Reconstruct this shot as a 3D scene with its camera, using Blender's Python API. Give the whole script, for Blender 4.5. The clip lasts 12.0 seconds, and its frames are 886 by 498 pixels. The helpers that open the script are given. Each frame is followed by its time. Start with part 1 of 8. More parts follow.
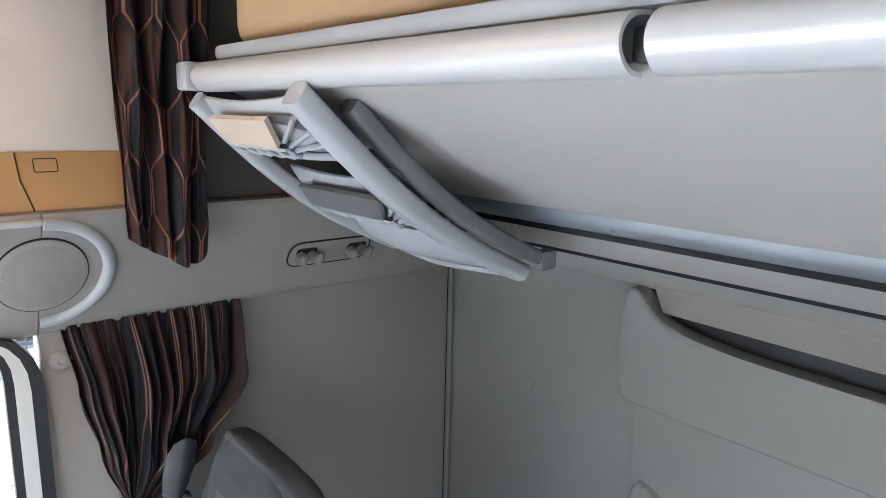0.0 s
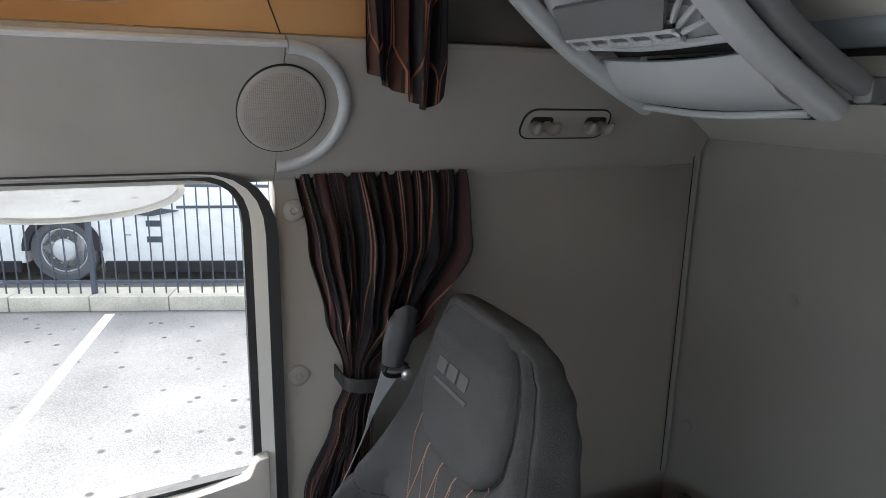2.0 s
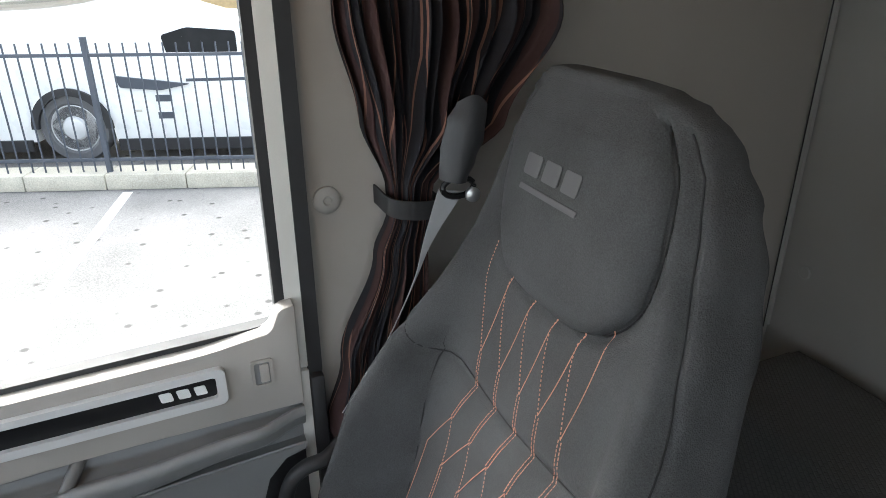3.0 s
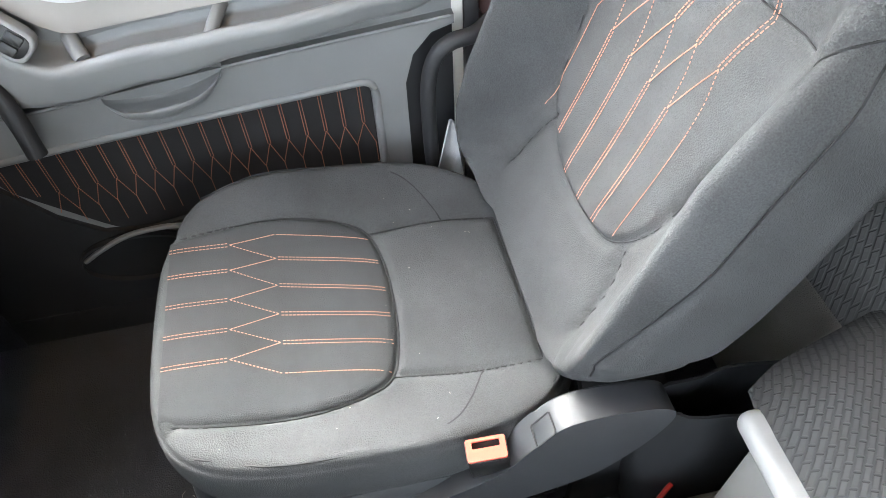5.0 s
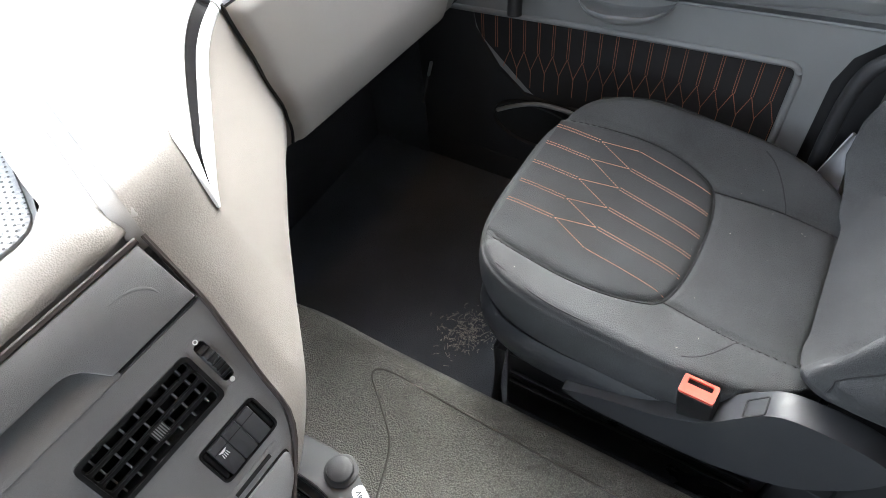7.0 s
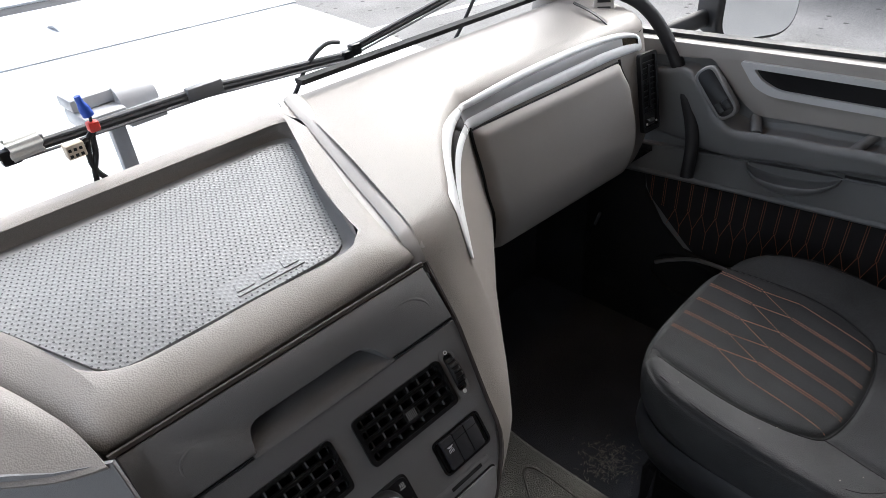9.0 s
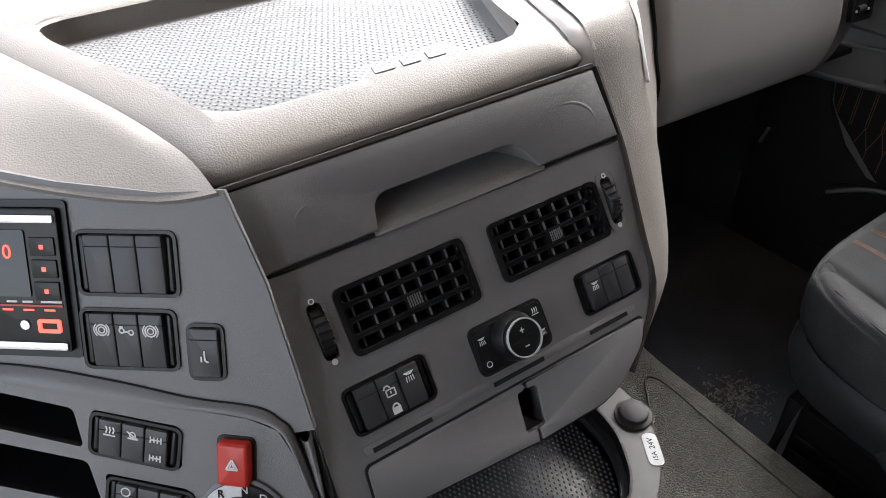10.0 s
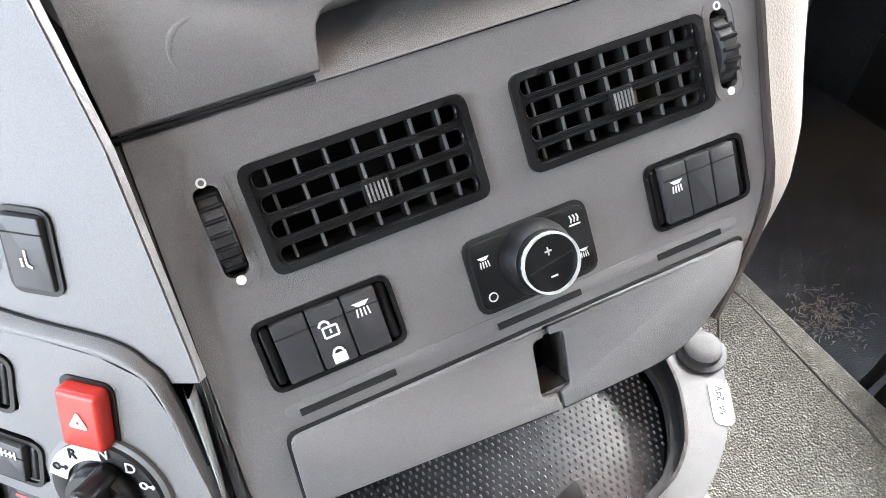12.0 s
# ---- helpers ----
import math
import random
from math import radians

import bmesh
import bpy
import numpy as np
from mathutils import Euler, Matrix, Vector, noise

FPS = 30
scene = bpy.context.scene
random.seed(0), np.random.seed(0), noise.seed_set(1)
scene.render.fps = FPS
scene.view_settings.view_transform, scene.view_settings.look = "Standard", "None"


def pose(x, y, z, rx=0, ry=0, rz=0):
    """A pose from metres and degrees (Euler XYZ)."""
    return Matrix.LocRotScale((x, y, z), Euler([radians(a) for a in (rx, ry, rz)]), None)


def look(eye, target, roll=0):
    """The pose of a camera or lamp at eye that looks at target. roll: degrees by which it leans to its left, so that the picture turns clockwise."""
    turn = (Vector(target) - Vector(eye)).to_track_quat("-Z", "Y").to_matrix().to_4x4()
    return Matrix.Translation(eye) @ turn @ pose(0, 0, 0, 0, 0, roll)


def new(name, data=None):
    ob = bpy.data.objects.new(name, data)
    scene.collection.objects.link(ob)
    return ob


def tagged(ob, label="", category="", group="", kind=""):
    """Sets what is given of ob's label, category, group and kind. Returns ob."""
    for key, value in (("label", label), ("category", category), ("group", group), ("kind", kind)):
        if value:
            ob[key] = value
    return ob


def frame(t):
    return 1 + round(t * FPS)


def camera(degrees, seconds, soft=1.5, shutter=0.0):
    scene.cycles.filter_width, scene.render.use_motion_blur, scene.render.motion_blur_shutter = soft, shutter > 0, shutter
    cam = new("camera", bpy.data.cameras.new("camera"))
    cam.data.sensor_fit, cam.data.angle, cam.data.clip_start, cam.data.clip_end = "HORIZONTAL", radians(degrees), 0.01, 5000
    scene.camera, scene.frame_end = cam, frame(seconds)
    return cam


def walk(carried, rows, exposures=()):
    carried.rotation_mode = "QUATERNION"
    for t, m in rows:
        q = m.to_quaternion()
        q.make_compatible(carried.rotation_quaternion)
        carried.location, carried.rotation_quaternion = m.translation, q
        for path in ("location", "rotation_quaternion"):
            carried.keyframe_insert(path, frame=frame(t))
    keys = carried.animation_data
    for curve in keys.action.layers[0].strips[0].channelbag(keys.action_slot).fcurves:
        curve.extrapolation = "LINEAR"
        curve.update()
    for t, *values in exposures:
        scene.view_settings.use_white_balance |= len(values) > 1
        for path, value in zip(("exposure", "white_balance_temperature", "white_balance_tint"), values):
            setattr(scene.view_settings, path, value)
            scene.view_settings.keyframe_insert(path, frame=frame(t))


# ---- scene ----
cam = camera(67.5, 12.0, 0.85)
PATH = [
    (0, (-0.296, 0.231, 1.786), (1.187, -1.052, 1.395), 1.3),
    (0.5, (-0.272, 0.262, 1.71), (1.349, -0.844, 1.327), 1.5),
    (1, (-0.269, 0.264, 1.682), (1.435, -0.711, 1.303), 1.5),
    (1.5, (-0.249, 0.256, 1.646), (1.509, -0.615, 1.26), 1.4),
    (2, (-0.148, 0.25, 1.538), (1.621, -0.561, 1.074), 1.2),
    (2.5, (0.033, 0.218, 1.374), (1.801, -0.543, 0.832), 0.2),
    (2.7, (0.095, 0.202, 1.341), (1.842, -0.542, 0.711), 0.1),
    (4.3, (0.214, 0.204, 1.142), (1.608, -0.29, -0.204), -2.0),
    (4.5, (0.202, 0.237, 1.107), (1.591, -0.233, -0.253), -0.6),
    (5, (0.162, 0.25, 1.113), (1.437, 0.04, -0.413), -3.3),
    (5.5, (0.081, 0.279, 1.108), (1.315, 0.325, -0.465), -4.6),
    (6, (0.045, 0.263, 1.132), (1.228, 0.599, -0.446), -6.7),
    (6.5, (0.018, 0.227, 1.163), (1.102, 0.841, -0.401), -6.8),
    (7, (-0.013, 0.2, 1.191), (1.01, 0.933, -0.364), -6.5),
    (7.2, (-0.042, 0.194, 1.225), (0.964, 0.966, -0.322), -6.6),
    (8.8, (-0.227, 0.184, 1.218), (0.942, 1.321, 0.06), -4.7),
    (9, (-0.243, 0.182, 1.217), (0.894, 1.36, 0.068), -4.6),
    (9.5, (-0.293, 0.205, 1.141), (0.738, 1.484, -0.001), -3.9),
    (10, (-0.28, 0.211, 1.042), (0.549, 1.543, -0.197), -3.8),
    (10.5, (-0.247, 0.19, 1.027), (0.429, 1.493, -0.331), -4.0),
    (11, (-0.226, 0.184, 1.022), (0.369, 1.453, -0.404), -4.3),
    (11.5, (-0.184, 0.284, 0.95), (0.37, 1.52, -0.521), -4.8),
    (12, (-0.161, 0.326, 0.918), (0.335, 1.507, -0.618), -5.5),
]
EXPOSURE = [(0.0, 3.75, 5900, 6), (0.5, 3.42, 6080, 6), (1.0, 2.98, 6200, 7), (1.5, 2.73, 6200, 7), (2.5, 2.85, 6350, 5), (4.4, 4.05, 6350, 4), (5.5, 4.95, 6350, 4), (6.0, 4.86, 6350, 4), (6.5, 4.3, 6200, 4), (7.0, 3.85, 6200, 5), (9.0, 2.1, 6250, 9), (9.5, 2.25, 6200, 9), (10.0, 2.68, 6400, 10), (10.5, 3.52, 6450, 10), (11.0, 3.82, 6550, 11), (11.5, 4.18, 6500, 11), (12.0, 4.7, 6250, 8)]
walk(cam, [(t, look(eye, target, roll)) for t, eye, target, roll in PATH], EXPOSURE)

# ---- light ----
world = bpy.data.worlds.new("world")
scene.world = world
world.use_nodes = True
wn = world.node_tree.nodes
sky = wn.new("ShaderNodeTexSky")
sky.sky_type = "NISHITA"
sky.sun_disc = False
sky.sun_elevation = radians(43)
sky.sun_rotation = radians(66.5)
sky.air_density, sky.dust_density, sky.ozone_density = 1.0, 4.0, 1.0
wn["Background"].inputs["Strength"].default_value = 0.12
haze = wn.new("ShaderNodeHueSaturation")
haze.inputs["Saturation"].default_value = 0.45
world.node_tree.links.new(sky.outputs["Color"], haze.inputs["Color"])
world.node_tree.links.new(haze.outputs["Color"], wn["Background"].inputs["Color"])
sun = new("sun", bpy.data.lights.new("sun", "SUN"))
sun.data.energy, sun.data.angle, sun.data.color = 0.6, radians(50), (1.0, 0.985, 0.96)
sun.matrix_world = look((0, 0, 10), (-3.0, -1.3, 7.0))
# added fill lamp for daylight at the unseen driver's doorway, aimed at the dashboard
doorway = new("doorway_fill", bpy.data.lights.new("doorway_fill", "AREA"))
doorway.data.shape, doorway.data.size, doorway.data.size_y = "RECTANGLE", 0.34, 0.8
doorway.data.energy, doorway.data.color = 0.5, (1.0, 0.985, 0.965)
doorway.matrix_world = look((-1.2, 0.02, 1.12), (-0.2, 1.3, 0.8))

# ---- materials ----


def material(name, color, rough=0.6, metal=0.0, grain=900.0, bump=0.0, vary=0.06, blot=6.0, dist=0.001, spec=0.5):
    """A painted, moulded or woven surface: base colour with broad blotches and fine grain, and a fine relief."""
    m = bpy.data.materials.new(name)
    m.use_nodes = True
    n, l = m.node_tree.nodes, m.node_tree.links
    b = n["Principled BSDF"]
    tc = n.new("ShaderNodeTexCoord")
    big, fine = n.new("ShaderNodeTexNoise"), n.new("ShaderNodeTexNoise")
    big.inputs["Scale"].default_value, big.inputs["Detail"].default_value = blot, 6
    fine.inputs["Scale"].default_value, fine.inputs["Detail"].default_value = grain, 2
    l.new(tc.outputs["Object"], big.inputs["Vector"])
    l.new(tc.outputs["Object"], fine.inputs["Vector"])
    add = n.new("ShaderNodeMath")
    add.operation = "ADD"
    l.new(big.outputs["Fac"], add.inputs[0])
    l.new(fine.outputs["Fac"], add.inputs[1])
    rng = n.new("ShaderNodeMapRange")
    rng.inputs["From Min"].default_value, rng.inputs["From Max"].default_value = 0.6, 1.4
    rng.inputs["To Min"].default_value, rng.inputs["To Max"].default_value = 1 - 2 * vary, 1 + 2 * vary
    l.new(add.outputs[0], rng.inputs["Value"])
    mul = n.new("ShaderNodeVectorMath")
    mul.operation = "SCALE"
    mul.inputs[0].default_value = color
    l.new(rng.outputs[0], mul.inputs["Scale"])
    l.new(mul.outputs[0], b.inputs["Base Color"])
    rr = n.new("ShaderNodeMapRange")
    rr.inputs["From Min"].default_value, rr.inputs["From Max"].default_value = 0.3, 0.7
    rr.inputs["To Min"].default_value, rr.inputs["To Max"].default_value = max(rough - 0.07, 0.02), min(rough + 0.07, 1)
    l.new(big.outputs["Fac"], rr.inputs["Value"])
    l.new(rr.outputs[0], b.inputs["Roughness"])
    b.inputs["Metallic"].default_value = metal
    b.inputs["Specular IOR Level"].default_value = spec
    if bump:
        bp = n.new("ShaderNodeBump")
        bp.inputs["Strength"].default_value, bp.inputs["Distance"].default_value = bump, dist
        l.new(fine.outputs["Fac"], bp.inputs["Height"])
        l.new(bp.outputs["Normal"], b.inputs["Normal"])
    return m


def leather(name, color, rough=0.55, size=420.0, bump=0.35, vary=0.05, dist=0.0012, crease=0.0):
    """Grained soft plastic: small cells with creases between them."""
    m = material(name, color, rough, grain=size, vary=vary, blot=4)
    n, l = m.node_tree.nodes, m.node_tree.links
    tc, vor, bp = n.new("ShaderNodeTexCoord"), n.new("ShaderNodeTexVoronoi"), n.new("ShaderNodeBump")
    vor.feature = "F1"
    vor.inputs["Scale"].default_value = size
    l.new(tc.outputs["Object"], vor.inputs["Vector"])
    bp.inputs["Strength"].default_value, bp.inputs["Distance"].default_value = bump, dist
    bp.invert = True
    l.new(vor.outputs["Distance"], bp.inputs["Height"])
    l.new(bp.outputs["Normal"], n["Principled BSDF"].inputs["Normal"])
    # shade of the relief put into the colour: creases darker, cell middles lighter
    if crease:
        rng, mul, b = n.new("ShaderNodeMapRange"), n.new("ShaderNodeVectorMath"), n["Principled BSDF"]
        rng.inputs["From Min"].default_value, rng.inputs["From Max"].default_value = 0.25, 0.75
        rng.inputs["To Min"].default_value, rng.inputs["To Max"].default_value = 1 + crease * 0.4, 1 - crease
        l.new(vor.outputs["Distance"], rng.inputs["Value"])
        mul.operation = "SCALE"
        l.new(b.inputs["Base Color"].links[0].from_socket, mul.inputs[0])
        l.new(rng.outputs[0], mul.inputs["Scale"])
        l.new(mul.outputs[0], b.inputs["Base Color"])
    return m


def glow(name, color, strength):
    m = bpy.data.materials.new(name)
    m.use_nodes = True
    b = m.node_tree.nodes["Principled BSDF"]
    b.inputs["Base Color"].default_value = (*color, 1)
    b.inputs["Emission Color"].default_value = (*color, 1)
    b.inputs["Emission Strength"].default_value = strength
    return m


def glass(name, tint=(1, 1, 1), rough=0.0):
    m = bpy.data.materials.new(name)
    m.use_nodes = True
    b = m.node_tree.nodes["Principled BSDF"]
    b.inputs["Base Color"].default_value = (*tint, 1)
    b.inputs["Transmission Weight"].default_value = 1
    b.inputs["Roughness"].default_value, b.inputs["IOR"].default_value = rough, 1.01
    return m


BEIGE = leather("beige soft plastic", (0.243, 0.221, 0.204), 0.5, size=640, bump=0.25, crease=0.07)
TRIM_SILVER = material("bright silver trim", (0.85, 0.86, 0.88), 0.3, grain=1500, vary=0.02)
BEIGE_SMOOTH = material("beige hard plastic", (0.32, 0.30, 0.28), 0.45, grain=1500, bump=0.1)
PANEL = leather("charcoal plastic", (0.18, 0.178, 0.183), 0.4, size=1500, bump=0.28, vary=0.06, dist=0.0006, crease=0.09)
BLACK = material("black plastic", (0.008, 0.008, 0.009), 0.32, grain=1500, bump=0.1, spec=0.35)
RUBBER = material("black rubber", (0.016, 0.016, 0.018), 0.6, grain=700, bump=0.2)
GREY_PLASTIC = material("grey moulded plastic", (0.15, 0.153, 0.16), 0.45, grain=1800, bump=0.15)
LADDER_GREY = material("light grey plastic", (0.4, 0.42, 0.44), 0.42, grain=1200, bump=0.1)
DOOR_GREY = material("slate door plastic", (0.185, 0.186, 0.19), 0.42, grain=1600, bump=0.25)
WALL_FABRIC = material("grey wall felt", (0.27, 0.249, 0.233), 0.9, grain=900, bump=0.3, blot=3)
WALL_PLASTIC = material("grey wall plastic", (0.24, 0.234, 0.226), 0.6, grain=1100, bump=0.25, blot=3)
SHELF_GREY = material("warm grey shelf plastic", (0.29, 0.276, 0.262), 0.5, grain=1400, bump=0.15)
DARK_FELT = material("dark brown felt", (0.07, 0.065, 0.06), 0.95, grain=500, bump=0.6, vary=0.15)
HOOK_GREY = material("warm grey hook plastic", (0.2, 0.19, 0.18), 0.5, grain=1400, bump=0.1)
ROOF_FELT = material("pale beige roof felt", (0.55, 0.515, 0.475), 0.9, grain=900, bump=0.3)
TAN = material("tan plastic", (0.42, 0.26, 0.12), 0.45, grain=1200, bump=0.15)
SILVER = material("satin silver", (0.62, 0.63, 0.65), 0.3, 0.9, grain=1500, vary=0.03)
WHITE_PLASTIC = material("off-white plastic", (0.62, 0.61, 0.58), 0.4, grain=900, vary=0.03)
BUNK_BOARD = material("pale grey bunk board", (0.42, 0.405, 0.385), 0.7, grain=1300, bump=0.15, blot=2)
SEAT = material("dark grey seat fabric", (0.047, 0.048, 0.050), 0.85, grain=620, bump=0.9, vary=0.23, blot=11, spec=0.3)
SEAT_INSERT = material("charcoal seat fabric", (0.034, 0.035, 0.037), 0.9, grain=750, bump=0.8, vary=0.2, blot=12, spec=0.3)
SEAT_SEAM = material("sewn crease", (0.012, 0.012, 0.013), 0.9, grain=900)
# near-black for joints, wells and print; also for painted hook shadow and hollows
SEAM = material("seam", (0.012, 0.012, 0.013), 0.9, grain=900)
THREAD = material("copper thread", (0.5, 0.22, 0.14), 0.7, grain=2500, vary=0.25)
CARPET = material("black carpet", (0.05, 0.053, 0.064), 0.95, grain=400, bump=0.9, vary=0.3, dist=0.004)
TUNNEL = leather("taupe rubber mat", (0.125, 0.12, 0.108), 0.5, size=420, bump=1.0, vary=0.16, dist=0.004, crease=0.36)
GLOSS_BLACK = material("gloss black lacquer", (0.008, 0.008, 0.009), 0.1, grain=300, vary=0.05)
RAIL = material("pale silver painted rail", (0.6, 0.605, 0.615), 0.36, 0.25, grain=1500, vary=0.03)
CHROME = material("bright chrome", (0.8, 0.8, 0.82), 0.12, 1.0, grain=500, vary=0.01)
SYMBOL = material("white print", (0.75, 0.75, 0.75), 0.5)
RED = material("red plastic", (0.55, 0.03, 0.02), 0.35)
BUCKLE_RED = material("coral plastic", (0.56, 0.085, 0.058), 0.35)
BELT = material("pale grey webbing", (0.33, 0.335, 0.35), 0.6, grain=2500, bump=0.3)
SWITCH_GREY = material("soft charcoal plastic", (0.04, 0.04, 0.044), 0.42, grain=2500, bump=0.1)
GLASS = glass("clear window glass")
MIRROR = material("mirror glass", (0.8, 0.82, 0.83), 0.03, 1.0, vary=0.0)
LOGO = material("pale grey embroidery", (0.08, 0.081, 0.084), 0.8, grain=1800, bump=0.3)


def striped(name, base, line, across, along, width, share=0.5, band=None):
    """Cloth with thin coloured lines that run in pairs, spread and meet again in long hexagons. UV 0 to 1 across and along."""
    m = material(name, base, 0.95, grain=900, bump=0.3, vary=0.15, spec=0.15)
    n, l = m.node_tree.nodes, m.node_tree.links
    b = n["Principled BSDF"]
    uv = n.new("ShaderNodeUVMap")
    sep = n.new("ShaderNodeSeparateXYZ")
    l.new(uv.outputs["UV"], sep.inputs[0])

    def op(kind, a, c=None, clamp=False):
        node = n.new("ShaderNodeMath")
        node.operation, node.use_clamp = kind, clamp
        for i, v in enumerate((a, c)):
            if v is None:
                continue
            if isinstance(v, (int, float)):
                node.inputs[i].default_value = v
            else:
                l.new(v, node.inputs[i])
        return node.outputs[0]

    u, v = op("MULTIPLY", sep.outputs["X"], across), op("MULTIPLY", sep.outputs["Y"], along)
    tri = op("ABSOLUTE", op("SUBTRACT", op("MULTIPLY", op("FRACT", v), 2), 1))
    zig = op("MULTIPLY", op("SUBTRACT", op("MULTIPLY", tri, 2.2), 0.6, ), 0.5, )
    zig = op("MINIMUM", op("MAXIMUM", zig, 0.06), 0.44)
    masks = []
    for sign in ("ADD", "SUBTRACT"):
        d = op("ABSOLUTE", op("SUBTRACT", op("FRACT", op(sign, u, zig)), 0.5))
        masks.append(op("LESS_THAN", d, width))
    mask = op("MAXIMUM", *masks)
    mix = n.new("ShaderNodeMix")
    mix.data_type = "RGBA"
    l.new(op("MULTIPLY", mask, share), mix.inputs["Factor"])
    old = b.inputs["Base Color"].links[0].from_socket
    l.new(old, mix.inputs["A"])
    mix.inputs["B"].default_value = (*line, 1)
    l.new(mix.outputs["Result"], b.inputs["Base Color"])
    if band:
        # broad brown stripe in every other gap between the lines
        wide, stripe = n.new("ShaderNodeMix"), op("LESS_THAN", op("ABSOLUTE", op("SUBTRACT", op("FRACT", op("MULTIPLY", op("ADD", u, zig), 0.5)), 0.5)), 0.12)
        wide.data_type = "RGBA"
        l.new(op("MULTIPLY", stripe, 0.6), wide.inputs["Factor"])
        l.new(old, wide.inputs["A"])
        wide.inputs["B"].default_value = (*band, 1)
        l.new(wide.outputs["Result"], mix.inputs["A"])
    return m


CURTAIN = striped("black curtain cloth with copper lines", (0.018, 0.018, 0.022), (0.22, 0.115, 0.085), 17, 1.1, 0.026, 0.8, (0.06, 0.028, 0.024))

# ---- mesh tools ----


def thing(name, at, label, category, group="", kind=""):
    """An Empty at the base of a thing; its parts hang under it."""
    ob = new(name)
    ob.location = at
    ob.empty_display_size = 0.05
    return tagged(ob, label, category, group, kind)


def part(name, bm, mat, parent=None, label="", smooth=True, angle=38):
    """One mesh object from a bmesh in world metres, under a thing or a part of it."""
    bmesh.ops.recalc_face_normals(bm, faces=bm.faces)
    me = bpy.data.meshes.new(name)
    if smooth:
        lim = radians(angle)
        for fc in bm.faces:
            fc.smooth = True
        for e in bm.edges:
            if len(e.link_faces) == 2 and e.calc_face_angle(0) > lim:
                e.smooth = False
    bm.to_mesh(me)
    bm.free()
    me.materials.append(mat)
    ob = new(name, me)
    if parent:
        ob.parent = parent
        top = parent
        while top.parent:
            top = top.parent
        off = Vector(top.location)
        me.transform(Matrix.Translation(-off))
        ob.matrix_parent_inverse = Matrix.Identity(4)
    if label:
        ob["label"] = label
    return ob


def solo(name, bm, mat, label, category, group="", kind="", **kw):
    """A thing that is one mesh."""
    return tagged(part(name, bm, mat, **kw), label, category, group, kind)


def box(lo, hi, bevel=0.0, seg=2, m=None, bm=None):
    """A box between two corners, with rounded edges."""
    one = bmesh.new()
    bmesh.ops.create_cube(one, size=1)
    lo, hi = Vector(lo), Vector(hi)
    for v in one.verts:
        v.co = Vector((lo[i] if v.co[i] < 0 else hi[i]) for i in range(3))
    if bevel:
        bmesh.ops.bevel(one, geom=one.edges[:], offset=bevel, segments=seg, profile=0.5, affect="EDGES", clamp_overlap=True)
    if m:
        bmesh.ops.transform(one, matrix=m, verts=one.verts)
    return merge(bm, one)


def merge(bm, one):
    if bm is None:
        return one
    me = bpy.data.meshes.new("tmp")
    one.to_mesh(me)
    one.free()
    bm.from_mesh(me)
    bpy.data.meshes.remove(me)
    return bm


def round_poly(points, r, seg=4):
    """A polygon with its corners rounded off; r is one radius or one for each corner."""
    out, n = [], len(points)
    for i, p in enumerate(points):
        p, a, b = Vector(p), Vector(points[i - 1]), Vector(points[(i + 1) % n])
        rad = r[i] if isinstance(r, (list, tuple)) else r
        if rad <= 0:
            out.append(p)
            continue
        da, db = (a - p), (b - p)
        k = min(rad, da.length * 0.45, db.length * 0.45)
        s, e = p + da.normalized() * k, p + db.normalized() * k
        for j in range(seg + 1):
            t = j / seg
            out.append((1 - t) ** 2 * s + 2 * t * (1 - t) * p + t * t * e)
    return out


def slab(poly, depth, m=None, bevel=0.0, seg=2, base=0.0, bm=None):
    """A flat piece: the polygon (x, y), from z = base to base + depth, its upper rim rounded off."""
    one = bmesh.new()
    low = [one.verts.new((p[0], p[1], base)) for p in poly]
    one.faces.new(low)
    up = bmesh.ops.extrude_face_region(one, geom=one.faces[:])
    top = [v for v in up["geom"] if isinstance(v, bmesh.types.BMVert)]
    for v in top:
        v.co.z += depth
    if bevel:
        zt = base + depth
        rim = [e for e in one.edges if all(abs(v.co.z - zt) < 1e-7 for v in e.verts)]
        bmesh.ops.bevel(one, geom=rim, offset=bevel, segments=seg, profile=0.5, affect="EDGES", clamp_overlap=True)
    if m:
        bmesh.ops.transform(one, matrix=m, verts=one.verts)
    return merge(bm, one)


def plate(outer, holes, depth, m=None, base=0.0, bm=None):
    """A flat piece with openings cut through it, from z = base to base + depth."""
    one = bmesh.new()
    for poly in (outer, *holes):
        vs = [one.verts.new((p[0], p[1], base)) for p in poly]
        for a, b in zip(vs, vs[1:] + vs[:1]):
            one.edges.new((a, b))
    bmesh.ops.triangle_fill(one, use_beauty=True, use_dissolve=False, edges=one.edges[:])
    up = bmesh.ops.extrude_face_region(one, geom=one.faces[:])
    for v in up["geom"]:
        if isinstance(v, bmesh.types.BMVert):
            v.co.z += depth
    if m:
        bmesh.ops.transform(one, matrix=m, verts=one.verts)
    return merge(bm, one)


def rect(x0, y0, x1, y1):
    return [(x0, y0), (x1, y0), (x1, y1), (x0, y1)]


def rrect(x0, y0, x1, y1, r, seg=4):
    return round_poly(rect(x0, y0, x1, y1), r, seg)


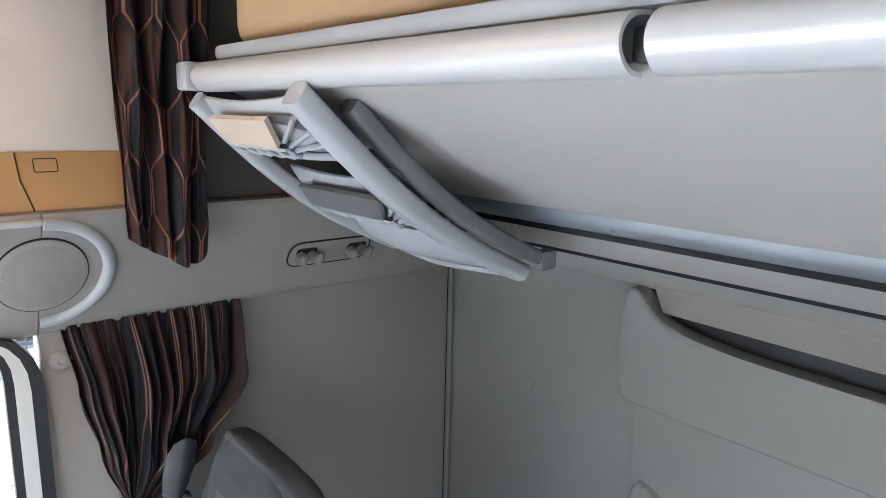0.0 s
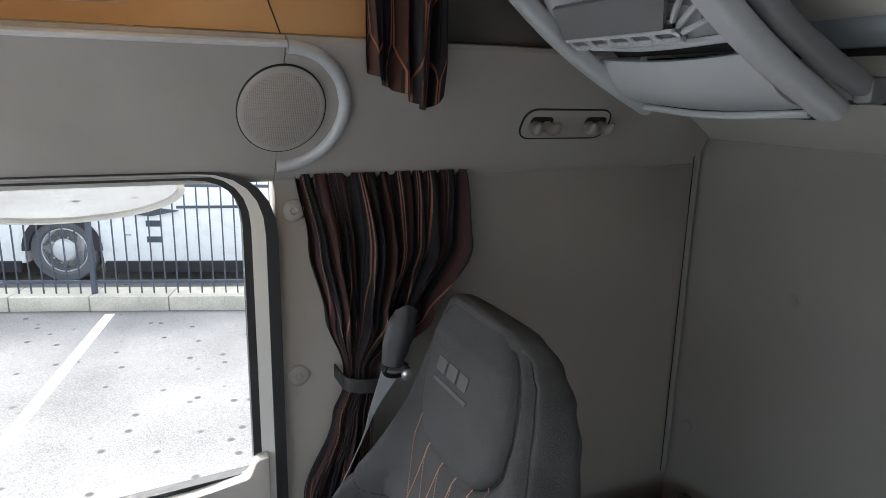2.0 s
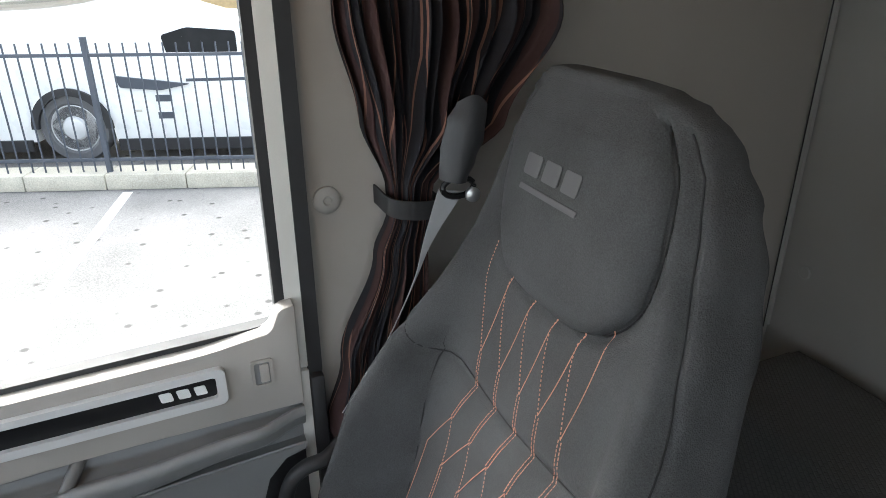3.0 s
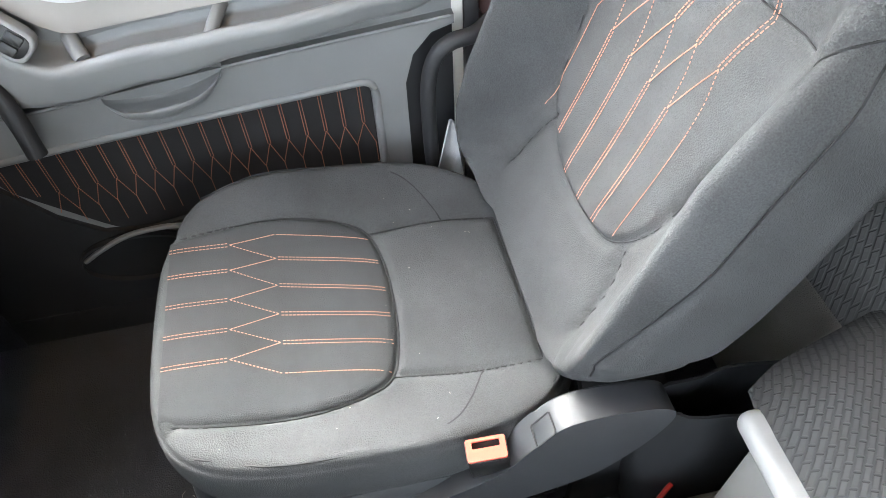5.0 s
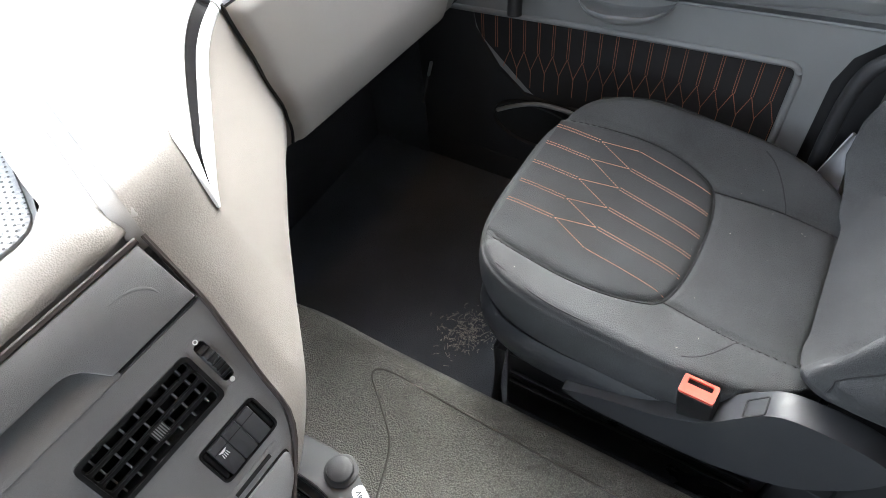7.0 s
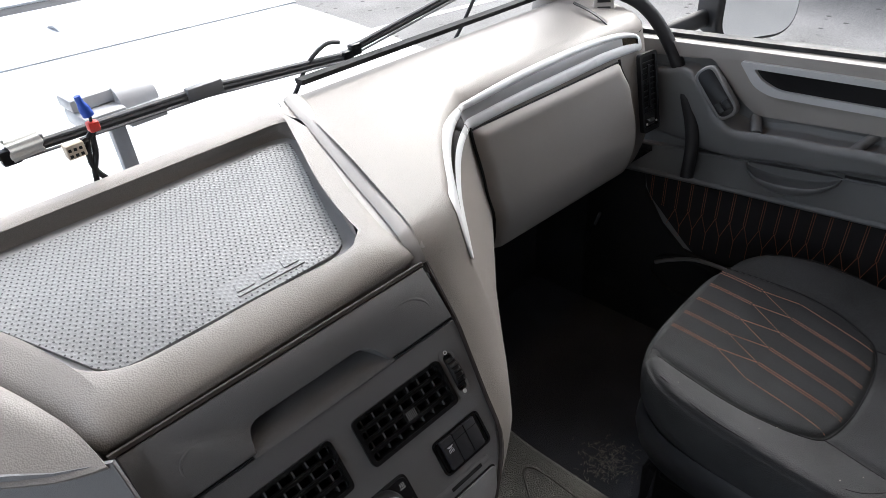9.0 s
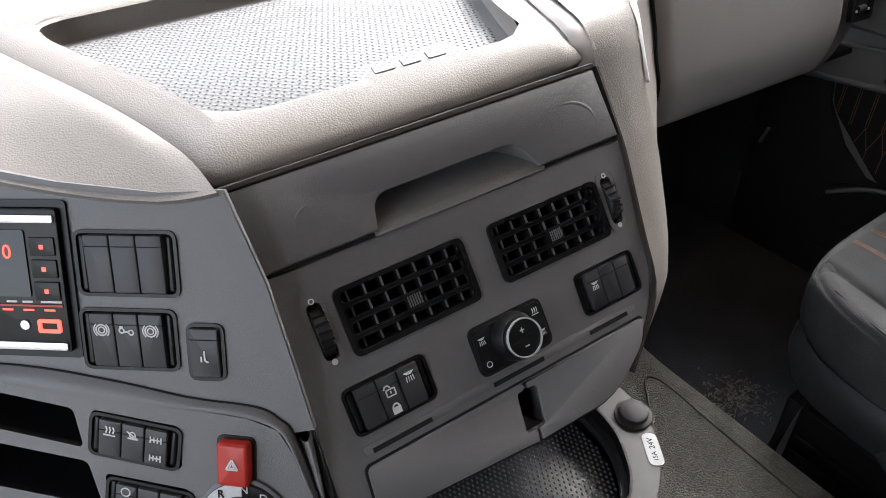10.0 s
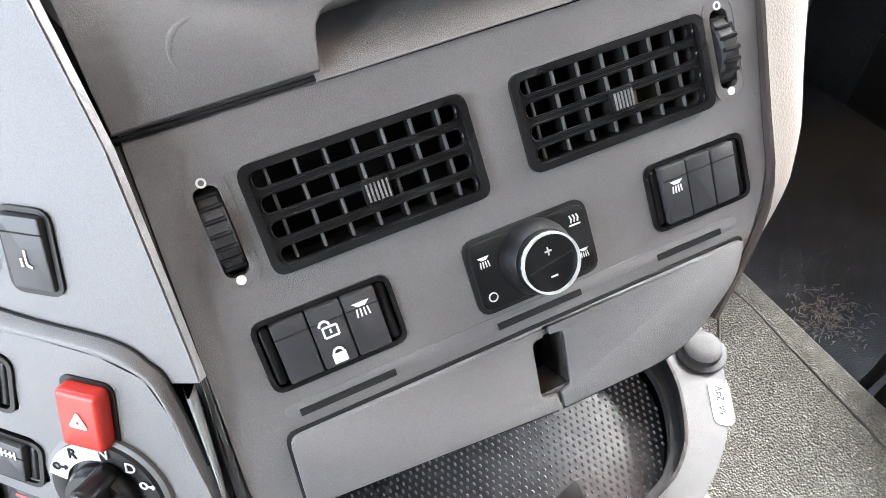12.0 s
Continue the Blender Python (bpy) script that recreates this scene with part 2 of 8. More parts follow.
def ring(outer, inner, depth, m=None, base=0.0, bm=None):
    """A frame between two polygons with the same number of corners."""
    one = bmesh.new()
    n = len(outer)
    rows = [[one.verts.new((p[0], p[1], z)) for p in poly] for poly, z in ((outer, base), (outer, base + depth), (inner, base + depth), (inner, base))]
    for k in range(4):
        a, b = rows[k], rows[(k + 1) % 4]
        for i in range(n):
            one.faces.new((a[i], a[(i + 1) % n], b[(i + 1) % n], b[i]))
    if m:
        bmesh.ops.transform(one, matrix=m, verts=one.verts)
    return merge(bm, one)


def sheet(fn, nu, nv, thick=0.0, closed_u=False, uv=False, bm=None):
    """A surface fn(u, v), u and v from 0 to 1, with a thickness if given."""
    one = bmesh.new()
    rows = [[one.verts.new(fn(i / nu, j / nv)) for i in range(nu + (0 if closed_u else 1))] for j in range(nv + 1)]
    n = len(rows[0])
    lay = one.loops.layers.uv.new("UVMap") if uv else None
    for j in range(nv):
        for i in range(n if closed_u else n - 1):
            k = (i + 1) % n
            fc = one.faces.new((rows[j][i], rows[j][k], rows[j + 1][k], rows[j + 1][i]))
            if uv:
                for lp, (a, b) in zip(fc.loops, ((i, j), (i + 1, j), (i + 1, j + 1), (i, j + 1))):
                    lp[lay].uv = (a / nu, b / nv)
    if thick:
        one.normal_update()
        rim = [(e.verts[0], e.verts[1]) for e in one.edges if e.is_boundary]
        faces, back = one.faces[:], {}
        for vt in one.verts[:]:
            back[vt] = one.verts.new(vt.co - vt.normal * thick)
        for fc in faces:
            one.faces.new([back[vt] for vt in reversed(fc.verts)])
        for a, b in rim:
            one.faces.new((a, b, back[b], back[a]))
        bmesh.ops.recalc_face_normals(one, faces=one.faces[:])
    return merge(bm, one)


def tube(points, r, sides=8, bm=None, cap=True):
    """A round bar along points; r is one radius or one for each point."""
    one = bmesh.new()
    pts = [Vector(p) for p in points]
    rows, up = [], Vector((0.13, 0.21, 0.97))
    for i, p in enumerate(pts):
        d = (pts[min(i + 1, len(pts) - 1)] - pts[max(i - 1, 0)]).normalized()
        side = d.cross(up)
        side = side.normalized() if side.length > 1e-4 else d.orthogonal().normalized()
        other = side.cross(d)
        rad = r[i] if isinstance(r, (list, tuple)) else r
        rows.append([one.verts.new(p + (side * math.cos(a) + other * math.sin(a)) * rad) for a in [2 * math.pi * k / sides for k in range(sides)]])
    for a, b in zip(rows, rows[1:]):
        for k in range(sides):
            one.faces.new((a[k], a[(k + 1) % sides], b[(k + 1) % sides], b[k]))
    if cap:
        one.faces.new(rows[0])
        one.faces.new(rows[-1])
    return merge(bm, one)


def spin(profile, m=None, n=32, bm=None):
    """A turned piece: profile of (radius, height) round the z axis."""
    one = bmesh.new()
    rows = [[one.verts.new((r * math.cos(2 * math.pi * k / n), r * math.sin(2 * math.pi * k / n), z)) for k in range(n)] for r, z in profile]
    for a, b in zip(rows, rows[1:]):
        for k in range(n):
            one.faces.new((a[k], a[(k + 1) % n], b[(k + 1) % n], b[k]))
    one.faces.new(rows[0])
    one.faces.new(rows[-1])
    if m:
        bmesh.ops.transform(one, matrix=m, verts=one.verts)
    return merge(bm, one)


def lettering(text, size, m, depth=0.0006, shear=0.0, bold=0.0):
    """Raised letters of the built-in font as a bmesh, centred on the pose m."""
    cu = bpy.data.curves.new("letters", "FONT")
    cu.body, cu.size, cu.align_x, cu.align_y, cu.extrude, cu.shear, cu.offset = text, size, "CENTER", "CENTER", depth, shear, bold
    ob = bpy.data.objects.new("letters", cu)
    me = ob.to_mesh()
    bm = bmesh.new()
    bm.from_mesh(me)
    ob.to_mesh_clear()
    bpy.data.objects.remove(ob)
    bpy.data.curves.remove(cu)
    bmesh.ops.transform(bm, matrix=m, verts=bm.verts)
    return bm


def lerp(table, x):
    """Smooth value of x in a table of (x, value), in rising order."""
    if x <= table[0][0]:
        return table[0][1]
    for (a, p), (b, q) in zip(table, table[1:]):
        if x <= b:
            t = (x - a) / (b - a)
            t = t * t * (3 - 2 * t)
            return p + (q - p) * t
    return table[-1][1]


def lin(table, x):
    if x <= table[0][0]:
        return table[0][1]
    for (a, p), (b, q) in zip(table, table[1:]):
        if x <= b:
            return p + (q - p) * (x - a) / (b - a)
    return table[-1][1]


def basis(o, u, v):
    """A pose with its x along u, y along v and its z out of the face."""
    u, v = Vector(u).normalized(), Vector(v)
    w = u.cross(v).normalized()
    v = w.cross(u)
    m = Matrix((u, v, w)).transposed().to_4x4()
    m.translation = o
    return m


# the two faces of the centre console
VENT_FACE = basis((-0.033, 0.5646, 0.7094), (0.99927, -0.03812, 0), (0.02204, 0.57785, 0.81585))
SWITCH_FACE = basis((-0.2676, 0.6026, 0.70996), (0.77189, -0.63576, 0), (0.28482, 0.3458, 0.89404))
LOWER = SWITCH_FACE @ Matrix.Translation((0.0044, 0.0036, 0.006))          # its lower part stands proud


def bezel_box(poly, depth, m, bm=None):
    """The walls and floor of a recess behind an opening, open to the front."""
    one = bmesh.new()
    top = [one.verts.new((p[0], p[1], 0.0)) for p in poly]
    low = [one.verts.new((p[0], p[1], -depth)) for p in poly]
    for i in range(len(poly)):
        j = (i + 1) % len(poly)
        one.faces.new((top[i], top[j], low[j], low[i]))
    one.faces.new(low)
    bmesh.ops.transform(one, matrix=m, verts=one.verts)
    return merge(bm, one)

# ---- the cab's shell ----
XR, XL, YR, ROOF = 1.08, -1.15, -1.0, 2.12


def shell():
    solo("floor", box((XL - 0.05, YR - 0.05, -0.05), (XR + 0.08, 1.2, 0.0)), CARPET, "black carpeted cab floor", "floor", kind="structure")
    solo("wall_rear", box((XL - 0.05, YR - 0.06, -0.05), (XR + 0.08, YR, ROOF)), WALL_PLASTIC, "grey plastic rear cab wall", "wall", kind="structure")
    solo("ceiling", box((XL - 0.05, YR - 0.06, ROOF), (XR + 0.08, 1.0, ROOF + 0.05)), ROOF_FELT, "pale beige felt cab ceiling", "ceiling", kind="structure")
    bm = box((XR, YR, 0.0), (XR + 0.06, 0.03, 1.45), 0.004)
    solo("wall_side_rear", bm, WALL_FABRIC, "grey felt side wall behind the door", "wall", kind="structure")
    bm = box((XR, YR, 1.45), (XR + 0.06, 1.0, ROOF), 0.002)
    solo("wall_side_upper", bm, ROOF_FELT, "pale felt upper side wall above the door", "wall", kind="structure")
    # the far side of the cab, unseen, its doorway left open to let light in
    bm = box((XL - 0.06, YR, 0.0), (XL, 0.0, ROOF))
    box((XL - 0.06, 0.0, 1.55), (XL, 1.12, ROOF), bm=bm)
    box((XL - 0.06, 0.95, 0.0), (XL, 1.12, 1.55), bm=bm)
    box((XL - 0.06, 0.0, 0.0), (XL, 0.95, 0.2), bm=bm)
    solo("wall_left", bm, WALL_PLASTIC, "grey driver side wall with an open doorway", "wall", kind="structure")
    # front bulkhead under the windscreen and unseen header above, lowered to block sky light
    bm = box((XL - 0.05, 1.12, -0.05), (XR + 0.08, 1.18, 0.68))
    solo("wall_front", bm, CARPET, "black carpeted front bulkhead", "wall", kind="structure")
    bm = box((XL - 0.05, 0.93, 1.62), (XR + 0.08, 1.03, ROOF))
    solo("wall_front_header", bm, ROOF_FELT, "pale felt header above the windscreen, set low to block light", "wall", kind="structure")
    for x in (XL - 0.02, XR + 0.03):
        bm = tube([(x, 1.14, 0.7), (x, 1.08, 1.1), (x, 0.96, 1.8)], 0.055, 12)
        solo("a_pillar", bm, BEIGE_SMOOTH, "beige windscreen pillar", "pillar", kind="structure")
    # unseen sill, added to stop light leaking in under the door
    solo("door_sill", box((1.04, 0.0, -0.05), (1.17, 1.0, 0.075), 0.01), RUBBER, "black rubber door sill, added against a light leak", "sill", kind="structure")
    # kick panel between door and bulkhead
    solo("wall_kick", box((1.034, 0.96, 0.0), (XR + 0.08, 1.12, 0.76), 0.004), CARPET, "black carpeted kick panel beside the footwell", "wall", kind="structure")
    # corner seam strip between side and rear wall
    bm = tube([(XR - 0.004, YR + 0.012, 0.55), (XR - 0.004, YR + 0.012, 1.4)], 0.008, 8)
    solo("corner_trim", bm, WALL_PLASTIC, "grey corner strip between side wall and rear wall", "trim", kind="structure")
    bm = tube([(XR - 0.012, YR + 0.03, 0.55), (XR - 0.012, YR + 0.03, 1.4)], 0.0015, 6)
    solo("corner_joint", bm, BLACK, "dark joint line along the wall corner", "trim", kind="structure")


shell()

# ---- seat ----
SX = 0.715          # middle of the seat


def groove(lines, depth, width):
    """How deep a sewn seam draws the cloth in, by place: a function of two coordinates."""
    seg = np.array([(*p, *q) for line in lines for p, q in zip(line, line[1:])])
    a, d = seg[:, :2], seg[:, 2:] - seg[:, :2]
    ll = np.maximum((d * d).sum(1), 1e-12)

    def fn(x, y):
        p = np.array((x, y)) - a
        t = np.clip((p * d).sum(1) / ll, 0, 1)[:, None]
        r = ((p - d * t) ** 2).sum(1).min()
        return depth * math.exp(-r / (width * width)) + 0.35 * depth * math.exp(-r / (16 * width * width))

    return fn


def catmull(pts, n):
    pts = [Vector(p) for p in pts]
    full = [2 * pts[0] - pts[1], *pts, 2 * pts[-1] - pts[-2]]
    out = []
    for i in range(1, len(full) - 2):
        a, b, c, d = full[i - 1 : i + 3]
        for k in range(n):
            t = k / n
            out.append(0.5 * ((2 * b) + (c - a) * t + (2 * a - 5 * b + 4 * c - d) * t * t + (3 * b - a - 3 * c + d) * t ** 3))
    out.append(full[-2])
    return out


def curve2(pts, n=6):
    return [(p.x, p.y) for p in catmull([(x, y, 0) for x, y in pts], n)]


def both(pts):
    """A line given from the edge to the middle of the seat, and its mirror image, as one."""
    return [(SX + x, y) for x, y in pts] + [(SX - x, y) for x, y in pts[-2::-1]]


def backrest_axis(z):
    """Middle of the backrest: its upper part sits a little nearer to the door."""
    return SX + lin([(0.8, 0.0), (1.0, 0.014), (1.15, 0.024), (1.3, 0.026)], z)


# sewn lines of the cushion (x, y) and of the backrest (x, z)
CUSHION_ARC = curve2(both([(-0.146, 0.53), (-0.155, 0.48), (-0.163, 0.40), (-0.16, 0.34), (-0.146, 0.285), (-0.124, 0.252), (-0.07, 0.237), (0, 0.233)]))
CUSHION_LINES = [CUSHION_ARC, [(SX - 0.13, 0.055), (SX, 0.052), (SX + 0.13, 0.055)]]
CUSHION_BOLSTER = []
for side_x in (-1, 1):
    CUSHION_LINES.append(curve2([(SX + side_x * 0.124, 0.252), (SX + side_x * 0.134, 0.15), (SX + side_x * 0.13, 0.055)]))
    CUSHION_BOLSTER.append(curve2([(SX + side_x * x, y) for x, y in ((0.134, 0.137), (0.18, 0.165), (0.207, 0.193), (0.222, 0.24), (0.229, 0.32), (0.226, 0.403), (0.2, 0.485))]))
BACK_ARC = curve2(both([(-0.19, 0.805), (-0.166, 0.72), (-0.15, 0.65), (-0.135, 0.575), (-0.10, 0.528), (-0.05, 0.514), (0, 0.511)])[:-4] + [(SX + x, z) for x, z in ((0.152, 0.565), (0.165, 0.64), (0.172, 0.72), (0.177, 0.805), (0.177, 0.84))])
BACK_CROSS = [(SX + 0.19 * k / 8, 0.798 + 0.007 * abs(k) / 8) for k in range(-8, 9)]
HEAD_ARC = curve2(both([(-0.112, 1.168), (-0.139, 1.12), (-0.146, 1.05), (-0.136, 0.995), (-0.1, 0.955), (-0.05, 0.94), (0, 0.937)]))
BACK_SIDE = []
for side_x in (-1, 1):
    BACK_SIDE.append(curve2([(SX + side_x * x, z) for x, z in ((0.19, 0.805), (0.208, 0.832), (0.225, 0.85))]))
    BACK_SIDE.append(curve2([(SX + side_x * x, z) for x, z in ((0.135, 1.165), (0.162, 1.119), (0.19, 1.0), (0.206, 0.93), (0.225, 0.85), (0.24, 0.78), (0.243, 0.68), (0.238, 0.56), (0.225, 0.46))]))
    BACK_SIDE.append(curve2([(SX + side_x * x, z) for x, z in ((0.118, 0.545), (0.14, 0.5), (0.15, 0.44))]))
HEAD_ARC = [(x + backrest_axis(z) - SX, z) for x, z in HEAD_ARC]
BACK_SIDE = [[(x + backrest_axis(z) - SX, z) for x, z in line] for line in BACK_SIDE]
DRAWN_CUSHION = groove(CUSHION_LINES, 0.0075, 0.0055)
DRAWN_BACK = groove([BACK_ARC, HEAD_ARC, *BACK_SIDE], 0.0085, 0.0055)
DRAWN_CROSS = groove([BACK_CROSS], 0.0065, 0.0065)


def cushion_top(x, y):
    """Height of the seat cushion's upper side."""
    a = abs(x - SX) / 0.235
    z = 0.372 + 0.1 * (y - 0.235)
    z += (0.12 if x > SX else 0.055) * max(0, a - 0.5) ** 1.3
    z -= 0.8 * max(0, y - 0.505) ** 1.7
    return z + 0.002 - DRAWN_CUSHION(x, y)


def backrest_half(z):
    return lerp([(0.395, 0.15), (0.41, 0.19), (0.43, 0.218), (0.46, 0.238), (0.5, 0.25), (0.78, 0.243), (0.95, 0.214), (1.04, 0.201), (1.1, 0.185), (1.14, 0.167), (1.165, 0.15), (1.183, 0.128), (1.194, 0.104), (1.2, 0.075)], z)


def backrest_mid(z):
    table = [(0.3, 0.12), (0.40, 0.06), (0.5, 0.0), (0.6, -0.045), (0.79, -0.108), (0.93, -0.168), (1.1, -0.2), (1.3, -0.24)]
    return sum(lin(table, z + 0.02 * k) for k in range(-3, 4)) / 7 + 0.062 - backrest_depth(z)


def bolster(a, z):
    k = lin([(0.395, 0.1), (0.42, 0.38), (0.45, 0.65), (0.5, 0.88), (0.57, 1.0), (0.72, 1.0), (0.81, 0.78), (0.9, 0.47), (0.98, 0.22), (1.06, 0.08), (1.15, 0.0)], z)
    return (0.105 + 0.025 * max(0, a) - 0.024 * max(0, -a)) * k * math.exp(-((abs(a) - 0.9) / 0.15) ** 2)


def backrest_depth(z):
    return 0.07 * lerp([(0.395, 0.3), (0.42, 0.75), (0.46, 0.95), (0.55, 1), (0.95, 0.96), (1.04, 0.9), (1.1, 0.8), (1.15, 0.65), (1.18, 0.48), (1.193, 0.33), (1.2, 0.2)], z)


def sewn_in(x, z):
    return DRAWN_BACK(x, z) + DRAWN_CROSS(x, z)


def backrest_front(x, z, off=0.0):
    """A point on the backrest's front."""
    a = max(-0.98, min(0.98, (x - backrest_axis(z)) / backrest_half(z)))
    b = (1 - abs(a) ** 3.5) ** (1 / 3.5)
    return Vector((x, backrest_mid(z) - 0.062 + backrest_depth(z) * b + bolster(a, z) + off - sewn_in(x, z), z))


def on_cushion(x, y, off=0.0):
    return Vector((x, y, cushion_top(x, y) + off))


def dashes(points, r, step=0.0055, gap=0.35):
    """A sewn line: short stitches that follow the points."""
    bm, pts = None, [Vector(p) for p in points]
    length = sum((b - a).length for a, b in zip(pts, pts[1:]))
    n = max(int(length / step), 2)
    for k in range(n):
        a, b = along(pts, (k + gap / 2) / n), along(pts, (k + 1 - gap / 2) / n)
        bm = tube([a, b], r, 4, bm)
    return bm


def along(pts, t):
    """A point at the share t of a polyline's length."""
    seg = [(b - a).length for a, b in zip(pts, pts[1:])]
    d = t * sum(seg)
    for k, s in enumerate(seg):
        if d <= s or k == len(seg) - 1:
            return pts[k].lerp(pts[k + 1], min(d / max(s, 1e-9), 1))
        d -= s
    return pts[-1]


SLATE = material("slate seat plastic", (0.029, 0.030, 0.034), 0.45, grain=1600, bump=0.25)


def passenger_seat():
    seat = thing("passenger_seat", (SX, 0.2, 0.0), "dark grey fabric truck seat with copper stitching, on a black box", "seat")

    def body(u, v):
        ang = u * 2 * math.pi
        c, s = math.cos(ang), math.sin(ang)
        k = (abs(c) ** 3.6 + abs(s) ** 3.6) ** (-1 / 3.6)
        ox, oy = c * k, s * k
        cx, cy, hx, hy = SX, 0.276, 0.242, 0.278
        if oy < 0:
            hx *= 1 - 0.12 * oy * oy
        if v < 0.12:
            t = v / 0.12
            r, dz = 0.95 + 0.05 * t, -0.13 + 0.05 * t
        elif v < 0.36:
            t = (v - 0.12) / 0.24
            r = 1.0 + 0.015 * math.sin(t * math.pi * 0.6) - 0.09 * t ** 3
            dz = -0.08 + 0.08 * math.sin(t * math.pi / 2)
            dz += 0.0 if abs(ox) < 0.5 else -0.003 * math.exp(-((t - 0.72) / 0.06) ** 2)
        else:
            t = (v - 0.36) / 0.64
            r, dz = 0.922 * (1 - t), 0
        q = min(r, 0.922)
        return Vector((cx + ox * hx * r, cy + oy * hy * r, cushion_top(cx + ox * hx * q, cy + oy * hy * q) + dz))

    cushion = part("cushion", sheet(body, 200, 110, closed_u=True), SEAT, seat, "dark grey fabric seat cushion", angle=80)

    def back(u, v):
        z = 0.395 + 0.805 * v
        ang = u * 2 * math.pi
        c, s = math.cos(ang), math.sin(ang)
        k = (abs(c) ** 3.5 + abs(s) ** 3.5) ** (-1 / 3.5)
        a, b = c * k, s * k
        x = backrest_axis(z) + a * backrest_half(z)
        y = backrest_mid(z) - 0.062 + backrest_depth(z) * b
        if b > 0:
            y += bolster(a, z) * min(1, b * 3) - sewn_in(x, z) * min(1, b * 3)
        return Vector((x, y, z))

    n = 240
    bm = sheet(back, n, 150, closed_u=True)
    bm.verts.ensure_lookup_table()
    bm.faces.new([bm.verts[i] for i in range(n)])
    bm.faces.new([bm.verts[len(bm.verts) - n + i] for i in range(n)])
    backrest = part("backrest", bm, SEAT, seat, "dark grey fabric backrest with side bolsters", angle=80)

    half = [(0.2345, 0.035), (0.238, 0.07), (0.252, 0.12), (0.285, 0.143), (0.34, 0.157), (0.40, 0.160), (0.48, 0.152), (0.532, 0.143)]

    def panel(u, v):
        y = 0.2345 + 0.2975 * v
        x = SX + lin(half, y) * (2 * u - 1)
        e = min(1, (1 - abs(2 * u - 1)) * 14, v * 16)
        return on_cushion(x, y, 0.0006 + 0.0012 * e)

    part("insert", sheet(panel, 60, 60, thick=0.002), SEAT_INSERT, cushion, "charcoal cushion insert", angle=70)
    part("insert_seam", tube([on_cushion(x, y, 0.0005) for x, y in CUSHION_ARC], 0.0017, 6), SEAT_SEAM, cushion)
    part("rear_seam", tube([on_cushion(x, y, 0.0) for x, y in CUSHION_LINES[1]], 0.001, 6), SEAT_SEAM, cushion)
    for line in CUSHION_LINES[2:]:
        part("panel_seam", tube([on_cushion(x, y, 0.0004) for x, y in line], 0.0013, 6), SEAT_SEAM, cushion)
    for line in CUSHION_BOLSTER:
        part("bolster_seam", tube([on_cushion(x, y, -0.0035 if 0.2 < y else -0.0005) for x, y in line], 0.0012, 6), SEAT_SEAM, cushion)

    def sewn(pts2, put, parent, gap=0.2):
        pts = [put(*p) for p in catmull([(x, y, 0) for x, y in pts2], 4) for p in [(p.x, p.y)]]
        part("stitch_line", dashes(pts, 0.0007, 0.005, gap), THREAD, parent)

    def twin(pts2, put, parent):
        for off in (-0.0026, 0.0026):
            sewn([(x + off, y) for x, y in pts2], put, parent, 0.3)

    # copper lines: five pairs at the front of the cushion fork and meet again behind
    put = lambda x, y: on_cushion(x, y, 0.0024)
    front = [0.839, 0.792, 0.740, 0.691, 0.645]
    meet = [0.848, 0.804, 0.7546, 0.706, 0.660, 0.614]
    rear = [0.8235, 0.7776, 0.727, 0.683, 0.640, 0.5966]
    for k, x in enumerate(front):
        twin([(x, 0.452), (x, 0.5), (x, 0.533)], put, cushion)
        sewn([(x, 0.45), ((x + meet[k]) / 2, 0.418), (meet[k], 0.386)], put, cushion, 0.12)
        sewn([(x, 0.45), ((x + meet[k + 1]) / 2, 0.418), (meet[k + 1], 0.386)], put, cushion, 0.45)
    for k, (x, xr) in enumerate(zip(meet, rear)):
        yr = 0.241 + 0.012 * abs((k - 2.5) / 2.5) ** 3
        (sewn if k in (0, 5) else twin)([(x, 0.384), ((x + xr) / 2, 0.31), (xr, yr)], put, cushion)

    # backrest seams and lines
    put = lambda x, z: backrest_front(x, z, 0.0006)
    part("insert_seam", tube([put(*p) for p in BACK_ARC], 0.0013, 6), SEAT_SEAM, backrest)
    part("cross_seam", tube([put(*p) for p in BACK_CROSS], 0.0011, 6), SEAT_SEAM, backrest)
    for line in BACK_SIDE:
        part("bolster_seam", tube([put(*p) for p in line], 0.0012, 6), SEAT_SEAM, backrest)
    for sx in (-1, 1):
        side = [Vector((backrest_axis(z) + sx * (backrest_half(z) - 0.004), backrest_mid(z) - 0.05, z)) for z in [0.45 + 0.05 * k for k in range(14)]]
        part("side_seam", tube(side, 0.001, 6), SEAT_SEAM, backrest)
    foot = [0.865, 0.804, 0.7495, 0.70, 0.6563, 0.615]
    fork = [0.8605, 0.805, 0.75, 0.70, 0.654, 0.611]
    join = [0.819, 0.762, 0.7135, 0.666, 0.6226]
    cross = [0.80, 0.7476, 0.697, 0.6545, 0.609]
    crown = [0.863, 0.809, 0.753, 0.704, 0.654, 0.616]
    for k, (xb, xs) in enumerate(zip(foot, fork)):
        zb = 0.519 + 0.02 * abs((k - 2.5) / 2.5) ** 3
        (sewn if k in (0, 5) else twin)([(xb, zb), ((xb + xs) / 2, 0.6), (xs, 0.68)], put, backrest)
        if k < 5:
            sewn([(xs, 0.68), ((xs + join[k]) / 2 , 0.714), (join[k], 0.744)], put, backrest, 0.12)
        if k:
            sewn([(xs, 0.68), ((xs + join[k - 1]) / 2 - 0.003, 0.714), (join[k - 1], 0.744)], put, backrest, 0.45)
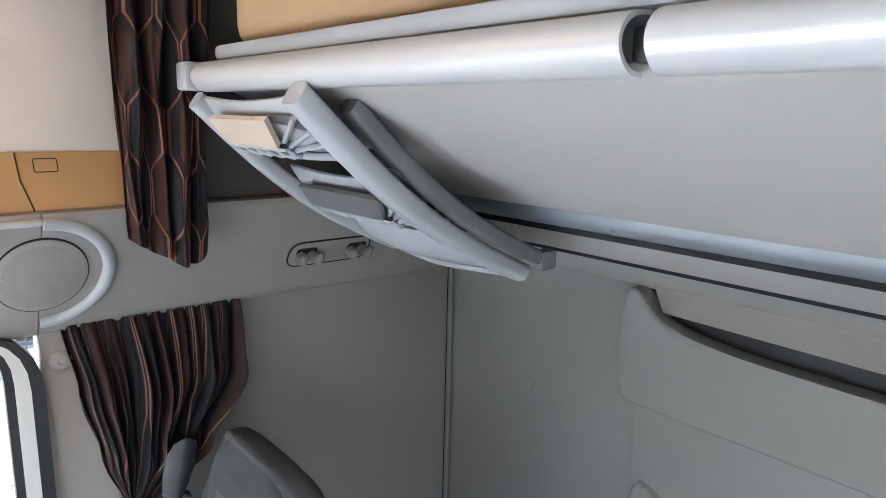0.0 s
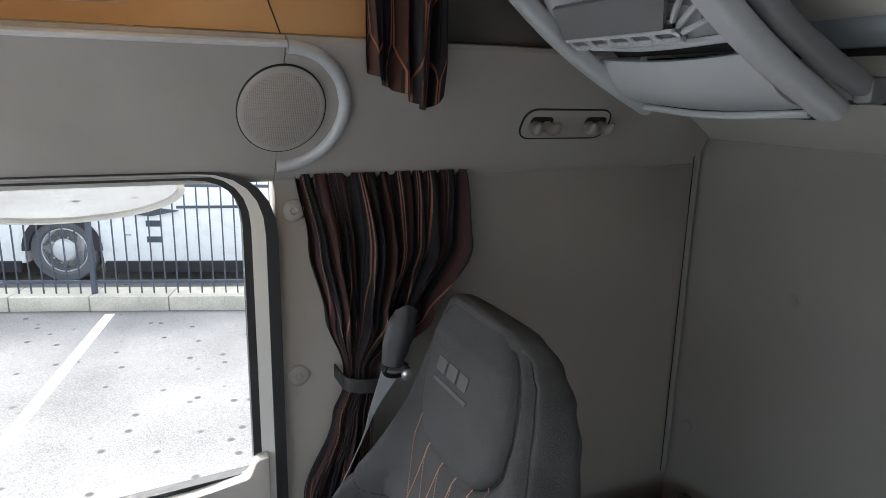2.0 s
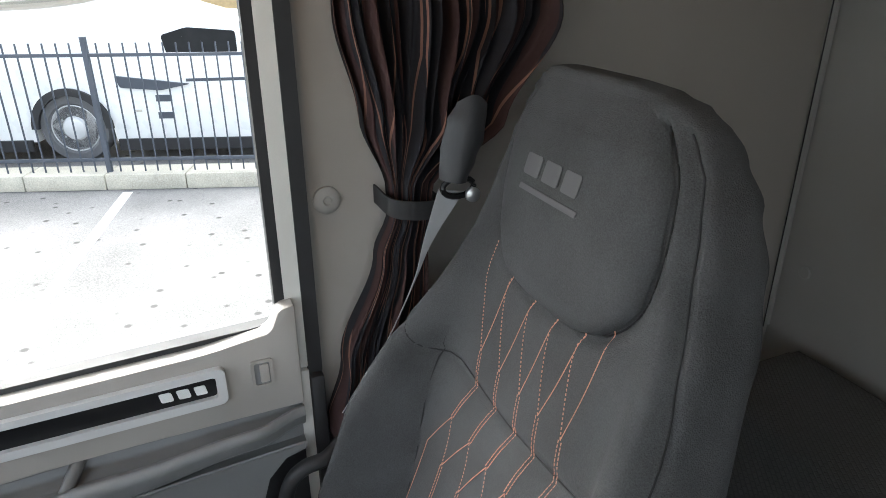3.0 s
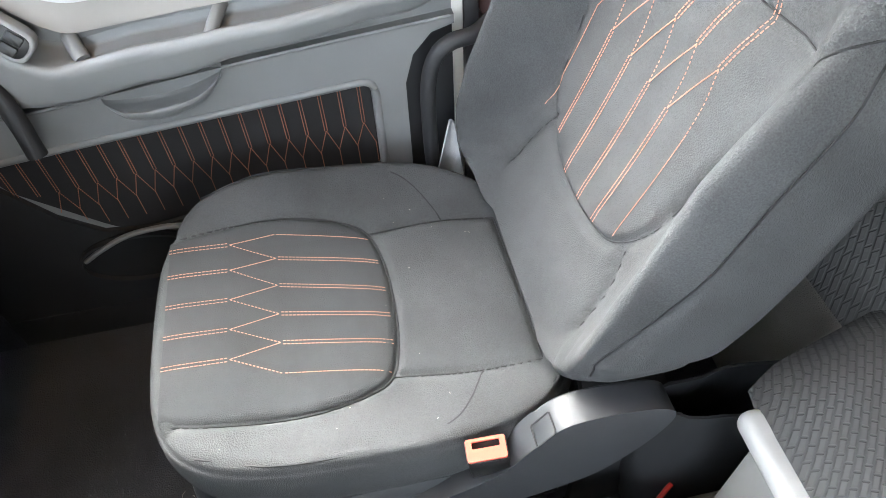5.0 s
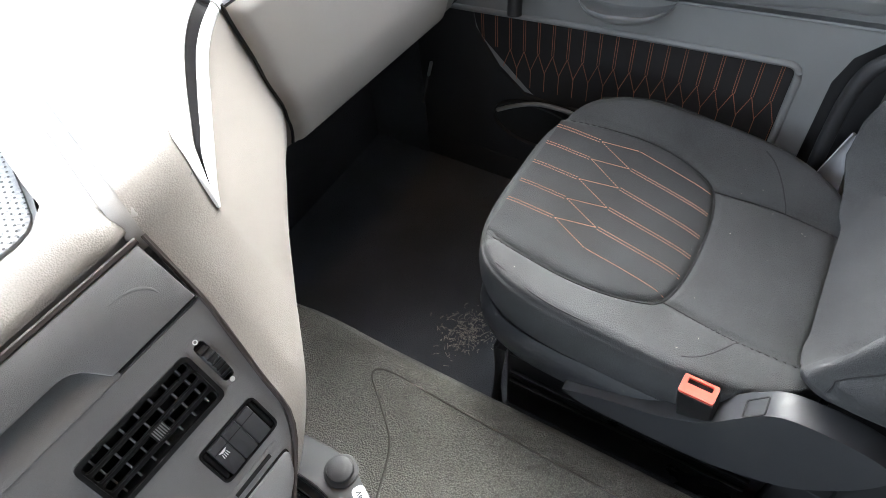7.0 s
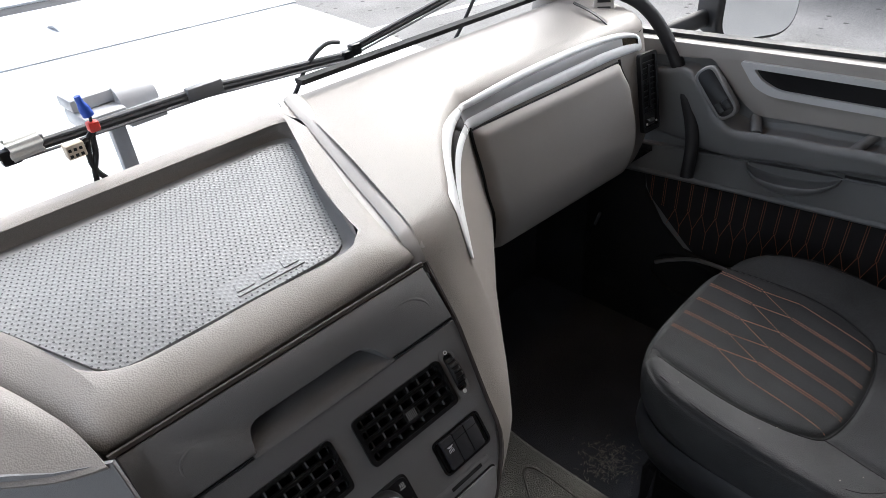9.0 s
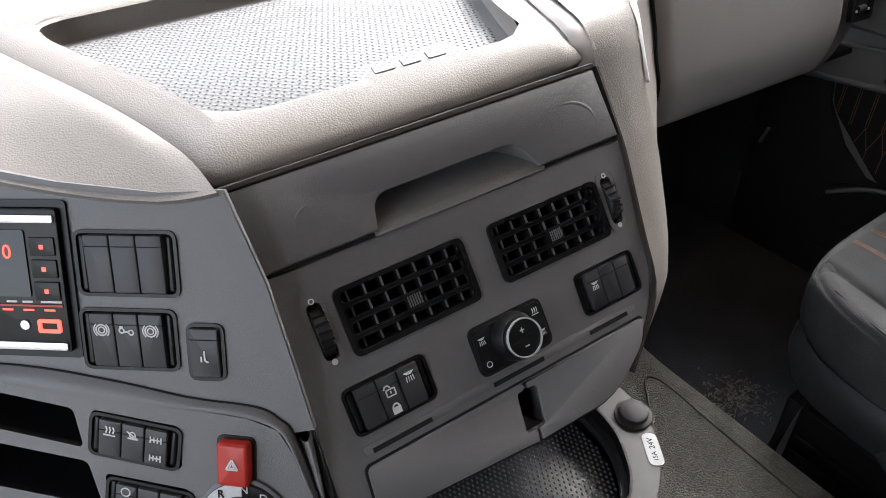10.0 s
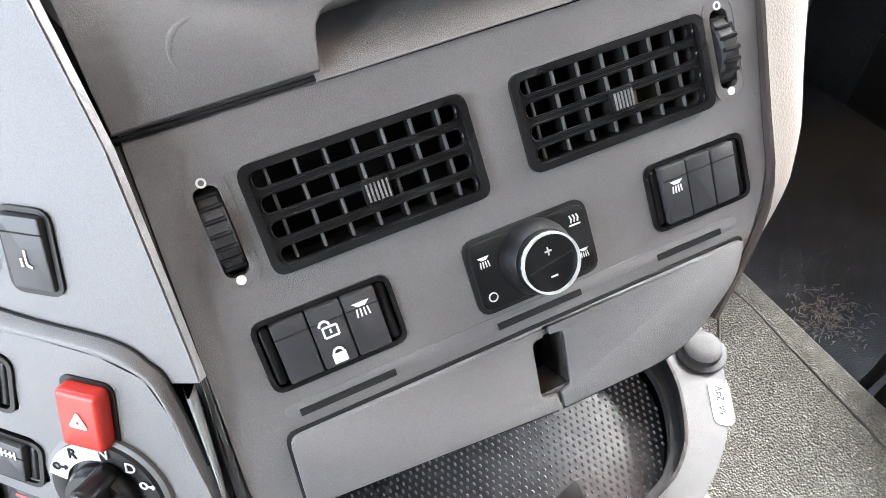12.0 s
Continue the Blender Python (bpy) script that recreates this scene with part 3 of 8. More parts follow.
    for k, (xj, xc) in enumerate(zip(join, cross)):
        top = xc + 0.012
        twin([(xj, 0.744), ((xj + xc) / 2, 0.77), (xc, 0.798), (top, 0.842)], put, backrest)
        for j, gap in ((k + 1, 0.12), (k, 0.45)):
            zt = 0.95 + 0.022 * abs((j - 2.5) / 2.5) ** 2.5
            sewn([(top, 0.842), (top + (crown[j] - top) * 0.62, 0.885), (crown[j], 0.925), (crown[j], zt)], put, backrest, gap)
    # headrest panel
    def head(u, v):
        z = 0.939 + 0.252 * v
        w = lin([(0.939, 0.035), (0.943, 0.06), (0.955, 0.098), (0.975, 0.12), (1.0, 0.137), (1.05, 0.145), (1.12, 0.138), (1.16, 0.118), (1.19, 0.085)], z)
        x = backrest_axis(z) + w * (2 * u - 1)
        e = min(1, (1 - abs(2 * u - 1)) * 7) * min(1, v * 9)
        return backrest_front(x, z, -0.001 + 0.013 * math.sqrt(max(e, 0)) * min(1, (1 - v) * 5) + sewn_in(x, z) * 0.5)

    part("headrest_panel", sheet(head, 60, 50, thick=-0.004), SEAT, backrest, "charcoal padded headrest panel", angle=70)
    part("panel_seam", tube([put(*p) for p in HEAD_ARC], 0.0013, 6), SEAT_SEAM, backrest)
    # plain raised bars where the maker's mark sits
    tilt = basis(backrest_front(SX + 0.04, 1.09, 0.0125), (-1, 0, 0), (0, -0.2, 0.98))
    bm = None
    for x0, x1 in ((-0.058, -0.022), (-0.018, 0.018), (0.022, 0.056)):
        bm = slab(round_poly([(x0, -0.012), (x1 - 0.004, -0.012), (x1, 0.014), (x0 + 0.004, 0.014)], 0.004), 0.0012, tilt, base=0, bm=bm)
    bm = slab(round_poly([(-0.06, -0.031), (0.058, -0.031), (0.06, -0.024), (-0.058, -0.024)], 0.001), 0.0012, tilt, bm=bm)
    part("emblem", bm, LOGO, backrest, "grey embroidered emblem bars")

    # base shroud and side cover
    def shroud(u, v):
        ang = u * 2 * math.pi
        c, s = math.cos(ang), math.sin(ang)
        k = (abs(c) ** 5 + abs(s) ** 5) ** (-1 / 5)
        x, y = SX + c * k * 0.245, 0.265 + s * k * 0.272
        zt = 0.297 + 0.04 * (y - 0.235)
        r = 1 - 0.05 * (1 - v) ** 2 - 0.05 * v ** 5
        return Vector((SX + (x - SX) * r, 0.25 + (y - 0.25) * r, zt - 0.075 * (1 - v)))

    part("base_shroud", sheet(shroud, 64, 6, closed_u=True, thick=-0.006), SLATE, seat, "slate plastic seat base shroud")
    prof = [(0.34, 0.25), (0.28, 0.275), (0.2, 0.30), (0.145, 0.335), (0.11, 0.385), (0.085, 0.418), (0.055, 0.43), (0.0, 0.428), (-0.045, 0.415), (-0.06, 0.39), (-0.045, 0.345), (-0.015, 0.3), (0.02, 0.265), (0.08, 0.24), (0.15, 0.228), (0.3, 0.232)]
    poly = [(p.x, p.y) for p in catmull([(y, z, 0) for y, z in prof] + [(prof[0][0], prof[0][1], 0)], 4)][:-1]
    m = basis((SX - 0.242, 0, 0), (0, 1, 0), (0, 0, 1))
    part("side_cover", slab(poly[::-1], 0.04, m @ Matrix.Translation((0, 0, -0.02)), 0.008, 3), SLATE, seat, "slate plastic seat side cover")
    m = basis((SX - 0.252, 0.098, 0.4095), (1, 0, 0), (0, 0.55, -0.83))
    part("cover_cap", ring(rrect(-0.014, -0.018, 0.014, 0.018, 0.004), rrect(-0.0125, -0.0165, 0.0125, 0.0165, 0.003), 0.0015, m), SEAM, seat)
    # box it stands on
    part("base_box", box((0.5, 0.02, 0.0), (0.93, 0.46, 0.235), 0.006), BLACK, seat, "black seat box")
    for z in (0.10, 0.135, 0.2):
        part("box_rib", box((0.493, 0.04, z), (0.502, 0.45, z + 0.008), 0.002), BLACK, seat)
    part("box_frame", tube([(0.49, 0.475, 0.0), (0.495, 0.47, 0.2), (0.93, 0.47, 0.2), (0.935, 0.475, 0.0)], 0.012, 8), RUBBER, seat)
    part("rear_box", box((0.5, -0.16, 0.0), (0.93, 0.015, 0.19), 0.006), RUBBER, seat)
    # buckle
    m = basis((0.464, 0.162, 0.374), (0.975, -0.06, 0.2), (0.08, 0.99, -0.1))
    buckle = part("belt_buckle", slab(rrect(-0.014, -0.024, 0.014, 0.024, 0.004), 0.085, m, 0.002, base=-0.06), BLACK, seat, "black belt buckle with coral release")
    part("release_button", plate(rrect(-0.0125, -0.0225, 0.0125, 0.0225, 0.003), [rrect(0.001, -0.016, 0.009, 0.016, 0.002)], 0.009, m, base=0.0235), BUCKLE_RED, buckle, "coral release button")
    part("slot", slab(rect(0.0, -0.0165, 0.010, 0.0165), 0.002, m, base=0.0245), SEAM, buckle)
    # belt guide at the far shoulder
    near = [(1.03, -0.138), (1.07, -0.14), (1.11, -0.15), (1.137, -0.166)]
    far = [(1.03, -0.18), (1.06, -0.194), (1.09, -0.207), (1.13, -0.211)]

    def guide(u, v):
        z = 1.03 + 0.105 * v + 0.012 * math.sin(u * math.pi) * v ** 3
        y = lerp(near, z) + (lerp(far, z) - lerp(near, z)) * u
        return Vector((0.968 - 0.022 * math.sin(u * math.pi) ** 0.6 * (1 - 0.6 * v ** 4), y, z - 0.006 * u))

    part("belt_guide", sheet(guide, 16, 20, thick=0.005), SLATE, seat, "slate plastic belt guide", angle=70)
    part("belt_loop", tube([Vector((0.964, -0.166 + 0.024 * math.cos(t), 1.016 + 0.014 * math.sin(t))) for t in [2 * math.pi * k / 16 for k in range(17)]], 0.0045, 8), BLACK, seat, "black belt loop")
    part("loop_screw", spin([(0.011, 0.0), (0.011, 0.006), (0.006, 0.009)], basis((0.962, -0.186, 1.004), (0, -1, 0), (0, 0, 1)), 16), SILVER, seat, "silver screw")
    edge_a = catmull([(0.978, -0.141, 1.012), (0.984, -0.12, 0.935), (0.985, -0.1015, 0.868), (0.985, -0.046, 0.759), (0.985, 0.02, 0.668)], 6)
    edge_b = catmull([(0.978, -0.181, 1.004), (0.986, -0.134, 0.93), (0.988, -0.1055, 0.868), (0.99, -0.0495, 0.757), (0.99, 0.017, 0.665)], 6)
    part("belt_webbing", sheet(lambda u, v: along(edge_a, v).lerp(along(edge_b, v), u), 4, 40, thick=0.0012), BELT, seat, "pale grey seat belt webbing")
    strap = catmull([(0.985, 0.093, 0.30), (0.985, 0.093, 0.335), (0.985, 0.091, 0.38), (0.987, 0.0875, 0.435)], 5)
    part("belt_anchor", sheet(lambda u, v: along(strap, v) + Vector((0.006 * math.sin(u * math.pi), 0.056 * (u - 0.5) * (1 - 0.8 * v), 0.008 * (u - 0.5))), 8, 14, thick=0.003), BELT, seat, "pale belt strap at the seat's side")
    return seat


seat = passenger_seat()


from mathutils.bvhtree import BVHTree

# ---- dashboard ----
SATIN = material("satin grey trim", (0.4, 0.405, 0.415), 0.35, 0.0, grain=1500, vary=0.03)


# plan of the fairing beside the console, by height: its edge at the vent plate, its middle and its end at the glovebox
FLANK_A = [(0.54, (0.05, 0.455)), (0.575, (0.072, 0.463)), (0.59, (0.095, 0.475)), (0.61, (0.119, 0.488)), (0.63, (0.129, 0.5)), (0.66, (0.133, 0.521)), (0.73, (0.147, 0.572)), (0.79, (0.151, 0.619))]
FLANK_M = [(0.5, (0.245, 0.585)), (0.56, (0.255, 0.597)), (0.62, (0.262, 0.606)), (0.68, (0.254, 0.619)), (0.74, (0.243, 0.635)), (0.79, (0.238, 0.648))]
FLANK_E = [(0.5, (0.507, 0.832)), (0.53, (0.503, 0.828)), (0.565, (0.495, 0.818)), (0.6, (0.49, 0.813)), (0.68, (0.478, 0.825)), (0.76, (0.47, 0.843)), (0.79, (0.468, 0.852))]
GLOVE = [(0.5, 0.832), (0.53, 0.818), (0.565, 0.808), (0.6, 0.803), (0.68, 0.815), (0.76, 0.833), (0.8, 0.845)]
LID_LEFT = [(0.517, 0.507), (0.55, 0.503), (0.58, 0.496), (0.665, 0.483), (0.757, 0.475)]
LID_RIGHT = [(0.517, 0.897), (0.54, 0.9), (0.565, 0.901), (0.63, 0.9), (0.7, 0.89), (0.757, 0.868)]


def pair(table, z):
    return Vector((lin([(a, p[0]) for a, p in table], z), lin([(a, p[1]) for a, p in table], z)))


def flank_row(z):
    a, m, e = pair(FLANK_A, z), pair(FLANK_M, z), pair(FLANK_E, z)
    high = max(0, min(1, (z - 0.6) / 0.12))
    return catmull([a, a.lerp(m, 0.2) + Vector((0.010, -0.006)), a.lerp(m, 0.6) + Vector((0.010, -0.008)) * (0.5 + 0.5 * high), m, m.lerp(e, 0.5) + Vector((-0.010, 0.011)) * high, e], 8)


def flank(u, v):
    zb = lerp([(0, 0.556), (0.1, 0.55), (0.3, 0.562), (0.55, 0.574), (0.8, 0.56), (1, 0.522)], u)
    if v > 0.2:
        z = zb + (0.79 - zb) * (v - 0.2) / 0.8
        p = along(flank_row(z), u)
        k = 0.012 * max(0, 1 - (v - 0.2) / 0.2) ** 2
        return Vector((p.x - 0.7 * k, p.y + 0.7 * k, z))
    t = 1 - v / 0.2          # the lower edge rolls back under itself
    p = along(flank_row(zb), u)
    k = 0.012 + 0.035 * (1 - math.cos(t * math.pi / 2))
    return Vector((p.x - 0.7 * k, p.y + 0.7 * k, zb - 0.016 * math.sin(t * math.pi / 2)))


def glove_y(x, z):
    """How far forward the dashboard's front lies in the passenger's footwell."""
    return sum(lin(GLOVE, z + 0.008 * k) for k in range(-2, 3)) / 5 - 0.08 * (x - 0.476)


def dashboard():
    d = thing("dashboard", (0.3, 1.0, 0.0), "beige soft-touch truck dashboard with silver trim", "dashboard")
    skins = []

    def keep(bm):
        bm.normal_update()
        skins.append(BVHTree.FromBMesh(bm))
        return bm

    def snap(p, off):
        """The nearest place on the dashboard's skin, raised a little towards the cab."""
        hit = min((s.find_nearest(p) for s in skins), key=lambda h: h[3])
        n = hit[1] if hit[1].dot(Vector((0.3, -0.6, 0.7))) > 0 else -hit[1]
        return hit[0] + n * off

    part("side_fairing", keep(sheet(flank, 60, 60)), BEIGE, d, "grained beige fairing beside the console", angle=70)
    edge = [Vector((*pair(FLANK_A, z), z)) + Vector((-0.0015, -0.001, 0)) for z in [0.572 + 0.0109 * k for k in range(21)]]
    part("fairing_joint", tube(edge, 0.0028, 6), BROWN_GAP, d, "dark brown joint beside the console")
    rim = [Vector((p.x, p.y)) for p in flank_row(0.79)]
    rim += [Vector((x, glove_y(x, 0.79) + 0.012)) for x in (0.55, 0.65, 0.75, 0.85, 0.93)] + [Vector(p) for p in ((0.985, 0.83), (1.005, 0.87))]
    back = [Vector((0.318, 1.10)), Vector((1.03, 1.06))]

    def top(u, v):
        p, q = along(rim, u), along(back, u)
        if v < 0.35:
            t = v / 0.35          # carries the fairing's slope on and rolls back into the flat top
            lean = lin([(0, 0.022), (0.12, 0.013), (0.3, 0.008), (1, 0.006)], u)
            off = (q - p).normalized() * (2 * t * (1 - t) * lean + t * t * 0.05)
            return Vector((p.x + off.x, p.y + off.y, 0.79 + 0.030 * (1 - (1 - t) ** 2)))
        t = (v - 0.35) / 0.65
        p = p + (q - p).normalized() * 0.05
        r = p.lerp(q, t)
        return Vector((r.x, r.y, 0.82 + 0.010 * math.sin(t * math.pi) - 0.014 * t))

    part("top_cover", keep(sheet(top, 100, 34)), BEIGE, d, "grained beige dashboard top", angle=70)

    def face(u, v):
        x, z = 0.44 + 0.57 * u, 0.512 + 0.279 * v
        k = max(0, (x - 0.93) / 0.08)
        return Vector((x + 0.02 * k * k, glove_y(x, z) + 0.012 + 0.05 * k * k, z))

    part("front_face", keep(sheet(face, 40, 30)), BEIGE, d, "beige dashboard face beside the glovebox", angle=70)

    def under(u, v):
        x = 0.36 + 0.66 * u
        y0 = glove_y(x, 0.513) + 0.012
        return Vector((x, y0 + (1.1 - y0) * v, 0.515 - 0.012 * math.sin(min(v * 4, 1) * math.pi / 2)))

    part("underside", sheet(under, 10, 8, thick=-0.01), BLACK, d, "black dashboard underside")

    # silver band: two bright edges with an inlay between them, running down the fairing to a point
    outer = catmull([Vector(p) for p in TRIM_OUTER], 8)
    inner = catmull([Vector(p) for p in TRIM_INNER], 8)
    across = lambda s, w: along(outer, s).lerp(along(inner, s), w)

    def ribbon(s0, s1, w0, w1, lift, crown, n):
        def fn(u, v):
            s = s0 + (s1 - s0) * v
            a, b = lin(w0, s), lin(w1, s)
            return snap(across(s, a + (b - a) * u), lift + crown * math.sin(u * math.pi) ** 0.5)

        return sheet(fn, 8, n)

    edge_in = [(0.0, 0.5), (0.12, 0.42), (0.4, 0.30), (0.44, 0.27), (1.0, 0.25)]
    edge_out = [(0.0, 0.5), (0.12, 0.62), (0.4, 0.66), (0.44, 0.60), (1.0, 0.56)]
    zero, one = [(0, 0), (1, 0)], [(0, 1), (1, 1)]
    for s0, s1 in ((0.0, 0.412), (0.416, 1.0)):
        n = int(110 * (s1 - s0))
        part("trim_edge", ribbon(s0, s1, zero, edge_in, 0.0012, 0.003, n), TRIM_SILVER, d, "bright silver trim edge", angle=80)
        part("trim_edge", ribbon(s0, s1, edge_out, one, 0.0012, 0.003, n), TRIM_SILVER, d, "bright silver trim edge", angle=80)
    part("trim_inlay", ribbon(0.03, 0.412, edge_in, edge_out, 0.0022, 0.0, 50), GLOSS_BLACK, d, "gloss black trim inlay", angle=80)
    part("trim_inlay", ribbon(0.416, 0.93, edge_in, edge_out, 0.0022, 0.0, 60), SATIN, d, "satin grey trim inlay", angle=80)
    part("trim_inlay", ribbon(0.93, 1.0, edge_in, edge_out, 0.0022, 0.0, 12), GLOSS_BLACK, d, "gloss black trim inlay", angle=80)
    part("trim_end", ribbon(0.985, 1.0, zero, one, 0.003, 0.002, 4), TRIM_SILVER, d, "bright silver trim end", angle=80)
    return d


TRIM_OUTER = [(0.2195, 0.6145, 0.757), (0.224, 0.633, 0.787), (0.2345, 0.658, 0.8145), (0.262, 0.688, 0.816), (0.30, 0.730, 0.817), (0.36, 0.79, 0.817), (0.405, 0.82, 0.8145), (0.455, 0.845, 0.808), (0.52, 0.856, 0.806), (0.643, 0.853, 0.8105), (0.776, 0.844, 0.811), (0.878, 0.83, 0.8065), (0.925, 0.82, 0.797), (0.945, 0.815, 0.786)]
TRIM_INNER = [(0.2205, 0.6145, 0.755), (0.245, 0.643, 0.753), (0.29, 0.69, 0.746), (0.343, 0.743, 0.745), (0.386, 0.784, 0.757), (0.425, 0.812, 0.762), (0.472, 0.838, 0.7605), (0.574, 0.838, 0.764), (0.70, 0.8285, 0.765), (0.8425, 0.818, 0.767), (0.945, 0.809, 0.762)]
BROWN_GAP = material("dark brown joint", (0.03, 0.022, 0.02), 0.8)
dash = dashboard()


def glovebox():
    g = thing("glovebox", (0.66, 0.8, 0.52), "closed beige glovebox in the dashboard", "glovebox")

    def lid(u, v):
        z = 0.517 + 0.24 * v
        x0, x1 = lerp(LID_LEFT, z) + 0.003, lerp(LID_RIGHT, z) - 0.003
        x = x0 + (x1 - x0) * u
        e = min(1, u * 26, (1 - u) * 26, v * 24, (1 - v) * 24)
        return Vector((x, glove_y(x, z) + 0.011 - 0.011 * math.sqrt(e), z))

    part("lid", sheet(lid, 60, 44, thick=-0.004), BEIGE_SMOOTH, g, "smooth beige glovebox lid", angle=60)
    for table, x in ((LID_LEFT, 0.48), (LID_RIGHT, 0.88)):
        seam = [Vector((lerp(table, z), glove_y(x, z) + 0.008, z)) for z in [0.516 + 0.0155 * k for k in range(17)]]
        part("joint", tube(seam, 0.0027, 6), SEAM, g)
    part("joint", tube([Vector((x, glove_y(x, 0.759) + 0.008, 0.7595)) for x in [0.474 + 0.0395 * k for k in range(11)]], 0.002, 6), SEAM, g)
    return g


glovebox()


def slot_vent():
    v = thing("side_vent", (0.93, 0.77, 0.61), "narrow black air vent beside the glovebox", "air vent")
    m = basis((0.9385, glove_y(0.9385, 0.682) + 0.004, 0.682), (0.97, -0.09, -0.03), (0.225, 0.18, 0.95))
    part("frame", ring(rrect(-0.028, -0.079, 0.028, 0.079, 0.008), rrect(-0.021, -0.071, 0.021, 0.073, 0.005), 0.009, m), BLACK, v, "black vent frame")
    part("backing", slab(rrect(-0.025, -0.075, 0.025, 0.075, 0.006), 0.003, m), SEAM, v)
    for k in range(10):
        y = -0.042 + k * 0.0112
        part("slat", box((-0.020, y, 0.002), (0.020, y + 0.0022, 0.007), m=m), BLACK, v)
    part("slider", box((-0.004, -0.03, 0.006), (0.004, 0.055, 0.0085), 0.001, 1, m), BLACK, v)
    part("thumb_wheel", tube([m @ Vector((-0.009, -0.06, 0.005)), m @ Vector((0.011, -0.06, 0.005))], 0.006, 10), RUBBER, v)
    for x in (-0.0155, 0.0165):
        part("dot", spin([(0.0024, 0.008), (0.0024, 0.0095)], m @ Matrix.Translation((x, -0.062, 0)), 10), SYMBOL, v)
    return v


slot_vent()

# ---- centre console ----


def console():
    con = thing("centre_console", (-0.05, 0.7, 0.0), "charcoal centre console with beige top and storage tray", "console")
    vents = [rrect(-0.1225, -0.0465, -0.0105, 0.0045, 0.006), rrect(0.018, -0.0445, 0.1325, 0.004, 0.006)]
    blocks = [rrect(-0.145, -0.104, -0.0745, -0.067, 0.006), rrect(0.081, -0.104, 0.147, -0.066, 0.006)]
    slots = [rrect(-0.1458, -0.042, -0.1338, 0.003, 0.005), rrect(0.1412, -0.04, 0.1532, 0.004, 0.005)]
    hole = [round_poly([(-0.0145, -0.168), (0.0055, -0.168), (0.0095, -0.1345), (-0.011, -0.134)], 0.003)]
    poly = round_poly([(-0.1642, 0.031), (-0.1767, -0.16), (-0.15, -0.165), (-0.02, -0.176), (0.085, -0.178), (0.125, -0.155), (0.163, -0.10), (0.178, 0.03)], [0.002, 0.012, 0.005, 0.02, 0.03, 0.03, 0.05, 0.002])
    part("vent_plate", plate(poly, vents + blocks + slots + hole, 0.03, VENT_FACE, base=-0.03), PANEL, con, "charcoal plastic vent plate")
    part("plate_hole", bezel_box(hole[0], 0.04, VENT_FACE), SEAM, con)
    # panel groove and shallow drawer below
    part("groove", slab(rrect(-0.145, -0.1205, 0.135, -0.1125, 0.004), 0.0016, VENT_FACE, 0.0008, base=-0.001), PANEL, con)
    for x0, x1 in ((-0.138, -0.086), (-0.026, 0.026), (0.078, 0.122)):
        part("slit", slab(rect(x0, -0.1203, x1, -0.1168), 0.002, VENT_FACE, base=-0.0002), SEAM, con)
    low = round_poly([(-0.148, -0.128), (-0.152, -0.168), (-0.0055, -0.1795), (-0.0045, -0.170), (-0.0145, -0.168), (-0.011, -0.134), (-0.004, -0.1335), (-0.003, -0.128), (0.0005, -0.128), (0.0, -0.1335), (0.0095, -0.1345), (0.0055, -0.168), (-0.002, -0.170), (-0.0025, -0.1795), (0.08, -0.18), (0.125, -0.15), (0.136, -0.128)], [0.006, 0.006, 0.001, 0.001, 0.003, 0.004, 0.001, 0.001, 0.001, 0.001, 0.004, 0.003, 0.001, 0.001, 0.03, 0.02, 0.006])
    part("drawer", slab(low, 0.0065, VENT_FACE, 0.0025, base=-0.002), PANEL, con, "charcoal drawer front")
    part("drawer_joint", ring([(p[0] * 1.012, -0.15 + (p[1] + 0.15) * 1.08) for p in low], low, 0.0015, VENT_FACE), SEAM, con)
    # flap with a finger recess
    rec = round_poly([(-0.072, 0.036), (-0.066, 0.062), (0.068, 0.062), (0.085, 0.036)], [0.0, 0.012, 0.02, 0.0])
    flap = [(-0.1662, 0.099), (-0.1662, 0.0355), (-0.072, 0.0355)] + [(p[0], p[1]) for p in rec[1:-1]] + [(0.085, 0.0355), (0.174, 0.0355), (0.170, 0.099)]
    part("storage_flap", slab(flap, 0.036, VENT_FACE, 0.003, base=-0.03), PANEL, con, "charcoal storage flap with a finger recess")
    for x0, x1 in ((-0.1645, -0.07), (0.083, 0.173)):
        part("flap_backing", slab(rect(x0, 0.022, x1, 0.046), 0.012, VENT_FACE, base=-0.015), PANEL, con)
    for x0, x1 in ((-0.167, -0.073), (0.086, 0.174)):
        part("flap_joint", tube([VENT_FACE @ Vector((x0, 0.0332, 0.0002)), VENT_FACE @ Vector((x1, 0.0332, 0.0002))], 0.0013, 6), SEAM, con)
    part("flap_joint", tube([VENT_FACE @ Vector((-0.171, 0.1015, 0.0025)), VENT_FACE @ Vector((0.172, 0.1015, 0.0025))], 0.0032, 6), BROWN_GAP, con)
    part("recess", sheet(lambda u, v: VENT_FACE @ Vector((-0.075 + 0.165 * u, 0.031 + 0.034 * v, 0.001 - 0.03 * math.sin(v * math.pi / 2) ** 2)), 12, 10, thick=-0.002), PANEL, con)
    ridge = [VENT_FACE @ Vector((x, y, 0.0044)) for x, y in ((-0.128, 0.045), (-0.131, 0.06), (-0.124, 0.07), (-0.105, 0.0745))]
    part("flap_ridge", tube(catmull(ridge, 5), [0.0023 * math.sin(math.pi * k / 15) ** 0.5 for k in range(16)], 10), PANEL, con)
    ridge = [VENT_FACE @ Vector((x, y, 0.0044)) for x, y in ((0.155, 0.05), (0.152, 0.066), (0.135, 0.077), (0.1, 0.078))]
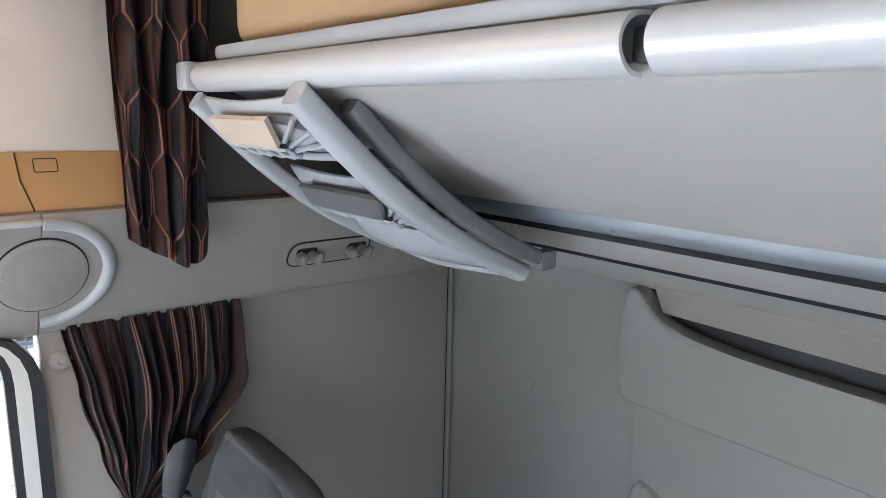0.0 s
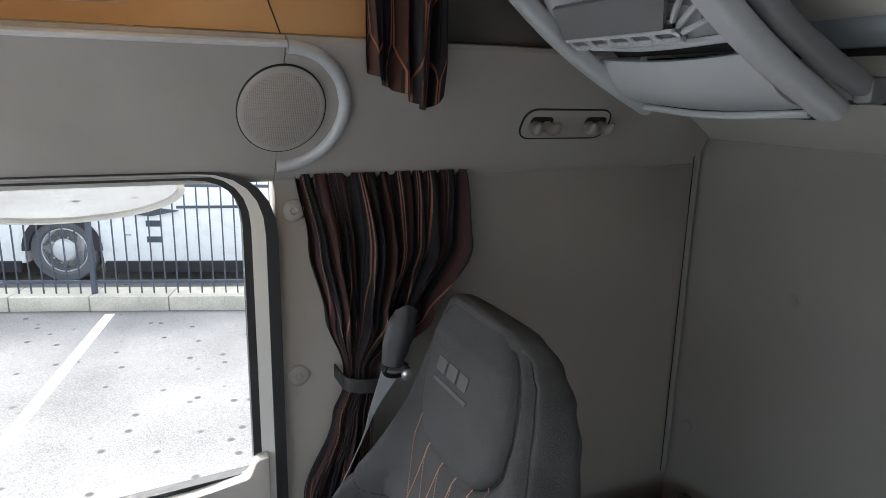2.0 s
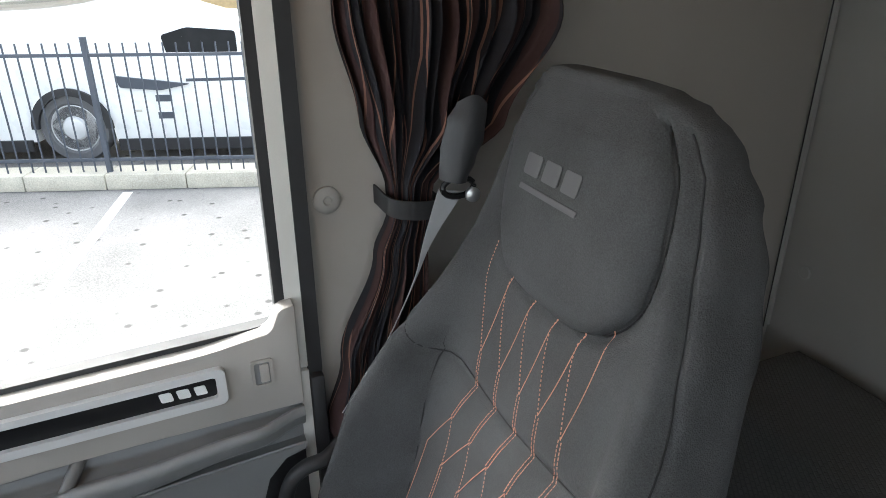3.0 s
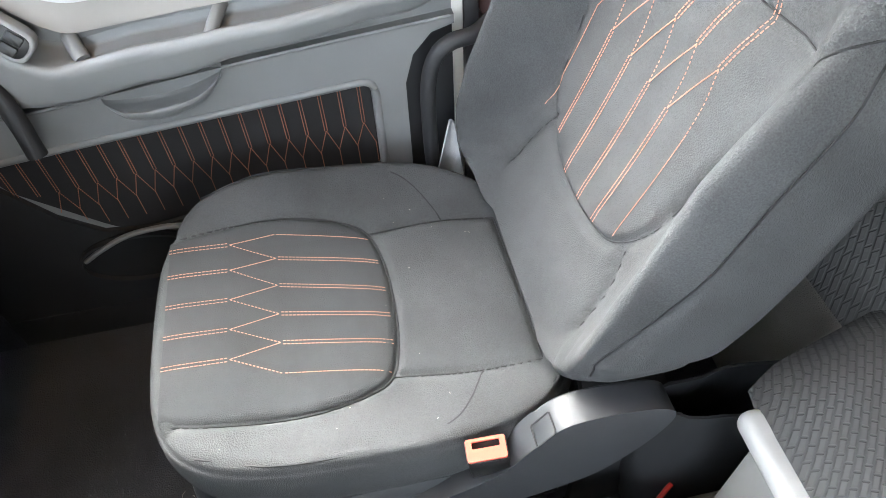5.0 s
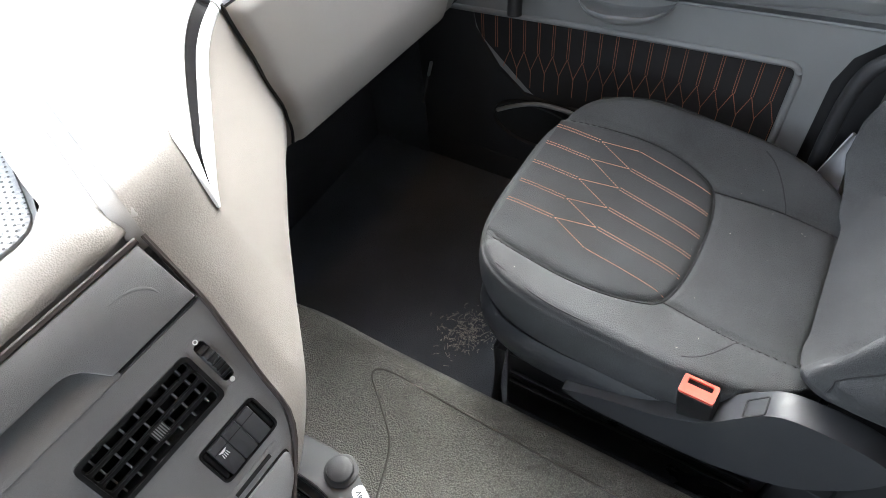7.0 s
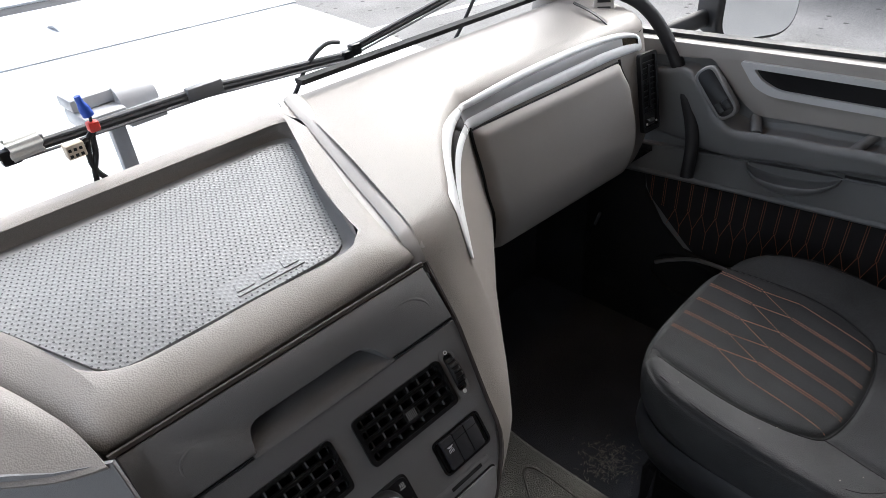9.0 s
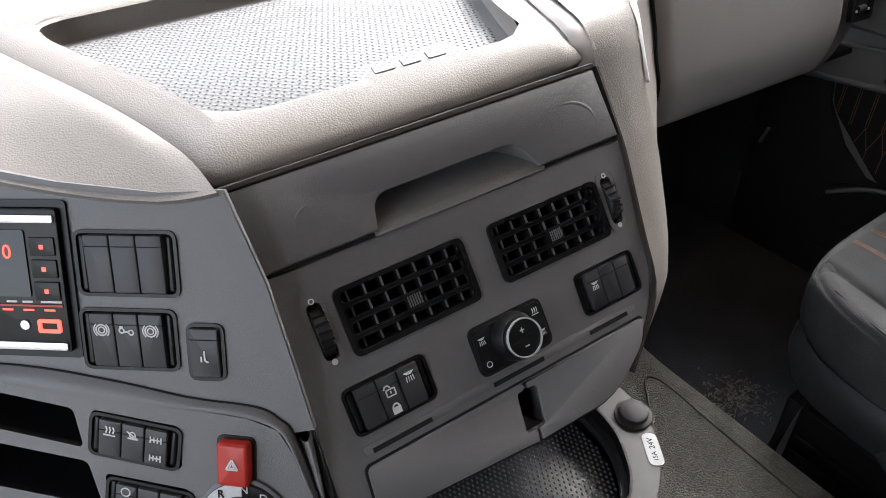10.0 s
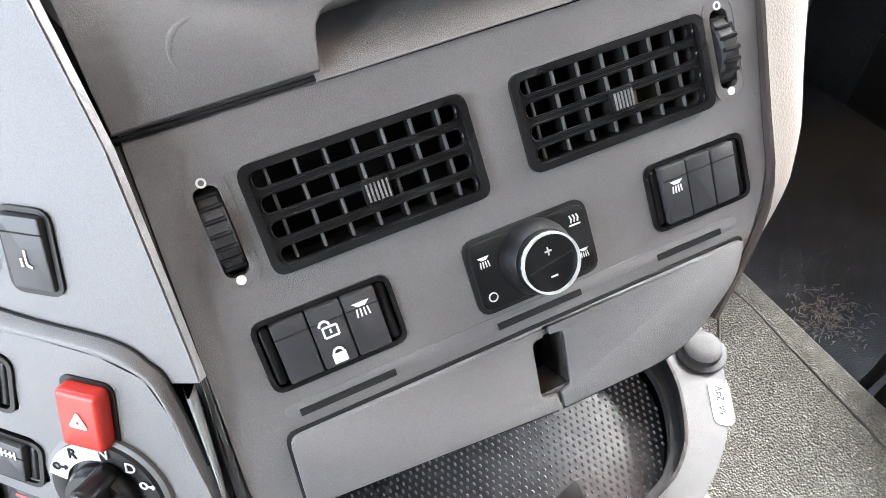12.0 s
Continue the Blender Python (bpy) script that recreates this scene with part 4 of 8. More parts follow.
    part("flap_ridge", tube(catmull(ridge, 5), [0.0023 * math.sin(math.pi * k / 15) ** 0.5 for k in range(16)], 10), PANEL, con)
    # switch face
    wells = [rrect(-0.065, 0.031, 0.009, 0.077, 0.006), rrect(-0.067, -0.024, 0.004, 0.0205, 0.006), rrect(0.012, -0.030, 0.038, 0.011, 0.005), rrect(0.026, -0.111, 0.053, -0.075, 0.005)]
    wells += [round_poly([(-0.071, -0.091), (-0.003, -0.103), (-0.001, -0.069), (-0.069, -0.058)], 0.005), round_poly([(-0.062, -0.138), (0.005, -0.148), (0.002, -0.119), (-0.064, -0.109)], 0.005)]
    radio = [rrect(-0.255, -0.014, -0.07, 0.096, 0.004)]
    pockets = [round_poly([(-0.25, -0.058), (-0.078, -0.089), (-0.083, -0.058), (-0.25, -0.028)], 0.005), round_poly([(-0.25, -0.11), (-0.068, -0.137), (-0.0765, -0.1), (-0.25, -0.072)], 0.005)]
    brow = [(-0.42, 0.0), (-0.25, -0.02), (-0.1209, -0.0245), (-0.0498, -0.0336), (0.0096, -0.0447), (0.059, -0.05), (0.0762, -0.0589), (0.0853, -0.0691)]
    poly = brow + [(0.1005, -0.066), (0.0868, -0.0149), (0.0713, 0.0409), (0.0452, 0.106), (0.0, 0.104), (-0.075, 0.111), (-0.1154, 0.118), (-0.2, 0.137), (-0.42, 0.2)]
    part("switch_plate", plate(poly, wells[:3] + radio, 0.006, SWITCH_FACE, base=-0.006), PANEL, con, "charcoal plastic switch plate")
    crest = [(-0.42, -0.012), (-0.25, -0.025), (-0.1255, -0.0425), (-0.0767, -0.0495), (-0.0291, -0.054), (0.0176, -0.0564), (0.0492, -0.0602), (0.0711, -0.0686), (0.0813, -0.0857), (0.091, -0.1127), (0.1042, -0.144)]
    poly = crest + [(0.0888, -0.1552), (0.0544, -0.1716), (0.0111, -0.1635), (-0.0763, -0.146), (-0.142, -0.132), (-0.25, -0.125), (-0.42, -0.06)]
    part("lower_switch_plate", plate(poly, wells[3:] + pockets, 0.006, LOWER, base=-0.006), PANEL, con, "charcoal lower switch plate, standing proud")
    up = catmull([SWITCH_FACE @ Vector((x, y, 0.0006)) for x, y in brow + [(0.0985, -0.108), (0.1075, -0.142)]], 6)
    down = catmull([LOWER @ Vector((x, y, 0.0)) for x, y in crest], 6)
    part("step", sheet(lambda u, v: along(up, u).lerp(along(down, u), v) + SWITCH_FACE.to_3x3() @ Vector((0, 0, 0.0025)) * math.sin(v * math.pi), 90, 8), PANEL, con, "sloping step across the switch face", angle=70)
    part("step_joint", tube([p + SWITCH_FACE.to_3x3() @ Vector((0, 0, 0.0002)) for p in up[:50]], 0.0008, 6), SEAM, con)
    low = [(-0.42, -0.06), (-0.25, -0.122), (-0.142, -0.13), (0.0111, -0.16), (0.0544, -0.165), (0.1, -0.145), (0.12, -0.15), (0.108, -0.178), (0.0719, -0.197), (0.002, -0.199), (-0.0854, -0.188), (-0.1507, -0.161), (-0.25, -0.15), (-0.42, -0.1)]
    part("lower_fascia", slab(low, 0.004, SWITCH_FACE, base=-0.013), PANEL, con, "charcoal panel round the climate controls")
    part("side_recess", slab(round_poly([(0.052, -0.1745), (0.092, -0.1575), (0.0925, -0.176), (0.049, -0.192)], 0.004), 0.005, SWITCH_FACE, 0.0015, base=-0.0095), SWITCH_GREY, con, "dark recessed blank beside the climate panel")
    for p in pockets:
        part("open_pocket", bezel_box(p, 0.08, LOWER), BLACK, con, "empty black storage slot")
    for p in wells[:3] + radio:
        part("switch_well", bezel_box(p, 0.012, SWITCH_FACE), SEAM, con)
    for p in wells[3:]:
        part("switch_well", bezel_box(p, 0.012, LOWER), SEAM, con)
    for p in vents:
        part("duct", bezel_box(p, 0.05, VENT_FACE), SEAM, con)
    for p in blocks + slots:
        part("switch_well", bezel_box(p, 0.012, VENT_FACE), SEAM, con)
    part("core", box((-0.3, 0.64, 0.19), (0.12, 1.1, 0.74), 0.01), BLACK, con, "black console core")
    # corner pillar between both faces
    pts = [(0.0422, 0.106), (0.0683, 0.0409), (0.0838, -0.0149), (0.0975, -0.066), (0.107, -0.123), (0.109, -0.17)]
    left = [SWITCH_FACE @ Vector((x + 0.0036, y, -0.0006)) for x, y in pts]
    right = [VENT_FACE @ Vector((x, y, z)) for x, y, z in ((-0.1695, 0.1, 0.004), (-0.1695, 0.036, 0.004), (-0.167, 0.03, -0.001), (-0.174, -0.08, -0.001), (-0.178, -0.13, -0.001), (-0.18, -0.165, -0.001))]
    part("corner_filler", sheet(lambda u, v: along(left, v).lerp(along(right, v), u), 6, 20), SEAM, con)
    part("panel_gap", tube([VENT_FACE @ Vector(p) for p in ((-0.1675, 0.031, 0.0012), (-0.1745, -0.08, 0.0012), (-0.1785, -0.13, 0.0012), (-0.1805, -0.165, 0.0012))], 0.0027, 8), SEAM, con)
    lowp = [SWITCH_FACE @ Vector((x, y, 0.0)) for x, y in ((0.098, -0.066), (0.107, -0.123), (0.109, -0.175))]
    rest = [VENT_FACE @ Vector((x, y, -0.004)) for x, y in ((-0.184, -0.083), (-0.186, -0.13), (-0.186, -0.168))]
    part("corner_block", sheet(lambda u, v: along(lowp, v).lerp(along(rest, v), u) + Vector((-0.002, -0.008, 0)) * math.sin(u * math.pi), 8, 14), PANEL, con)
    # grey rim under the switch face
    rim = catmull([SWITCH_FACE @ Vector(p) for p in ((-0.42, -0.1, -0.012), (-0.25, -0.15, -0.012), (-0.158, -0.17, -0.012), (-0.093, -0.197, -0.012), (-0.006, -0.208, -0.012), (0.063, -0.207, -0.012), (0.097, -0.187, -0.012), (0.116, -0.15, -0.016))], 6)
    part("lower_rim", tube(rim, 0.0095, 12), PANEL, con, "charcoal rim below the switch face")
    part("lower_body", sheet(lambda u, v: along(rim, u).lerp(along(rim, u) + Vector((0.12, 0.16, -0.12)), v), 40, 4, thick=0.004), PANEL, con)
    return con


con = console()


def console_top():
    con2 = con
    outer = [Vector(p) for p in ((-0.2085, 0.633), (0.1445, 0.624), (0.312, 1.085), (-0.338, 1.11), (-0.2155, 0.675))]
    inner = [Vector(p) for p in ((-0.172, 0.692), (0.125, 0.672), (0.275, 1.022), (-0.265, 1.045))]

    def loop(poly, r):
        pts = [Vector((p[0], p[1])) for p in round_poly([(p.x, p.y) for p in poly], r, 6)]
        pts.append(pts[0])
        return [along(pts, i / 120) for i in range(120)]

    lo, li = loop(outer, 0.012), loop(inner, 0.05)
    bm = bmesh.new()
    cen = Vector((-0.04, 0.85))

    def row(pts, z, k=0.0, rear=0.0):
        # the wall on the windscreen side stands back under its lip
        return [bm.verts.new((*(p + (p - cen).normalized() * k + Vector((0, rear * max(0, min(1, (p.y - 0.99) / 0.02))))), z)) for p in pts]

    rows = [row(li, 0.786, -0.010, 0.008), row(li, 0.79, -0.007, 0.016), row(li, 0.797, -0.005, 0.02), row(li, 0.809, -0.002, 0.02), row(li, 0.8115, -0.001, 0.012), row(li, 0.813, 0.001, -0.002), row(li, 0.8165, 0.006), row(lo, 0.8172, -0.05), row(lo, 0.8155, -0.038), row(lo, 0.8125, -0.026), row(lo, 0.808, -0.0145), row(lo, 0.8025, -0.006), row(lo, 0.7975, -0.0015), row(lo, 0.794, -0.001), row(lo, 0.792, -0.004), row(lo, 0.76, -0.012)]
    for a, b in zip(rows, rows[1:]):
        for i in range(120):
            bm.faces.new((a[i], a[(i + 1) % 120], b[(i + 1) % 120], b[i]))
    part("top_cover", bm, BEIGE, con2, "grained beige console top with a recessed tray", angle=60)
    ja, jb = Vector((0.1535, 0.632)), Vector((0.318, 1.09))
    jn = Vector(((jb - ja).y, -(jb - ja).x)).normalized()
    nose = [(0, -0.03), (0.002, -0.02), (0.009, -0.009), (0.022, -0.002), (0.045, 0.0), (0.6, 0.0)]
    part("edge_strip", sheet(lambda u, v: Vector((*(ja.lerp(jb, v * v) + jn * 0.012 * (u - 0.5)), 0.8 + 0.003 * math.sin(u * math.pi) + lin(nose, v * v * 0.46))), 6, 60, thick=-0.015), BEIGE_SMOOTH, con2, "beige edge strip beside the tray", angle=60)
    bed = [lambda v: ja.lerp(jb, v) - jn * 0.024, lambda v: ja.lerp(jb, v)]
    part("joint_bed", sheet(lambda u, v: Vector((*bed[0](v).lerp(bed[1](v), u), 0.8095 + lin(nose, v * 0.46))), 4, 40, thick=0.004), BEIGE_SMOOTH, con2, "beige bed of the joint beside the tray")
    part("tray_floor", slab([tuple(cen + (p - cen) * 1.02) for p in li], 0.004, base=0.783), TRAY_EDGE, con2, "pale grey tray floor")
    mat = [Vector(p) for p in ((-0.158, 0.722), (0.112, 0.708), (0.243, 1.0), (-0.25, 1.02))]
    lm = loop(mat, 0.025)
    part("tray_mat", slab([tuple(p) for p in lm], 0.004, bevel=0.001, base=0.787), MAT_GREY, con2, "dimpled grey rubber tray mat")
    # flat dark dots on the mat, painted as the shade in its holes
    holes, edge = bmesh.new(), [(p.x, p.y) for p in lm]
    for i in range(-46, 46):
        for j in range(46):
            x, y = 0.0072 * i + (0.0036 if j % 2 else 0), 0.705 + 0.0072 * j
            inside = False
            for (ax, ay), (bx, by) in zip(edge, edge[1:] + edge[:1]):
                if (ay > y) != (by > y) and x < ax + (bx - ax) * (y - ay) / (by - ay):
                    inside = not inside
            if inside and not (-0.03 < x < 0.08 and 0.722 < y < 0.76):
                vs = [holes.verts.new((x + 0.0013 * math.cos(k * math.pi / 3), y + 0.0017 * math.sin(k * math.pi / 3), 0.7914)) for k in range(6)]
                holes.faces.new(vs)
    part("perforation", holes, DOT_GREY, con2)["kind"] = "stuff"
    # mark moulded in the mat: plain bars
    bm = None
    for k, (x0, x1) in enumerate(((0.0, 0.026), (0.03, 0.054), (0.058, 0.082))):
        bm = slab(round_poly([(x0, 0.0), (x1 - 0.004, 0.0), (x1, 0.018), (x0 + 0.004, 0.018)], 0.003), 0.0012, Matrix.Translation((-0.015, 0.735, 0.791)) @ Matrix.Rotation(radians(-3), 4, "Z"), bm=bm)
    bm = slab(rect(-0.002, -0.008, 0.08, -0.004), 0.0012, Matrix.Translation((-0.015, 0.735, 0.791)) @ Matrix.Rotation(radians(-3), 4, "Z"), bm=bm)
    part("emblem", bm, MAT_GREY, con2)


def dimpled(name, color, rough, size, bump):
    """Rubber with rows of small dimples."""
    m = material(name, color, rough, grain=900, vary=0.08)
    n, l = m.node_tree.nodes, m.node_tree.links
    tc, mp, vor, rmp, bp = n.new("ShaderNodeTexCoord"), n.new("ShaderNodeMapping"), n.new("ShaderNodeTexVoronoi"), n.new("ShaderNodeMapRange"), n.new("ShaderNodeBump")
    vor.voronoi_dimensions = "2D"
    vor.inputs["Scale"].default_value, vor.inputs["Randomness"].default_value = size, 0.0
    mp.inputs["Rotation"].default_value = (0, 0, radians(45))
    l.new(tc.outputs["Object"], mp.inputs["Vector"])
    l.new(mp.outputs[0], vor.inputs["Vector"])
    l.new(vor.outputs["Distance"], rmp.inputs["Value"])
    rmp.inputs["From Min"].default_value, rmp.inputs["From Max"].default_value = 0.2, 0.42
    bp.inputs["Strength"].default_value, bp.inputs["Distance"].default_value = bump, 0.002
    l.new(rmp.outputs[0], bp.inputs["Height"])
    l.new(bp.outputs["Normal"], n["Principled BSDF"].inputs["Normal"])
    return m


MAT_GREY = dimpled("dimpled grey rubber", (0.2, 0.204, 0.208), 0.5, 150, 0.25)
DOT_GREY = material("dark dots painted for the mat hollows", (0.06, 0.06, 0.062), 0.9)
TRAY_EDGE = material("pale grey tray plastic", (0.28, 0.28, 0.282), 0.5, grain=1200, bump=0.1)
console_top()


FIN_HIGHLIGHT = material("grey fin edge highlight", (0.2, 0.2, 0.205), 0.35, grain=1500)


def air_vent(m, x0, y0, x1, y1, label):
    v = thing("air_vent", m @ Vector(((x0 + x1) / 2, y0, 0)), label, "air vent", "console air vents")
    part("frame", ring(rrect(x0 - 0.002, y0 - 0.002, x1 + 0.002, y1 + 0.002, 0.007), rrect(x0 + 0.002, y0 + 0.002, x1 - 0.002, y1 - 0.002, 0.005), 0.004, m, base=-0.001), BLACK, v, "black vent frame")
    h = (y1 - y0) / 4
    openings = []
    for k in range(4):
        y = y0 + h * (k + 0.5)
        openings.append(rrect(x0 + 0.0035, y - h / 2 + 0.0017, x1 - 0.0035, y + h / 2 - 0.0017, h / 2 - 0.0019, 8))
    part("louvre_body", plate(rrect(x0 + 0.001, y0 + 0.001, x1 - 0.001, y1 - 0.001, 0.005), openings, 0.005, m, base=-0.0045), BLACK, v, "gloss black louvre with four long openings")
    for hole in openings:
        part("opening_rim", tube([m @ Vector((p[0], p[1], 0.0004)) for p in hole + hole[:1]], 0.0007, 6), BLACK, v)
    for k in range(7):
        x = x0 + (x1 - x0) * (k + 0.75) / 7.5
        fin = part("fin", box((x - 0.0006, y0 + 0.002, -0.022), (x + 0.0006, y1 - 0.002, -0.0075), 0.0, 1, m), SEAM, v)
        # light caught on the black fin's front edge, painted as a grey strip
        part("fin_edge", box((x - 0.0009, y0 + 0.002, -0.0078), (x + 0.0009, y1 - 0.002, -0.0058), 0.0006, 2, m), FIN_HIGHLIGHT, fin)
    cx, cy = (x0 + x1) / 2 + 0.002, (y0 + y1) / 2 - 0.004
    tab = part("tab", slab(rrect(cx - 0.007, cy - 0.007, cx + 0.007, cy + 0.006, 0.002), 0.004, m, 0.001, base=-0.001), BLACK, v)
    for k in range(6):
        part("rib", box((cx - 0.0055 + k * 0.0021, cy - 0.005, 0.003), (cx - 0.0045 + k * 0.0021, cy + 0.004, 0.0037), m=m), PANEL, tab)
    return v


air_vent(VENT_FACE, -0.1225, -0.0465, -0.0105, 0.0045, "black louvred air vent in the console face")
air_vent(VENT_FACE, 0.018, -0.0445, 0.1325, 0.004, "black louvred air vent beside the fairing")


def thumb_wheel(m, x, y0, y1):
    w = thing("vent_wheel", m @ Vector((x, y0, 0)), "black ribbed thumb wheel beside an air vent", "thumb wheel", "vent wheels")
    cy, r = (y0 + y1) / 2, (y1 - y0) * 0.72
    spot = m @ Matrix.Translation((x, cy, -r + 0.006)) @ Matrix.Rotation(radians(90), 4, "Y")
    prof = [(r - 0.0015, -0.0055), (r, -0.004), (r, 0.004), (r - 0.0015, 0.0055)]
    part("wheel", spin(prof, spot, 40), RUBBER, w)
    for k in range(7):
        a = radians(-48 + 16 * k)
        p = m @ Vector((x, cy + (r + 0.0003) * math.sin(a), -r + 0.006 + (r + 0.0003) * math.cos(a)))
        q = m.to_3x3() @ Vector((0.0052, 0, 0))
        part("rib", tube([p - q, p + q], 0.0012, 6), BLACK, w)
    rim_o, rim_i = rrect(x - 0.0105, y0 - 0.0125, x + 0.0105, y1 + 0.0125, 0.0095, 8), rrect(x - 0.0092, y0 - 0.0112, x + 0.0092, y1 + 0.0112, 0.0084, 8)
    part("surround", ring(rim_o, rim_i, 0.0009, m, base=-0.0003), PANEL, w, "charcoal moulded rim round the wheel")
    part("open_mark", ring([(x + 0.0024 * math.cos(a), y1 + 0.0078 + 0.0024 * math.sin(a)) for a in [k * math.pi / 8 for k in range(16)]], [(x + 0.0014 * math.cos(a), y1 + 0.0078 + 0.0014 * math.sin(a)) for a in [k * math.pi / 8 for k in range(16)]], 0.0006, m), SYMBOL, w, "white ring mark")
    part("closed_mark", spin([(0.0024, 0.0), (0.0024, 0.0006)], m @ Matrix.Translation((x, y0 - 0.0078, 0)), 16), SYMBOL, w, "white dot mark")
    return w


thumb_wheel(VENT_FACE, -0.1398, -0.036, -0.003)
thumb_wheel(VENT_FACE, 0.1472, -0.034, -0.002)


def marks(kind, size, m):
    """Small printed pictograms, as flat bars and rings."""
    bm, s = None, size

    def bar(x0, y0, x1, y1, w=0.12):
        nonlocal bm
        a, b = Vector((x0, y0)) * s, Vector((x1, y1)) * s
        n = Vector((-(b - a).y, (b - a).x)).normalized() * w * s / 2
        bm = slab([a + n, a - n, b - n, b + n], 0.0004, m, bm=bm)

    def circle(x, y, r, w=0.12, a0=0, a1=360):
        pts = [(x + r * math.cos(radians(a0 + (a1 - a0) * k / 12)), y + r * math.sin(radians(a0 + (a1 - a0) * k / 12))) for k in range(13)]
        for p, q in zip(pts, pts[1:]):
            bar(*p, *q, w)

    if kind == "lock":
        bm = slab([Vector(p) * s for p in ((-0.4, -0.5), (0.4, -0.5), (0.4, 0.1), (-0.4, 0.1))], 0.0004, m)
        circle(0, 0.1, 0.28, 0.14, 0, 180)
    elif kind == "unlock":
        for a, b in (((-0.4, -0.5), (0.4, -0.5)), ((0.4, -0.5), (0.4, 0.1)), ((0.4, 0.1), (-0.4, 0.1)), ((-0.4, 0.1), (-0.4, -0.5))):
            bar(*a, *b)
        bar(0, -0.3, 0, -0.05)
        circle(-0.25, 0.2, 0.28, 0.14, 0, 180)
    elif kind == "lamp":
        bm = slab([Vector(p) * s for p in ((-0.5, 0.35), (0.5, 0.35), (0.2, 0.1), (-0.2, 0.1))], 0.0004, m)
        for k in range(4):
            bar(-0.3 + 0.2 * k, 0.0, -0.36 + 0.24 * k, -0.5, 0.09)
    elif kind == "ring":
        circle(0, 0, 0.4)
    elif kind == "wheel":
        circle(0, 0, 0.45)
        circle(0, 0, 0.25, 0.1)
        circle(0, 0, 0.62, 0.09, -50, 50)
        circle(0, 0, 0.62, 0.09, 130, 230)
    elif kind == "tools":
        circle(-0.35, 0.1, 0.2)
        bar(-0.15, 0, 0.2, 0)
        circle(0.4, -0.05, 0.2)
        bar(-0.5, 0.4, -0.2, 0.4)
    elif kind == "axle":
        bar(-0.45, 0.3, -0.45, -0.3)
        bar(-0.45, 0, 0.45, 0)
        bar(0.45, 0.3, 0.45, -0.3)
        bar(-0.15, 0.25, -0.15, -0.25)
        bar(0.15, 0.25, 0.15, -0.25)
    elif kind == "strike":
        bar(-0.5, 0.3, 0.5, -0.3)
        bar(-0.4, -0.3, 0.4, -0.3)
        circle(0, 0.05, 0.25)
    elif kind == "heat":
        for x in (-0.3, 0, 0.3):
            bar(x, 0.4, x + 0.1, 0.1)
            bar(x + 0.1, 0.1, x, -0.2)
        bar(-0.5, -0.4, 0.5, -0.4)
    elif kind == "plug":
        bar(0, 0.4, 0, -0.3)
        bar(0, -0.3, 0.25, -0.4)
        bar(-0.25, 0.0, -0.25, -0.4)
    elif kind == "seatmark":
        bar(-0.3, 0.4, -0.1, -0.1)
        bar(-0.1, -0.1, 0.3, -0.1)
        bar(0.1, 0.3, 0.1, 0.05)
    elif kind == "triangle":
        for a, b in (((-0.5, -0.4), (0.5, -0.4)), ((0.5, -0.4), (0, 0.5)), ((0, 0.5), (-0.5, -0.4))):
            bar(*a, *b, 0.16)
        for a, b in (((-0.22, -0.25), (0.22, -0.25)), ((0.22, -0.25), (0, 0.18)), ((0, 0.18), (-0.22, -0.25))):
            bar(*a, *b, 0.1)
    elif kind == "drive":
        circle(-0.15, 0, 0.22)
        bar(0.1, 0, 0.55, 0)
        bar(0.4, 0.15, 0.55, 0)
        bar(0.4, -0.15, 0.55, 0)
    return bm


def switch_block(m, cell, n, signs, label, ends=True):
    """A row of rocker switches in one bezel. cell: left, bottom, right, top; signs: (switch, share up, pictogram)."""
    x0, y0, x1, y1 = cell
    t = thing("switch_block", m @ Vector(((x0 + x1) / 2, y0, 0)), label, "switch block", "console switches")
    part("bezel", ring(rrect(x0 - 0.001, y0 - 0.001, x1 + 0.001, y1 + 0.001, 0.007), rrect(x0 + 0.0015, y0 + 0.0015, x1 - 0.0015, y1 - 0.0015, 0.005), 0.0025, m, base=-0.001), BLACK, t, "black switch bezel")
    e = 0.006 if ends else 0.0
    w = (x1 - x0 - 0.004 - 2 * e) / n
    if ends:
        for xa in (x0 + 0.002, x1 - 0.002 - e):
            part("end_cap", slab(rrect(xa, y0 + 0.0025, xa + e - 0.0005, y1 - 0.0025, 0.003), 0.005, m, 0.0022, 3, base=-0.004), BLACK, t)
    for k in range(n):
        xa = x0 + 0.002 + e + w * k
        lean = m @ Matrix.Translation((0, (y0 + y1) / 2, 0)) @ Matrix.Rotation(radians(2.2), 4, "X") @ Matrix.Translation((0, -(y0 + y1) / 2, 0))
        bm = slab(rrect(xa + 0.0003, y0 + 0.0022, xa + w - 0.0003, y1 - 0.0022, 0.0012), 0.009, lean, 0.0012, 2, base=-0.005)
        sw = part("rocker", bm, SWITCH_GREY, t, "charcoal rocker switch")
        part("crease", box((xa + 0.0005, y1 - 0.0105, 0.0035), (xa + w - 0.0005, y1 - 0.0098, 0.00425), m=lean), SEAM, sw)
        for j, up, kind in signs:
            if j == k:
                spot = lean @ Matrix.Translation((xa + w / 2, y0 + (y1 - y0) * up, 0.0041))
                part("pictogram", marks(kind, min(w * 0.5, 0.0105), spot), SYMBOL, sw)
    return t


